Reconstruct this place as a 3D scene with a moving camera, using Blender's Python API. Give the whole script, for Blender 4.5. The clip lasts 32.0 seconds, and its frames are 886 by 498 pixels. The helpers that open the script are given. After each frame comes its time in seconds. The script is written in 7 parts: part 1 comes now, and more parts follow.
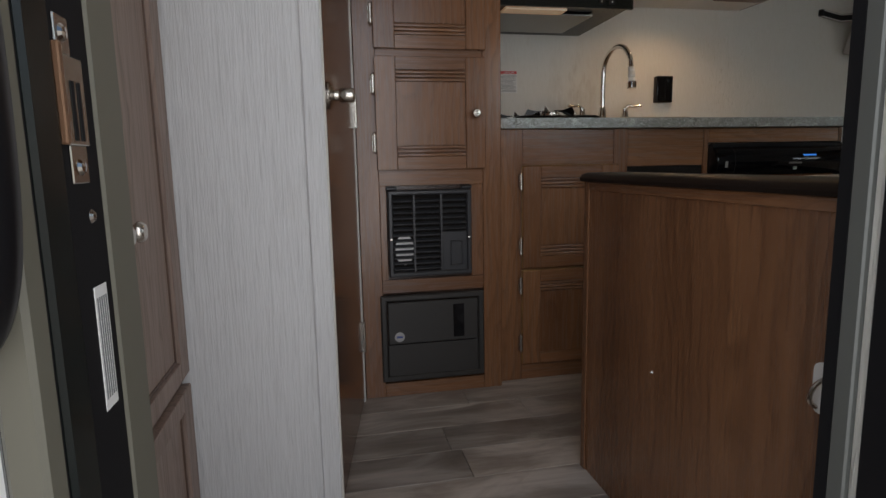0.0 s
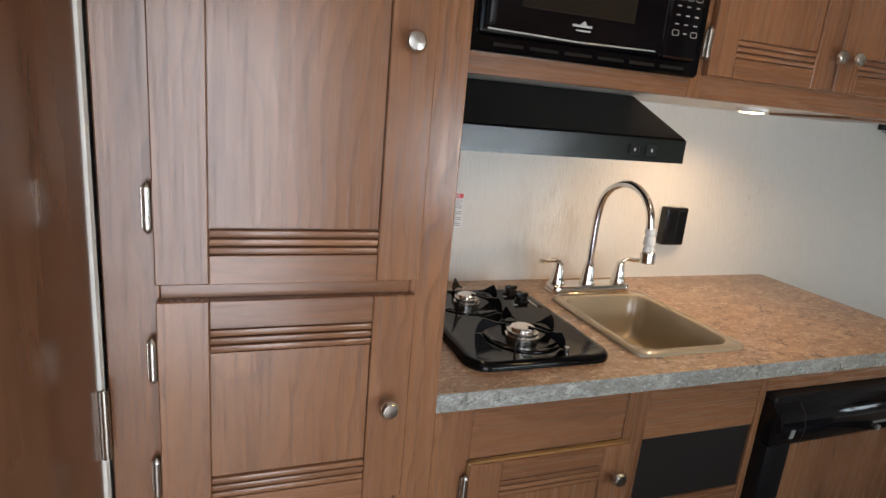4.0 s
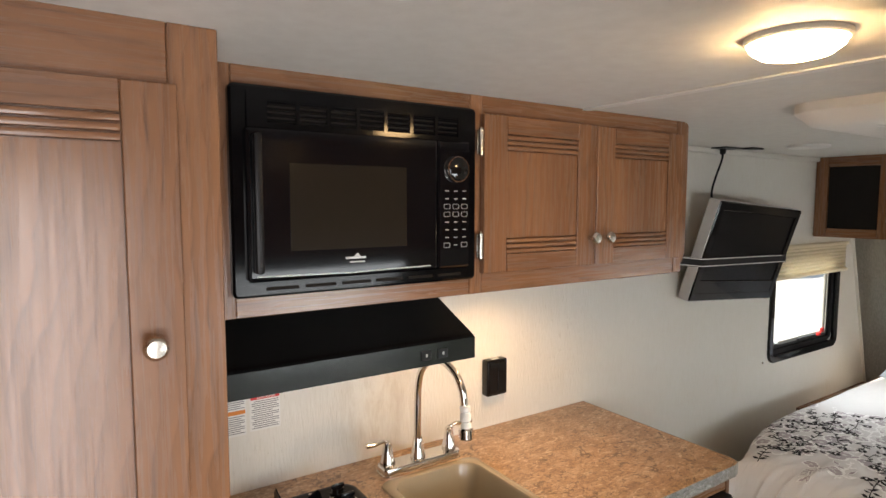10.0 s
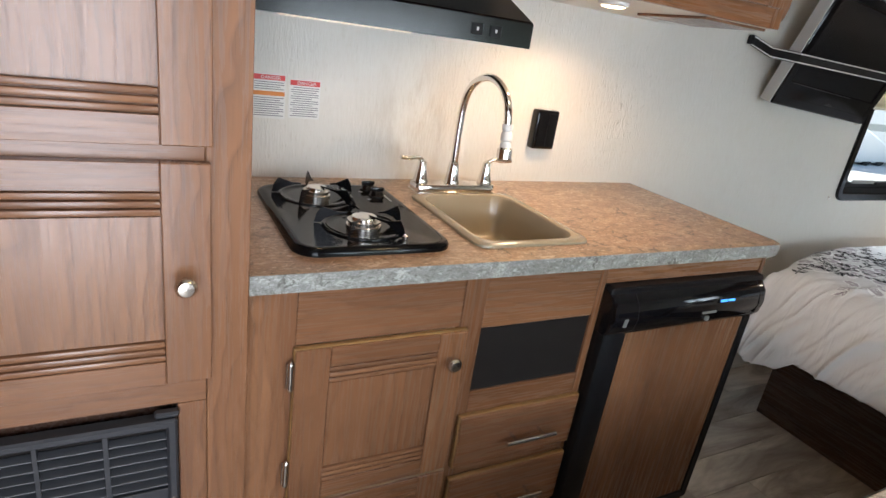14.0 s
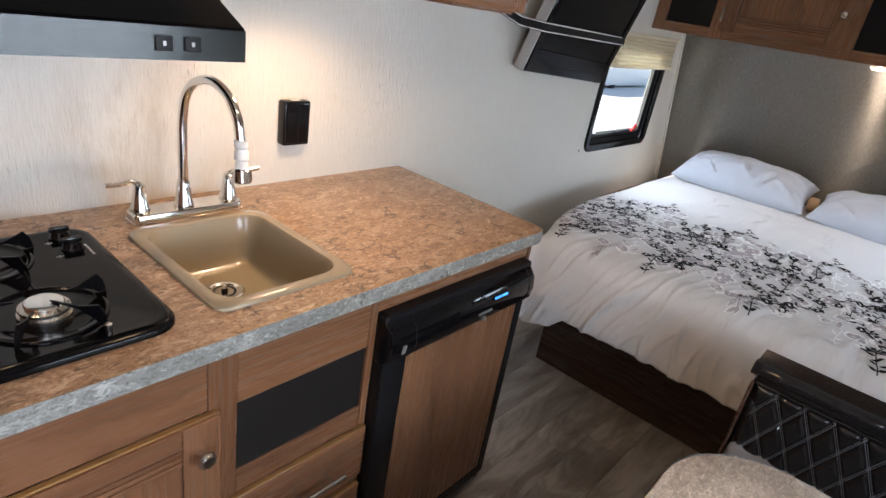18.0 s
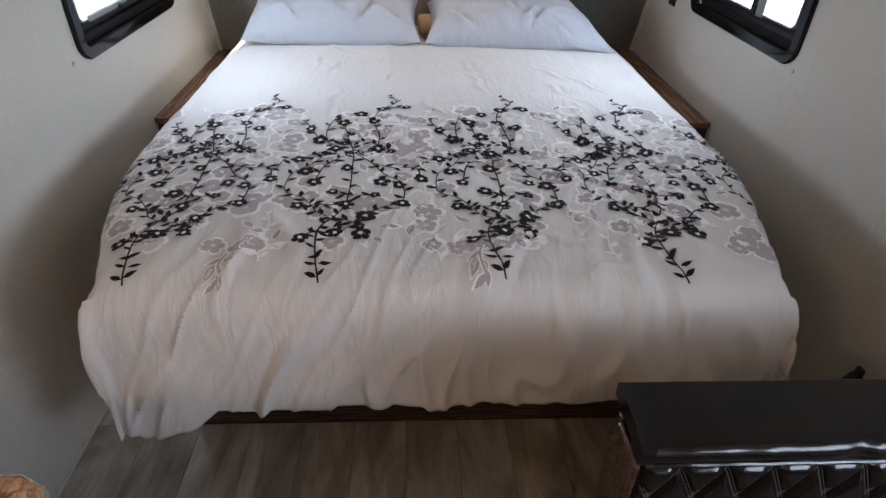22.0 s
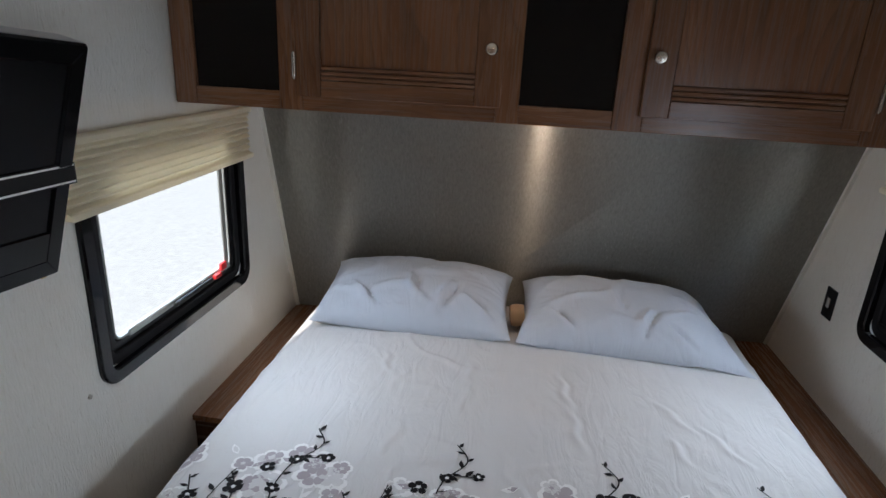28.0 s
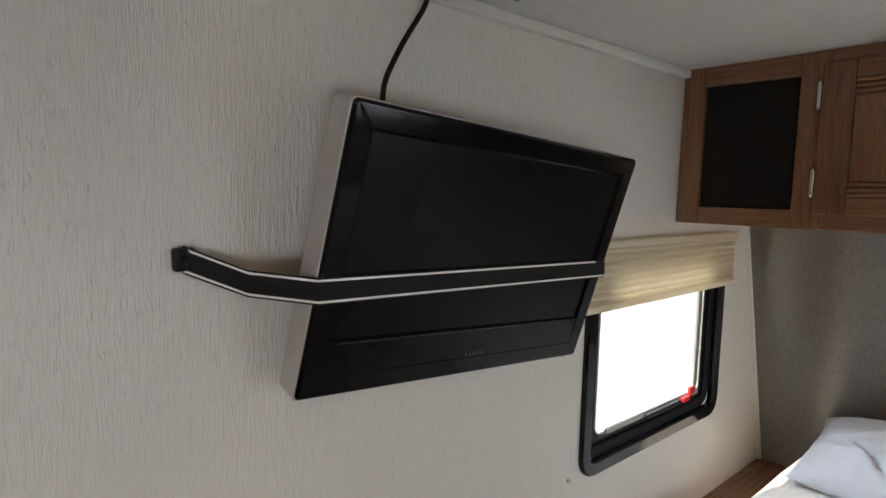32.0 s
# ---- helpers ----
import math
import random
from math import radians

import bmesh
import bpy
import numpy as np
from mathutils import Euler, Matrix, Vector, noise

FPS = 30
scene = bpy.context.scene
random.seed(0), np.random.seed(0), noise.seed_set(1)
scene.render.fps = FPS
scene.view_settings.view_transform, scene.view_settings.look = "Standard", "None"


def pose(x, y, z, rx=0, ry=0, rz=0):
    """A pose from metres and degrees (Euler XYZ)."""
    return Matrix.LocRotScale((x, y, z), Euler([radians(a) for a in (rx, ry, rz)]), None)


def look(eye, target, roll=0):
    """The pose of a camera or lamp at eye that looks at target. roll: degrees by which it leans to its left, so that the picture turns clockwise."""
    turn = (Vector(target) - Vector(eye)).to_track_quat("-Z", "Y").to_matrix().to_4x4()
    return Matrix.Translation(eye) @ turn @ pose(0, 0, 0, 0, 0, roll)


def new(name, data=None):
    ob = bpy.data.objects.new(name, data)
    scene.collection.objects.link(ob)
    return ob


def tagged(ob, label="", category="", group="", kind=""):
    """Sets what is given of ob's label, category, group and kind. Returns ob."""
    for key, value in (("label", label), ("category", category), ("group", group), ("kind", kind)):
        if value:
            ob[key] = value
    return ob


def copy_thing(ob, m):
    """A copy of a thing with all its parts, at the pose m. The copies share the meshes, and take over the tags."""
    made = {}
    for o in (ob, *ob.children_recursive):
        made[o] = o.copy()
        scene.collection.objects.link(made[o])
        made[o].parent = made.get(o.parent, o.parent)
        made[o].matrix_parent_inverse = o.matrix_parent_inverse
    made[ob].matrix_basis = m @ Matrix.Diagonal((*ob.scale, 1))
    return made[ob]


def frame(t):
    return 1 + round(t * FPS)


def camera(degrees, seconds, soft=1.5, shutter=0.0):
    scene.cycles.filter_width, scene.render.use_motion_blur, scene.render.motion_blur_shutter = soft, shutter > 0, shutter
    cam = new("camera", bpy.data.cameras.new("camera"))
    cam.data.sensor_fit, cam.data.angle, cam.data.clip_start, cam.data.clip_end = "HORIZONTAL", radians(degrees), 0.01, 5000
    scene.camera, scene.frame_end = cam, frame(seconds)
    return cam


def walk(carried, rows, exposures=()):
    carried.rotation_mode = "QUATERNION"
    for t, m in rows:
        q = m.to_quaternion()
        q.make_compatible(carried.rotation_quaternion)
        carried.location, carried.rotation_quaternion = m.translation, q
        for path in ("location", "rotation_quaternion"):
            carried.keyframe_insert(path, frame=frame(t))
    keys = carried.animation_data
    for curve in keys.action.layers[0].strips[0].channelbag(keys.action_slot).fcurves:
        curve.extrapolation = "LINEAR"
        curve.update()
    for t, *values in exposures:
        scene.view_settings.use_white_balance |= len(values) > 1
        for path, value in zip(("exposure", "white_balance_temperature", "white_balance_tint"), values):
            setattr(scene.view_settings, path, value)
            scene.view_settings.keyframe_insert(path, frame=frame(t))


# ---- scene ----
cam = camera(75.3, 32.0)
PATH = [
    (0, (0.094, -0.064, 0.769), (0.487, 1.874, 0.473), -1.1),
    (0.5, (0.152, 0.054, 0.766), (0.528, 1.994, 0.457), -0.4),
    (1, (0.18, 0.24, 0.896), (0.565, 2.174, 0.559), -0.4),
    (1.5, (0.257, 0.312, 1.024), (0.689, 2.238, 0.704), -0.0),
    (2, (0.26, 0.373, 1.141), (0.728, 2.296, 0.854), 0.5),
    (2.5, (0.241, 0.547, 1.229), (0.764, 2.457, 0.949), 2.0),
    (4.5, (0.486, 1.107, 1.384), (1.281, 2.842, 0.786), 5.8),
    (5, (0.667, 1.244, 1.367), (1.571, 2.883, 0.662), 7.1),
    (5.5, (0.775, 1.301, 1.355), (1.698, 2.878, 0.542), 9.1),
    (6, (0.804, 1.298, 1.359), (1.737, 2.851, 0.512), 10.0),
    (6.5, (0.81, 1.28, 1.363), (1.777, 2.816, 0.523), 9.6),
    (7, (0.811, 1.265, 1.375), (1.814, 2.789, 0.557), 9.3),
    (7.5, (0.797, 1.263, 1.382), (1.824, 2.794, 0.607), 8.5),
    (8, (0.693, 1.218, 1.44), (1.748, 2.794, 0.804), 6.7),
    (8.5, (0.529, 1.077, 1.511), (1.618, 2.706, 1.111), 4.3),
    (9, (0.496, 1.005, 1.577), (1.606, 2.651, 1.338), 1.5),
    (9.5, (0.494, 0.964, 1.614), (1.611, 2.618, 1.476), -0.4),
    (10, (0.483, 0.941, 1.63), (1.581, 2.604, 1.467), 0.1),
    (10.5, (0.446, 0.939, 1.5), (1.493, 2.628, 1.269), 0.9),
    (11, (0.425, 0.917, 1.442), (1.426, 2.627, 1.168), 1.6),
    (11.5, (0.39, 0.911, 1.347), (1.338, 2.64, 1.011), 2.5),
    (12, (0.364, 0.89, 1.263), (1.232, 2.632, 0.802), 3.9),
    (12.5, (0.361, 0.886, 1.16), (1.132, 2.636, 0.576), 5.6),
    (13, (0.367, 0.901, 1.196), (1.09, 2.64, 0.523), 7.0),
    (13.5, (0.428, 0.924, 1.273), (1.19, 2.634, 0.569), 8.1),
    (14, (0.523, 0.922, 1.305), (1.443, 2.555, 0.608), 8.5),
    (14.5, (0.634, 0.925, 1.306), (1.787, 2.412, 0.628), 8.6),
    (15, (0.78, 0.997, 1.305), (2.074, 2.34, 0.582), 8.0),
    (15.5, (0.881, 1.085, 1.24), (2.187, 2.3, 0.337), 9.0),
    (17.5, (0.801, 1.128, 1.383), (2.153, 2.333, 0.535), 10.0),
    (18, (0.71, 1.08, 1.441), (2.154, 2.21, 0.641), 9.9),
    (18.5, (0.767, 1.08, 1.456), (2.348, 2.065, 0.728), 9.3),
    (19, (0.882, 1.137, 1.457), (2.605, 1.9, 0.787), 7.9),
    (19.5, (0.962, 1.277, 1.448), (2.802, 1.751, 0.824), 5.7),
    (20, (1.051, 1.397, 1.437), (2.94, 1.588, 0.807), 3.5),
    (20.5, (1.233, 1.406, 1.433), (3.134, 1.463, 0.813), 2.6),
    (21, (1.452, 1.4, 1.438), (3.332, 1.4, 0.755), 2.1),
    (21.5, (1.603, 1.456, 1.396), (3.395, 1.394, 0.509), 1.5),
    (22, (1.737, 1.48, 1.339), (3.376, 1.379, 0.198), 1.9),
    (22.5, (1.833, 1.486, 1.283), (3.329, 1.394, -0.042), 4.4),
    (23, (1.917, 1.578, 1.265), (3.352, 1.707, -0.122), 7.1),
    (23.5, (2.006, 1.685, 1.263), (3.319, 2.174, -0.165), 6.1),
    (24, (2.104, 1.846, 1.286), (3.416, 2.425, -0.108), 4.3),
    (24.5, (2.261, 1.97, 1.267), (3.553, 2.615, -0.118), 1.3),
    (25.5, (2.296, 1.927, 1.254), (3.655, 2.583, -0.055), 2.5),
    (26.5, (2.332, 1.885, 1.242), (3.758, 2.55, 0.007), 3.6),
    (27, (2.245, 1.651, 1.364), (3.912, 2.054, 0.334), 4.7),
    (27.5, (2.285, 1.578, 1.443), (4.138, 1.818, 0.73), 3.3),
    (28, (2.298, 1.476, 1.608), (4.177, 1.711, 0.964), 3.0),
    (28.5, (2.259, 1.473, 1.642), (4.182, 1.682, 1.133), 1.7),
    (29, (2.237, 1.465, 1.634), (4.173, 1.783, 1.245), 0.6),
    (29.5, (2.319, 1.464, 1.592), (4.184, 2.099, 1.248), 0.8),
    (30, (2.338, 1.570, 1.544), (4.077, 2.511, 1.244), 0.5),
    (30.5, (2.317, 1.609, 1.548), (3.877, 2.830, 1.276), 0.2),
    (31, (2.310, 1.603, 1.544), (3.682, 3.039, 1.313), 0.4),
    (31.5, (2.284, 1.603, 1.541), (3.537, 3.147, 1.333), 0.8),
    (32, (2.199, 1.590, 1.528), (3.502, 3.093, 1.325), 1.3),
]
EXPOSURES = [(0, -0.95, 7100, 10), (0.5, -0.25, 7000, 10), (1, 0.0, 6850, 11), (1.5, 0.15, 6700, 10), (2, 0.30, 6500, 10), (2.5, 0.42, 6700, 10), (4.5, 0.6, 6800, 10), (5, 0.53, 7450, 10), (6, 0.65, 7200, 11), (8, 0.74, 6800, 12), (9, 0.95, 7200, 11), (10, 0.85, 7400, 12), (11, 0.82, 7000, 13), (13, 1.12, 6500, 10), (14, 1.03, 6500, 9), (15, 0.87, 6450, 8), (18, 0.97, 6300, 13), (20, 0.85, 6450, 13), (21, 0.78, 6650, 14), (22, 0.77, 6350, 14), (23, 0.78, 6450, 13), (24.5, 0.72, 6550, 14), (27, 0.58, 6600, 15), (28, 0.25, 6250, 12), (29, 0.25, 6050, 11), (30, 0.55, 6350, 12), (31, 0.60, 6850, 14), (32, 0.65, 7100, 13)]
walk(cam, [(t, look(eye, target, roll)) for t, eye, target, roll in PATH], EXPOSURES)

# ---- world, sun, large lights ----
world = bpy.data.worlds.new("world")
scene.world = world
world.use_nodes = True
wn = world.node_tree.nodes
sky = wn.new("ShaderNodeTexSky")
sky.sky_type, sky.sun_disc = "NISHITA", False
sky.sun_elevation, sky.sun_rotation = radians(44), radians(-66)
world.node_tree.links.new(sky.outputs[0], wn["Background"].inputs[0])
wn["Background"].inputs[1].default_value = 0.15

sun = new("sun", bpy.data.lights.new("sun", "SUN"))
sun.data.energy, sun.data.angle, sun.data.color = 5.0, radians(0.5), (1.0, 0.94, 0.86)
sun.matrix_world = look((-7.6, 3.4, 8.0), (0, 0, 0))


def lamp(name, kind, place, target, watts, colour, size=0.1, size_y=None, spread=None):
    ob = new(name, bpy.data.lights.new(name, kind))
    ob.data.energy, ob.data.color = watts, colour
    if kind == "AREA":
        ob.data.size, ob.data.spread = size, radians(spread or 180)
        if size_y:
            ob.data.shape, ob.data.size_y = "RECTANGLE", size_y
    else:
        ob.data.shadow_soft_size = size
    if kind == "SPOT":
        ob.data.spot_size, ob.data.spot_blend = radians(spread or 120), 0.6
    ob.matrix_world = look(place, target)
    return ob


SKYLIGHT, BLUER, WARM = (0.82, 0.87, 1.0), (0.77, 0.88, 1.0), (1.0, 0.66, 0.38)
lamp("window_light", "AREA", (3.67, 2.395, 1.07), (3.45, 1.4, 0.35), 1.8, BLUER, 0.60, 0.34, 122)
lamp("window_light", "AREA", (3.74, 0.385, 1.08), (3.40, 1.4, 0.50), 2.2, BLUER, 0.62, 0.34, 122)
lamp("doorway_light", "AREA", (0.27, -0.06, 0.90), (0.34, 2.0, 0.30), 13, SKYLIGHT, 0.72, 1.66, 155)
lamp("dinette_window_light", "AREA", (1.45, 0.385, 1.12), (1.55, 1.9, 0.55), 7.4, BLUER, 0.84, 0.46)
lamp("puck_glow", "SPOT", (1.53, 2.07, 1.410), (1.53, 2.07, 0), 5.8, WARM, 0.02, spread=160)
lamp("puck_glow", "POINT", (3.97, 1.40, 1.432), (4.05, 1.40, 0), 1.8, (1.0, 0.80, 0.62), 0.014)
lamp("hood_glow", "SPOT", (0.90, 2.14, 1.296), (0.90, 2.14, 0), 0.4, WARM, 0.02, spread=140)

# ---- materials ----
def mat(name, colour, rough=0.5, metal=0.0, **extra):
    m = bpy.data.materials.new(name)
    m.use_nodes = True
    b = m.node_tree.nodes["Principled BSDF"]
    b.inputs["Base Color"].default_value = (*colour, 1)
    b.inputs["Roughness"].default_value, b.inputs["Metallic"].default_value = rough, metal
    for key, value in extra.items():
        b.inputs[key.replace("_", " ")].default_value = value
    return m


def nd(m, kind, **values):
    n = m.node_tree.nodes.new(kind)
    for key, value in values.items():
        n.inputs[key].default_value = value
    return n


def wire(m, a, b):
    m.node_tree.links.new(a, b)


def coords(m, scale=(1, 1, 1), rand=True):
    """Object coordinates, scaled, and shifted by the object's random number."""
    tc, mp = nd(m, "ShaderNodeTexCoord"), nd(m, "ShaderNodeMapping", Scale=scale)
    wire(m, tc.outputs["Object"], mp.inputs["Vector"])
    if rand:
        oi, mul = nd(m, "ShaderNodeObjectInfo"), nd(m, "ShaderNodeVectorMath")
        mul.operation = "SCALE"
        mul.inputs[0].default_value = (7.0, 5.0, 9.0)
        wire(m, oi.outputs["Random"], mul.inputs["Scale"])
        wire(m, mul.outputs[0], mp.inputs["Location"])
    return mp.outputs[0]


def noise_tex(m, vector, scale, detail=6, rough=0.6, warp=0.0):
    n = nd(m, "ShaderNodeTexNoise", Scale=scale, Detail=detail, Roughness=rough, Distortion=warp)
    wire(m, vector, n.inputs["Vector"])
    return n.outputs["Fac"]


def ramp(m, fac, *stops):
    r = nd(m, "ShaderNodeValToRGB")
    els = r.color_ramp.elements
    while len(els) < len(stops):
        els.new(0.5)
    for e, (p, c) in zip(els, stops):
        e.position, e.color = p, (*c, 1) if len(c) == 3 else c
    wire(m, fac, r.inputs["Fac"])
    return r.outputs["Color"]


def blend(m, fac, a, b, mode="MIX"):
    x = nd(m, "ShaderNodeMix")
    x.data_type, x.blend_type = "RGBA", mode
    for socket, value in ((x.inputs[0], fac), (x.inputs[6], a), (x.inputs[7], b)):
        if isinstance(value, (int, float)):
            socket.default_value = value
        elif isinstance(value, tuple):
            socket.default_value = (*value, 1)
        else:
            wire(m, value, socket)
    return x.outputs[2]


def bump(m, height, strength=0.2, distance=0.002):
    b = nd(m, "ShaderNodeBump", Strength=strength, Distance=distance)
    wire(m, height, b.inputs["Height"])
    wire(m, b.outputs[0], m.node_tree.nodes["Principled BSDF"].inputs["Normal"])


def paint(m, colour=None, rough=None):
    b = m.node_tree.nodes["Principled BSDF"]
    if colour is not None:
        wire(m, colour, b.inputs["Base Color"])
    if rough is not None:
        wire(m, rough, b.inputs["Roughness"])


def grain_coords(m, axis, spread, tilt, squash):
    """A piece's own coordinates, shifted by chance, tilted against the trunk and drawn out along the grain."""
    at = nd(m, "ShaderNodeAttribute")
    at.attribute_name = "grain"
    oi, off, mul = nd(m, "ShaderNodeObjectInfo"), nd(m, "ShaderNodeTexWhiteNoise"), nd(m, "ShaderNodeVectorMath")
    off.noise_dimensions = "1D"
    wire(m, oi.outputs["Random"], off.inputs["W"])
    mul.operation = "MULTIPLY_ADD"
    wire(m, off.outputs["Color"], mul.inputs[0])
    mul.inputs[1].default_value = tuple(4.0 if i == axis else spread for i in range(3))
    mul.inputs[2].default_value = tuple(-2.0 if i == axis else -spread * 0.35 for i in range(3))
    mp = nd(m, "ShaderNodeMapping", Rotation=tuple(0.0 if i == axis else tilt * (1, -0.7, 0.8)[i] for i in range(3)), Scale=tuple(squash if i == axis else 1.0 for i in range(3)))
    add = nd(m, "ShaderNodeVectorMath")
    wire(m, at.outputs["Vector"], add.inputs[0])
    wire(m, mul.outputs[0], add.inputs[1])
    wire(m, add.outputs[0], mp.inputs["Vector"])
    return mp.outputs[0]


def wood(name, axis, light, dark, rough=0.23, coat=0.18, figure_depth=0.47):
    """Embossed wood-grain laminate: growth rings cut flat, so that arches run along the grain, with pores."""
    m = mat(name, light, rough, Coat_Weight=coat, Coat_Roughness=0.22)
    near = grain_coords(m, axis, 0.10, 0.10, 0.30)
    long, hair = grain_coords(m, axis, 3.0, 0.0, 0.10), grain_coords(m, axis, 3.0, 0.0, 0.035)
    sway = nd(m, "ShaderNodeTexNoise", Scale=7.0, Detail=3.0, Roughness=0.5)
    wire(m, grain_coords(m, axis, 3.0, 0.0, 0.45), sway.inputs["Vector"])
    bent = nd(m, "ShaderNodeVectorMath")
    bent.operation = "MULTIPLY_ADD"
    wire(m, sway.outputs["Color"], bent.inputs[0])
    bent.inputs[1].default_value = (0.10, 0.10, 0.10)
    wire(m, near, bent.inputs[2])
    rings = nd(m, "ShaderNodeTexWave", Scale=16.0, Distortion=0.0)
    rings.wave_type, rings.rings_direction, rings.wave_profile = "RINGS", "XYZ"[axis], "SAW"
    wire(m, bent.outputs[0], rings.inputs["Vector"])
    broad, fine = noise_tex(m, long, 8, 3, 0.5, 0.4), noise_tex(m, hair, 170, 5, 0.62, 0.2)
    pores = noise_tex(m, hair, 430, 3, 0.6)
    mid = tuple(0.6 * p + 0.4 * q for p, q in zip(light, dark))
    c = ramp(m, broad, (0.28, tuple(0.45 * (p + q) for p, q in zip(mid, dark))), (0.50, mid), (0.72, light))
    line = ramp(m, rings.outputs["Fac"], (0.0, (0.20, 0.18, 0.16)), (0.16, (0.38, 0.37, 0.36)), (0.45, (0.52, 0.52, 0.51)), (0.88, (0.60, 0.60, 0.59)), (1.0, (0.34, 0.32, 0.31)))
    c = blend(m, ramp(m, noise_tex(m, long, 13, 2, 0.5), (0.34, (0.12, 0.12, 0.12)), (0.62, (figure_depth,) * 3)), c, line, "OVERLAY")
    c = blend(m, 0.36, c, ramp(m, fine, (0.36, (0.20, 0.18, 0.16)), (0.50, (0.5, 0.5, 0.5)), (0.72, (0.62, 0.61, 0.60))), "OVERLAY")
    spots = blend(m, 1.0, ramp(m, pores, (0.58, (0, 0, 0)), (0.68, (0.48, 0.48, 0.48))), ramp(m, rings.outputs["Fac"], (0.05, (1, 1, 1)), (0.5, (0.25, 0.25, 0.25))), "MULTIPLY")
    c = blend(m, spots, c, tuple(0.42 * x for x in dark))
    paint(m, c, ramp(m, fine, (0.3, (rough + 0.12,) * 3), (0.7, (rough - 0.05,) * 3)))
    relief = nd(m, "ShaderNodeMath")
    relief.operation = "MULTIPLY_ADD"
    wire(m, rings.outputs["Fac"], relief.inputs[0])
    relief.inputs[1].default_value = 0.35
    wire(m, fine, relief.inputs[2])
    bump(m, relief.outputs[0], 0.22, 0.0006)
    return m


CAB_L, CAB_D = (0.262, 0.124, 0.060), (0.137, 0.059, 0.029)
M_WOOD_V = wood("cabinet_wood_vertical", 2, CAB_L, CAB_D)
M_WOOD_X = wood("cabinet_wood_lengthwise", 0, CAB_L, CAB_D, figure_depth=0.32)
M_WOOD_Y = wood("cabinet_wood_crosswise", 1, CAB_L, CAB_D, figure_depth=0.32)
M_OCHRE = wood("ochre_wood_edge", 0, (0.30, 0.165, 0.055), (0.20, 0.10, 0.032), 0.3)
M_DARKWOOD = wood("dark_brown_wood", 1, (0.085, 0.045, 0.030), (0.045, 0.024, 0.017))
M_DOORBROWN = mat("glossy_brown_door", (0.14, 0.068, 0.040), 0.2, Coat_Weight=0.3, Coat_Roughness=0.12)
dn = noise_tex(M_DOORBROWN, coords(M_DOORBROWN, (1, 1, 0.12), False), 22, 5, 0.6, 0.4)
paint(M_DOORBROWN, ramp(M_DOORBROWN, dn, (0.3, (0.105, 0.047, 0.024)), (0.7, (0.142, 0.066, 0.034))))
bump(M_DOORBROWN, noise_tex(M_DOORBROWN, coords(M_DOORBROWN, (1, 1, 1), False), 5, 2), 0.10, 0.004)
M_WARDROBE = wood("taupe_wardrobe_wood", 2, (0.295, 0.212, 0.174), (0.250, 0.176, 0.143), 0.45, 0.0)

M_BEAD = wood("brown_bead_wood", 2, (0.135, 0.084, 0.062), (0.095, 0.058, 0.042), 0.4, 0.0)


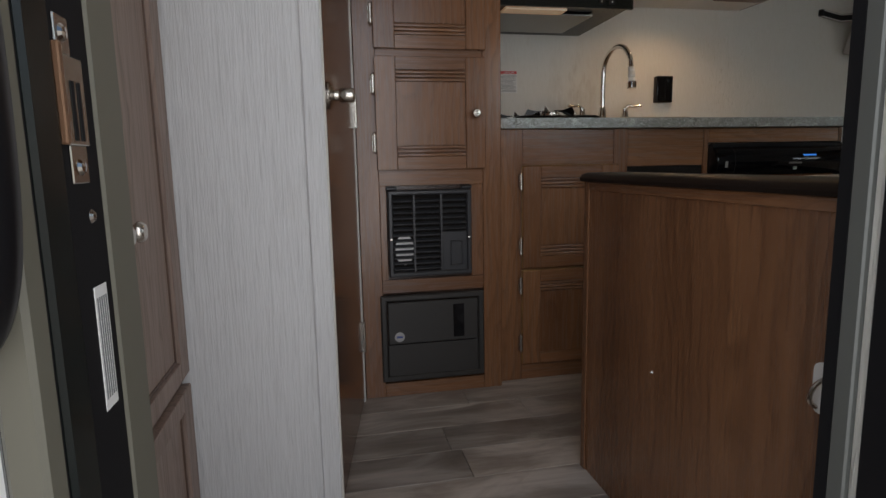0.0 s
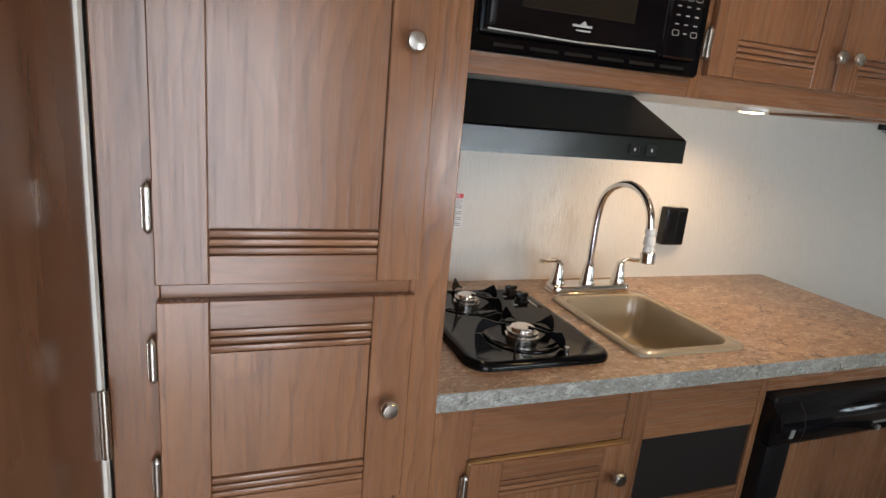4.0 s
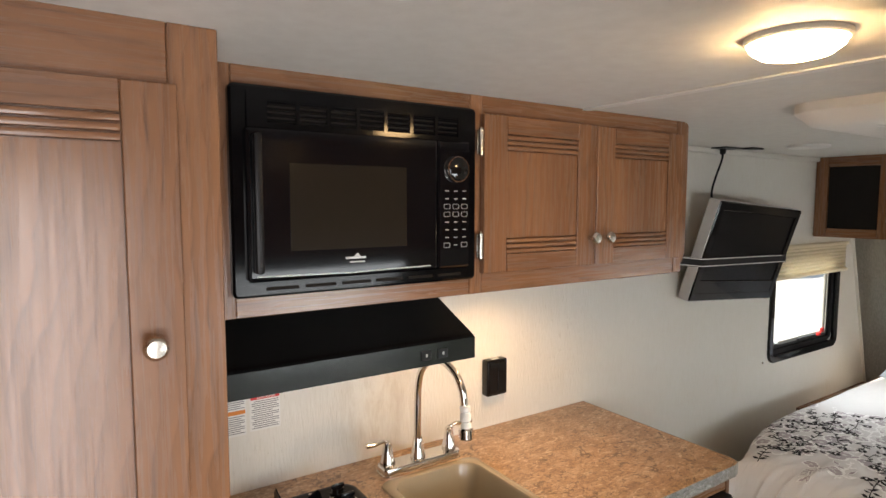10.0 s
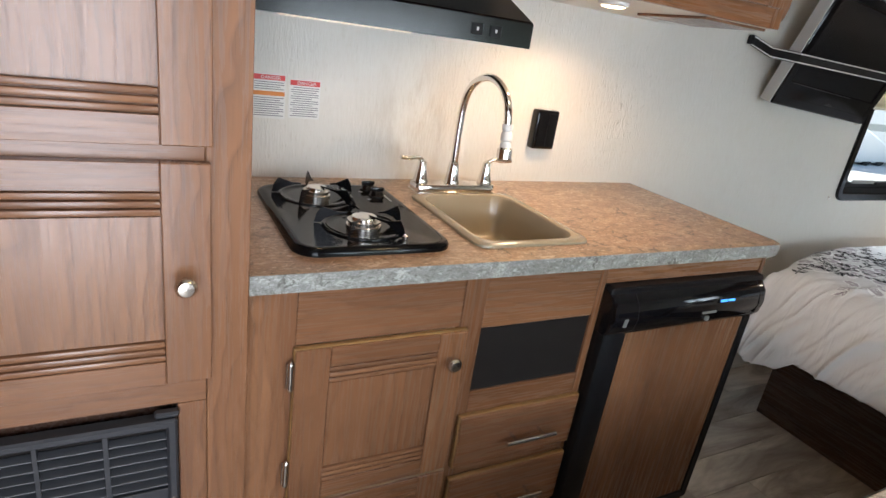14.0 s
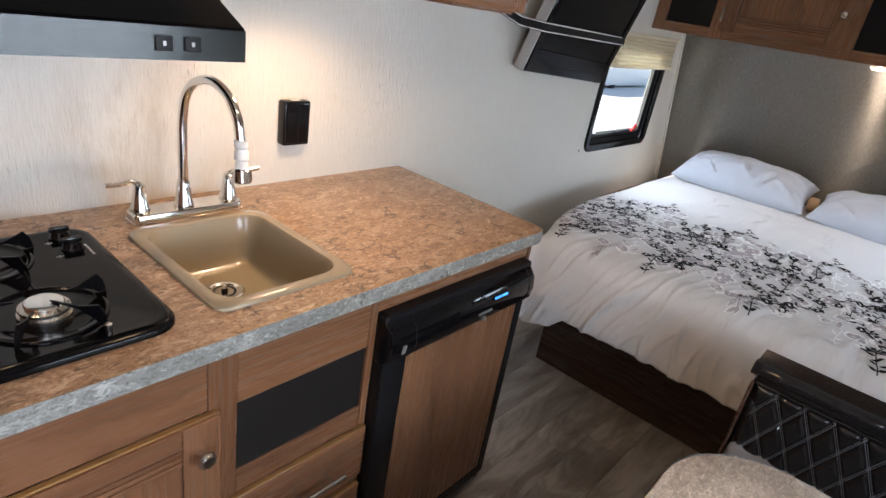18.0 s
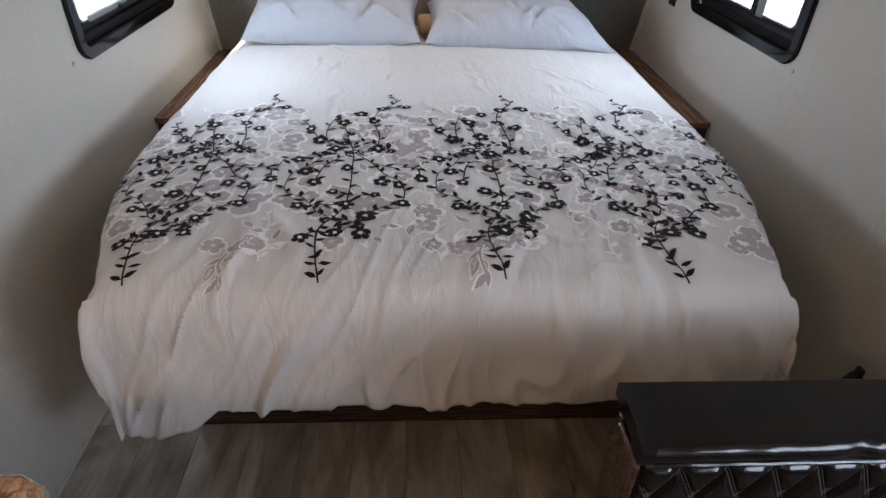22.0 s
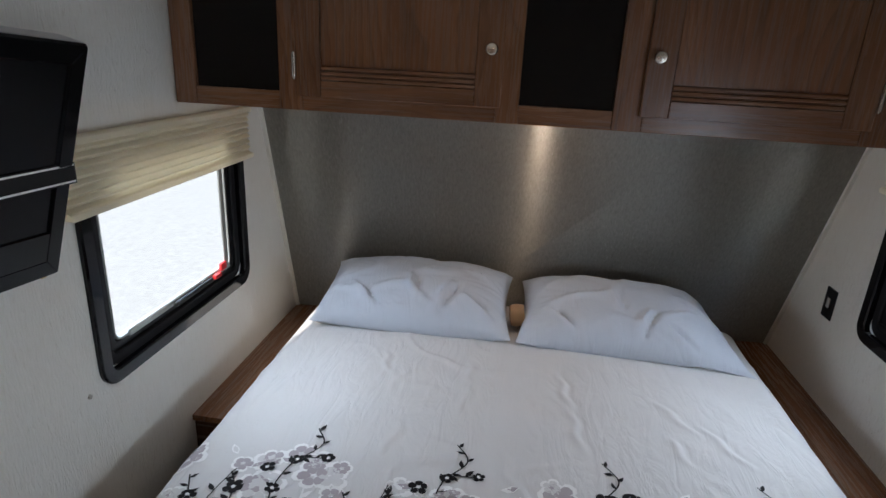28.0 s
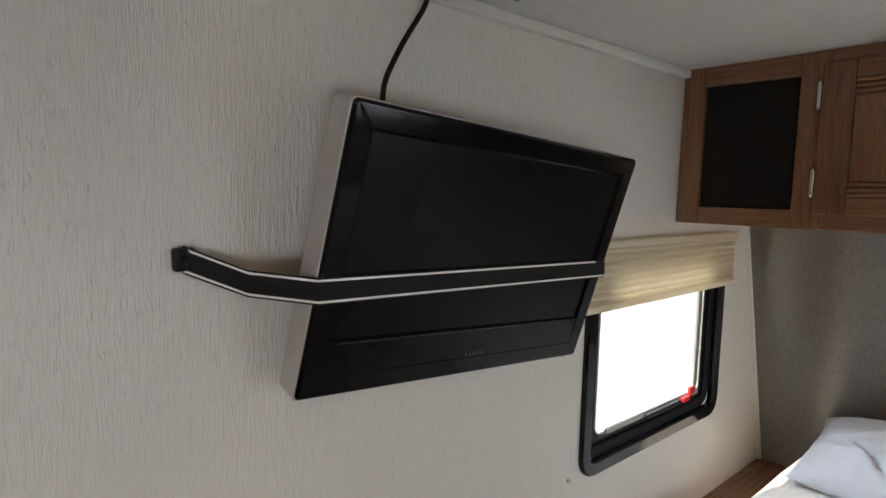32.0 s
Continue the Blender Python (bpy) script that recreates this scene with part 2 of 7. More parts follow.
def wallpaper(name, base, streak, rough, metal=0.0, axis=2, relief=0.5, run=0.2, contrast=0.2, weave=240, blot=None, raised=0.0, dash_run=0.1):
    """Embossed grasscloth wallpaper with upright raised threads; a small run draws the threads out longer."""
    m = mat(name, base, rough, metal)
    def v(k):
        return coords(m, tuple(k if i == axis else 1.0 for i in range(3)), False)
    thread, fine = noise_tex(m, v(run), weave, 4, 0.65, 0.4), noise_tex(m, v(run * 0.8), 520, 3, 0.6)
    dash = noise_tex(m, v(dash_run), 150, 3, 0.55, 0.3)
    broad, stain = noise_tex(m, v(1.0), 1.8, 3, 0.5), noise_tex(m, v(0.45), 6, 4, 0.6)
    patch = noise_tex(m, v(0.6), 3.1, 3, 0.55, 0.6)
    marks = blend(m, 1.0, ramp(m, dash, (0.58, (0, 0, 0)), (0.72, (1, 1, 1))), ramp(m, patch, (0.40, (0.25, 0.25, 0.25)), (0.62, (1, 1, 1))), "MULTIPLY")
    c = blend(m, marks, base, streak)
    c = blend(m, contrast, c, ramp(m, thread, (0.30, (0.30, 0.295, 0.29)), (0.50, (0.5, 0.5, 0.5)), (0.72, (0.66, 0.66, 0.65))), "OVERLAY")
    c = blend(m, 0.22, c, ramp(m, broad, (0.3, (0.43, 0.42, 0.41)), (0.7, (0.56, 0.56, 0.56))), "OVERLAY")
    c = blend(m, 0.25, c, ramp(m, stain, (0.26, (0.34, 0.31, 0.27)), (0.40, (0.5, 0.5, 0.5))), "OVERLAY")
    if blot:
        away = nd(m, "ShaderNodeVectorMath")
        away.operation = "DISTANCE"
        wire(m, v(0.55), away.inputs[0])
        away.inputs[1].default_value = (blot[0], blot[1], blot[2] * 0.55)
        spot = ramp(m, away.outputs["Value"], (0.05, (1, 1, 1)), (0.15, (0, 0, 0)))
        spot = blend(m, 1.0, spot, ramp(m, noise_tex(m, v(0.3), 26, 5, 0.7, 0.5), (0.42, (0, 0, 0)), (0.62, (0.38, 0.38, 0.38))), "MULTIPLY")
        c = blend(m, spot, c, (0.40, 0.31, 0.22))
    paint(m, c)
    mix = nd(m, "ShaderNodeMath")
    mix.operation = "MULTIPLY_ADD"
    wire(m, thread, mix.inputs[0])
    mix.inputs[1].default_value = 2.2
    wire(m, fine, mix.inputs[2])
    lift = nd(m, "ShaderNodeMath")
    lift.operation = "MULTIPLY_ADD"
    wire(m, marks, lift.inputs[0])
    lift.inputs[1].default_value = raised
    wire(m, mix.outputs[0], lift.inputs[2])
    bump(m, lift.outputs[0], relief, 0.0020)
    return m


M_WALL = wallpaper("cream_wallpaper", (0.70, 0.675, 0.615), (0.635, 0.60, 0.53), 0.42, relief=0.6, run=0.12, contrast=0.22, blot=(1.19, 2.36, 1.06), raised=2.0, dash_run=0.26)
M_WALL_PALE = wallpaper("pale_grey_wallpaper", (0.65, 0.645, 0.635), (0.535, 0.53, 0.52), 0.5, relief=0.7, run=0.045, contrast=0.42, dash_run=0.036)
M_WALL_DARK = wallpaper("dark_grey_wallpaper", (0.34, 0.328, 0.30), (0.42, 0.41, 0.385), 0.50, 0.85, relief=0.03, run=0.20, contrast=0.40, weave=150)
bd = M_WALL_DARK.node_tree.nodes["Principled BSDF"]
bd.inputs["Anisotropic"].default_value = 1.0
up = nd(M_WALL_DARK, "ShaderNodeCombineXYZ", X=-0.33, Y=0.0, Z=1.0)
wire(M_WALL_DARK, up.outputs[0], bd.inputs["Tangent"])

M_CEIL = mat("ceiling_white", (0.70, 0.685, 0.645), 0.6)
cn = noise_tex(M_CEIL, coords(M_CEIL, (1, 1, 1), False), 30, 5)
paint(M_CEIL, ramp(M_CEIL, cn, (0.3, (0.66, 0.645, 0.605)), (0.7, (0.72, 0.71, 0.67))))
bump(M_CEIL, cn, 0.15, 0.001)

M_PLANK = mat("grey_vinyl_plank", (0.2, 0.18, 0.16), 0.33)
pv = coords(M_PLANK, (0.09, 1, 1))
pf, pb = noise_tex(M_PLANK, pv, 60, 6, 0.6, 0.4), noise_tex(M_PLANK, coords(M_PLANK, (0.35, 1, 1)), 7, 5, 0.6, 1.2)
pk = noise_tex(M_PLANK, coords(M_PLANK, (0.55, 1, 1)), 9, 3, 0.5, 0.6)
poi = nd(M_PLANK, "ShaderNodeObjectInfo")
pc = ramp(M_PLANK, pb, (0.30, (0.190, 0.160, 0.135)), (0.46, (0.315, 0.278, 0.243)), (0.62, (0.52, 0.48, 0.435)))
pc = blend(M_PLANK, 0.35, pc, ramp(M_PLANK, pf, (0.30, (0.26, 0.25, 0.24)), (0.50, (0.5, 0.5, 0.5)), (0.72, (0.64, 0.63, 0.62))), "OVERLAY")
pc = blend(M_PLANK, 0.62, pc, ramp(M_PLANK, poi.outputs["Random"], (0, (0.30, 0.29, 0.28)), (1, (0.66, 0.65, 0.63))), "OVERLAY")
pc = blend(M_PLANK, ramp(M_PLANK, pk, (0.69, (0, 0, 0)), (0.78, (0.85, 0.85, 0.85))), pc, (0.085, 0.070, 0.058))
paint(M_PLANK, pc)
bump(M_PLANK, pf, 0.15, 0.0006)
M_GRAVEL = mat("pale_gravel", (0.60, 0.59, 0.56), 0.9)
gn = noise_tex(M_GRAVEL, coords(M_GRAVEL, (1, 1, 1), False), 14, 8, 0.7)
paint(M_GRAVEL, ramp(M_GRAVEL, gn, (0.3, (0.50, 0.485, 0.455)), (0.7, (0.66, 0.65, 0.62))))
M_SUBFLOOR = mat("subfloor", (0.06, 0.05, 0.045), 0.9)


def stone_laminate(name, base, pale, dark, size=1.0):
    """Laminate printed like broken granite: long pale and dark flecks, a few twiggy dark cracks."""
    m = mat(name, base, 0.32, Coat_Weight=0.3, Coat_Roughness=0.18)
    v, along = coords(m, (size, size, size), False), coords(m, (0.48 * size, size, size), False)
    broad, middle, gritty = noise_tex(m, v, 4.2, 4, 0.55, 1.0), noise_tex(m, along, 26, 8, 0.68, 1.6), noise_tex(m, v, 150, 6, 0.7, 0.5)
    light, deep = noise_tex(m, along, 58, 5, 0.62, 2.0), noise_tex(m, along, 74, 5, 0.65, 2.2)
    warp = nd(m, "ShaderNodeTexNoise", Scale=18.0, Detail=6.0, Roughness=0.65)
    wire(m, v, warp.inputs["Vector"])
    push = nd(m, "ShaderNodeVectorMath")
    push.operation = "MULTIPLY_ADD"
    wire(m, warp.outputs["Color"], push.inputs[0])
    push.inputs[1].default_value = (0.085, 0.085, 0.085)
    wire(m, v, push.inputs[2])
    def cracks(scale, wide):
        t = nd(m, "ShaderNodeTexVoronoi", Scale=scale)
        t.feature = "DISTANCE_TO_EDGE"
        wire(m, push.outputs[0], t.inputs["Vector"])
        return ramp(m, t.outputs["Distance"], (wide * 0.35, (1, 1, 1)), (wide, (0, 0, 0)))
    def mixed(k, p, q):
        return tuple(min(1.0, k * x + (1 - k) * y) for x, y in zip(p, q))
    c = ramp(m, middle, (0.32, mixed(0.55, base, dark)), (0.43, mixed(0.86, base, dark)), (0.51, base), (0.60, mixed(0.45, base, pale)), (0.70, mixed(0.75, base, dark)))
    c = blend(m, 0.55, c, ramp(m, gritty, (0.34, (0.20, 0.18, 0.16)), (0.48, (0.48, 0.48, 0.48)), (0.64, (0.74, 0.73, 0.72))), "OVERLAY")
    c = blend(m, 0.35, c, ramp(m, broad, (0.32, (0.34, 0.33, 0.32)), (0.68, (0.64, 0.63, 0.62))), "OVERLAY")
    c = blend(m, ramp(m, light, (0.565, (0, 0, 0)), (0.640, (0.88, 0.88, 0.88))), c, tuple(min(1.0, 1.10 * x) for x in pale))
    c = blend(m, ramp(m, deep, (0.365, (0.85, 0.85, 0.85)), (0.435, (0, 0, 0))), c, tuple(1.35 * x for x in dark))
    gate = ramp(m, broad, (0.46, (0, 0, 0)), (0.56, (1, 1, 1)))
    gate2 = ramp(m, noise_tex(m, v, 7, 3, 0.5), (0.56, (0, 0, 0)), (0.64, (1, 1, 1)))
    twigs = blend(m, 1.0, blend(m, 1.0, cracks(12, 0.048), gate, "MULTIPLY"), blend(m, 1.0, cracks(30, 0.07), gate2, "MULTIPLY"), "LIGHTEN")
    broken = ramp(m, noise_tex(m, v, 24, 3, 0.55), (0.47, (0, 0, 0)), (0.56, (0.9, 0.9, 0.9)))
    c = blend(m, blend(m, 1.0, twigs, broken, "MULTIPLY"), c, dark)
    paint(m, c)
    bump(m, gritty, 0.08, 0.0005)
    return m


M_COUNTER = stone_laminate("tan_stone_laminate", (0.335, 0.207, 0.121), (0.54, 0.405, 0.28), (0.080, 0.047, 0.029))
M_EDGE = stone_laminate("grey_stone_edge_laminate", (0.255, 0.260, 0.240), (0.47, 0.475, 0.45), (0.09, 0.085, 0.07), 1.5)
M_TABLE = stone_laminate("beige_stone_laminate", (0.42, 0.355, 0.29), (0.58, 0.52, 0.45), (0.16, 0.125, 0.095))

M_BLACK = mat("black_gloss", (0.004, 0.004, 0.005), 0.07, Specular_IOR_Level=0.36)
M_BLACKM = mat("black_plastic", (0.007, 0.007, 0.008), 0.38, Specular_IOR_Level=0.24)
M_GRILLE = mat("black_satin_plastic", (0.030, 0.031, 0.034), 0.34, Specular_IOR_Level=0.5)
M_HOOD = mat("black_hood_enamel", (0.003, 0.003, 0.0035), 0.16, Specular_IOR_Level=0.12)
M_WELL = mat("black_cast_iron", (0.004, 0.004, 0.005), 0.24, Specular_IOR_Level=0.26)
M_ENAMEL = mat("black_enamel", (0.003, 0.003, 0.0035), 0.10, Specular_IOR_Level=0.17)
M_BLACKG = mat("black_glass", (0.008, 0.008, 0.008), 0.06, Specular_IOR_Level=0.4)
M_OVENGLASS = mat("smoked_oven_glass", (0.017, 0.0145, 0.011), 0.09, Specular_IOR_Level=0.4)
M_SCREEN = mat("matt_screen", (0.004, 0.004, 0.005), 0.26, Specular_IOR_Level=0.12)
M_FASCIA = mat("satin_black_steel", (0.008, 0.011, 0.010), 0.22, 0.0, Specular_IOR_Level=0.45)
M_PANEL = mat("warm_grey_steel", (0.042, 0.039, 0.036), 0.42, 0.1, Specular_IOR_Level=0.4)
M_CHAR = mat("charcoal_steel", (0.017, 0.017, 0.018), 0.36, 0.1, Specular_IOR_Level=0.4)
M_MESH = mat("black_mesh_cloth", (0.016, 0.0135, 0.012), 0.9, Specular_IOR_Level=0.15)
mv = nd(M_MESH, "ShaderNodeTexChecker", Scale=700.0)
wire(M_MESH, coords(M_MESH, (1, 1, 1), False), mv.inputs["Vector"])
bump(M_MESH, mv.outputs["Fac"], 0.4, 0.0008)
M_NICKEL = mat("brushed_nickel", (0.62, 0.58, 0.52), 0.26, 1.0)
M_CHROME = mat("chrome", (0.78, 0.76, 0.72), 0.10, 1.0)
M_ALU = mat("grey_aluminium", (0.36, 0.37, 0.35), 0.42, 0.5)
M_FRAMEGREY = mat("grey_anodised_frame", (0.11, 0.115, 0.105), 0.45, 0.2)
M_SILVER = mat("silver_plastic", (0.45, 0.44, 0.43), 0.35, 0.2)
M_WHITEP = mat("white_plastic", (0.78, 0.77, 0.74), 0.35)
M_TRIM = mat("cream_trim", (0.68, 0.66, 0.60), 0.45)
M_OLIVE = mat("olive_grey_trim", (0.135, 0.127, 0.096), 0.45)
M_SINK = mat("beige_sink_acrylic", (0.30, 0.25, 0.172), 0.20, Coat_Weight=0.3)
M_RED, M_ORANGE = mat("label_red", (0.55, 0.02, 0.02), 0.5), mat("label_orange", (0.65, 0.20, 0.02), 0.5)
M_PAPER, M_INK = mat("label_paper", (0.74, 0.73, 0.70), 0.5), mat("print_grey", (0.16, 0.16, 0.16), 0.6)
M_GLASS = mat("window_glass", (0.9, 0.95, 0.95), 0.02, 0.0, Transmission_Weight=1.0, IOR=1.02)
M_SEAL = mat("black_rubber", (0.007, 0.007, 0.008), 0.65, Specular_IOR_Level=0.22)
# emission stands in for a blue reflection on the fridge's handle band
M_BLUE = mat("blue_reflection", (0.05, 0.25, 0.9), 0.3)
M_BLUE.node_tree.nodes["Principled BSDF"].inputs["Emission Color"].default_value = (0.05, 0.30, 1.0, 1)
M_BLUE.node_tree.nodes["Principled BSDF"].inputs["Emission Strength"].default_value = 0.8


def glow(name, colour, strength):
    m = mat(name, (0.9, 0.88, 0.8), 0.4)
    b = m.node_tree.nodes["Principled BSDF"]
    b.inputs["Emission Color"].default_value, b.inputs["Emission Strength"].default_value = (*colour, 1), strength
    return m


M_GLOW = glow("lamp_diffuser", (1.0, 0.68, 0.36), 42.0)
M_PUCK = glow("puck_lens", (1.0, 0.72, 0.42), 10.0)
M_HOODLENS = glow("hood_lens", (1.0, 0.55, 0.22), 0.2)


def cloth(name, colour, rough=0.85, weave=900, amount=0.15, rumple=0.0):
    m = mat(name, colour, rough, Sheen_Weight=0.15)
    v = coords(m, (1, 1, 1), False)
    n = noise_tex(m, v, weave, 3)
    big = noise_tex(m, v, 7, 4)
    c = blend(m, 0.12, colour, ramp(m, big, (0.3, (0.38, 0.38, 0.38)), (0.7, (0.6, 0.6, 0.6))), "OVERLAY")
    paint(m, c)
    if rumple:
        soft = noise_tex(m, coords(m, (0.45, 1.5, 0.45), False), 11, 4, 0.52, 0.8)
        lines = nd(m, "ShaderNodeMath")
        lines.operation = "ABSOLUTE"
        shift = nd(m, "ShaderNodeMath")
        shift.operation = "SUBTRACT"
        shift.inputs[1].default_value = 0.5
        wire(m, soft, shift.inputs[0])
        wire(m, shift.outputs[0], lines.inputs[0])
        bump(m, lines.outputs[0], rumple, 0.03)
    else:
        bump(m, n, amount, 0.0006)
    return m


M_DUVET = cloth("white_cotton", (0.70, 0.685, 0.675), rumple=0.34)
M_PILLOW = cloth("pale_blue_white_cotton", (0.57, 0.61, 0.68), rumple=0.30)
M_TAN = cloth("tan_pillow_ticking", (0.40, 0.235, 0.115))
M_MATTRESS = cloth("mattress_ticking", (0.55, 0.53, 0.50))
M_PRINT, M_PRINT2, M_PRINT3 = mat("print_black", (0.012, 0.011, 0.012), 0.8, Specular_IOR_Level=0.2), cloth("print_mauve_grey", (0.45, 0.40, 0.42)), cloth("print_white", (0.92, 0.91, 0.90))
M_LEATHER = mat("black_vinyl", (0.011, 0.010, 0.010), 0.13, Specular_IOR_Level=0.45)
ln = noise_tex(M_LEATHER, coords(M_LEATHER, (1, 1, 1), False), 260, 4)
bump(M_LEATHER, ln, 0.12, 0.001)
M_THREAD = mat("grey_thread", (0.15, 0.15, 0.16), 0.7)
M_GREYCLOTH = cloth("grey_tweed", (0.150, 0.142, 0.132), 0.9, 420, 0.8)
M_CAPBROWN = mat("dark_brown_vinyl", (0.015, 0.010, 0.008), 0.45, Specular_IOR_Level=0.22)
M_SHADE = mat("cream_pleated_shade", (0.92, 0.87, 0.75), 0.8)
thin = nd(M_SHADE, "ShaderNodeBsdfTranslucent", Color=(0.95, 0.89, 0.75, 1))
both_ways = nd(M_SHADE, "ShaderNodeMixShader", Fac=0.68)
wire(M_SHADE, M_SHADE.node_tree.nodes["Principled BSDF"].outputs[0], both_ways.inputs[1])
wire(M_SHADE, thin.outputs[0], both_ways.inputs[2])
wire(M_SHADE, both_ways.outputs[0], M_SHADE.node_tree.nodes["Material Output"].inputs["Surface"])
M_TEAL = mat("teal_vinyl", (0.02, 0.24, 0.27), 0.5)
M_SCRIPT = mat("taupe_vinyl_lettering", (0.20, 0.165, 0.135), 0.5)


# ---- mesh helpers ----
ORIGIN = {}


def thing(name, origin, label="", category="", group="", kind=""):
    ob = new(name)
    ob.empty_display_size = 0.05
    ob.location = origin
    ORIGIN[ob] = Vector(origin)
    return tagged(ob, label, category, group, kind)


def own_grain(me):
    """Keep each piece's own coordinates, from its middle, for the wood figure."""
    n = len(me.vertices)
    if not n:
        return
    co = np.empty(n * 3, np.float32)
    me.vertices.foreach_get("co", co)
    co = co.reshape(-1, 3)
    co = co - (co.min(axis=0) + co.max(axis=0)) / 2
    me.attributes.new("grain", "FLOAT_VECTOR", "POINT").data.foreach_set("vector", co.ravel())


def part(name, bm, material, parent=None, label="", smooth=False):
    """Link a bmesh, given in world places, as one mesh object under a thing or a part."""
    base = ORIGIN[parent] if parent else Vector((0, 0, 0))
    bm.transform(Matrix.Translation(-base))
    bmesh.ops.recalc_face_normals(bm, faces=bm.faces)
    if smooth:
        for f in bm.faces:
            f.smooth = True
    me = bpy.data.meshes.new(name)
    bm.to_mesh(me)
    bm.free()
    me.materials.append(material)
    own_grain(me)
    if smooth:
        me.set_sharp_from_angle(angle=radians(38))
    ob = new(name, me)
    ob.parent = parent
    ORIGIN[ob] = base
    return tagged(ob, label)


def solid(name, bm, material, label, category, kind="", group="", smooth=False):
    """A thing that is one mesh."""
    return tagged(part(name, bm, material, None, "", smooth), label, category, group, kind)


def box(x0, y0, z0, x1, y1, z1, bevel=0.0, seg=1):
    bm = bmesh.new()
    x0, x1, y0, y1, z0, z1 = min(x0, x1), max(x0, x1), min(y0, y1), max(y0, y1), min(z0, z1), max(z0, z1)
    bmesh.ops.create_cube(bm, size=1, matrix=Matrix.Translation(((x0 + x1) / 2, (y0 + y1) / 2, (z0 + z1) / 2)) @ Matrix.Diagonal((x1 - x0, y1 - y0, z1 - z0, 1)))
    if bevel:
        bmesh.ops.bevel(bm, geom=bm.edges[:], offset=bevel, segments=seg, affect="EDGES", profile=0.5)
    return bm


def join(*bms):
    out = bmesh.new()
    for b in bms:
        me = bpy.data.meshes.new("joined")
        b.to_mesh(me)
        out.from_mesh(me)
        bpy.data.meshes.remove(me)
        b.free()
    return out


def moved(bm, m):
    bm.transform(m)
    return bm


def loft(loops, cap0=True, cap1=True, closed=True):
    bm = bmesh.new()
    rows = [[bm.verts.new(p) for p in loop] for loop in loops]
    for a, b in zip(rows, rows[1:]):
        n = len(a)
        for i in range(n if closed else n - 1):
            j = (i + 1) % n
            bm.faces.new((a[i], a[j], b[j], b[i]))
    if cap0 and closed:
        bm.faces.new(rows[0][::-1])
    if cap1 and closed:
        bm.faces.new(rows[-1])
    return bm


def lathe(profile, place, way=(0, 0, 1), n=20):
    """Turn (radius, height) points round an axis."""
    loops = [[(max(r, 1e-4) * math.cos(a), max(r, 1e-4) * math.sin(a), z) for a in (2 * math.pi * i / n for i in range(n))] for r, z in profile]
    bm = loft(loops)
    bm.transform(Matrix.Translation(place) @ Vector((0, 0, 1)).rotation_difference(Vector(way)).to_matrix().to_4x4())
    return bm


def rod(a, b, r, n=12, r2=None):
    a, b = Vector(a), Vector(b)
    return lathe([(r, 0), (r if r2 is None else r2, (b - a).length)], a, b - a, n)


def smooth_line(points, steps=8):
    """Catmull-Rom through the points."""
    p = [Vector(q) for q in points]
    p = [2 * p[0] - p[1], *p, 2 * p[-1] - p[-2]]
    out = []
    for i in range(1, len(p) - 2):
        for s in range(steps):
            t = s / steps
            out.append(0.5 * (2 * p[i] + (p[i + 1] - p[i - 1]) * t + (2 * p[i - 1] - 5 * p[i] + 4 * p[i + 1] - p[i + 2]) * t * t + (3 * p[i] - p[i - 1] - 3 * p[i + 1] + p[i + 2]) * t ** 3))
    return out + [p[-2]]


def tube(points, r, n=10, radii=None):
    pts = [Vector(q) for q in points]
    loops, side = [], None
    for i, q in enumerate(pts):
        d = (pts[min(i + 1, len(pts) - 1)] - pts[max(i - 1, 0)]).normalized()
        side = (Vector((0.3, 0.5, 0.81)) if side is None else side)
        side = (side - d * side.dot(d)).normalized()
        up = d.cross(side)
        rr = radii[i] if radii else r
        loops.append([q + rr * (math.cos(a) * side + math.sin(a) * up) for a in (2 * math.pi * k / n for k in range(n))])
    return loft(loops)


def rrect(x0, y0, x1, y1, r, z, seg=6):
    pts = []
    for cx, cy, a0 in ((x1 - r, y1 - r, 0), (x0 + r, y1 - r, 90), (x0 + r, y0 + r, 180), (x1 - r, y0 + r, 270)):
        for k in range(seg + 1):
            a = radians(a0 + 90 * k / seg)
            pts.append((cx + r * math.cos(a), cy + r * math.sin(a), z))
    return pts


def prism(poly, axis, lo, hi):
    """A polygon of two coordinates, drawn out along the third."""
    def put(p, v):
        return {0: (v, p[0], p[1]), 1: (p[0], v, p[1]), 2: (p[0], p[1], v)}[axis]
    return loft([[put(p, lo) for p in poly], [put(p, hi) for p in poly]])


def frame_bm(u0, v0, u1, v1, wd, d0, d1, r=0.0, axis=1):
    """A picture-frame ring in the plane of two axes, with rounded corners, d0 to d1 deep along axis."""
    def ring(g, d):
        q = rrect(u0 + g, v0 + g, u1 - g, v1 - g, max(r - g, 0.002), 0, 5)
        return [{0: (d, p[0], p[1]), 1: (p[0], d, p[1]), 2: (p[0], p[1], d)}[axis] for p in q]
    bev = min(0.004, wd / 4)
    loops = [ring(0, d0), ring(0, d1 + (bev if d0 > d1 else -bev)), ring(bev, d1), ring(wd - bev, d1), ring(wd, d1 + (bev if d0 > d1 else -bev)), ring(wd, d0)]
    return loft(loops + [loops[0]], False, False)


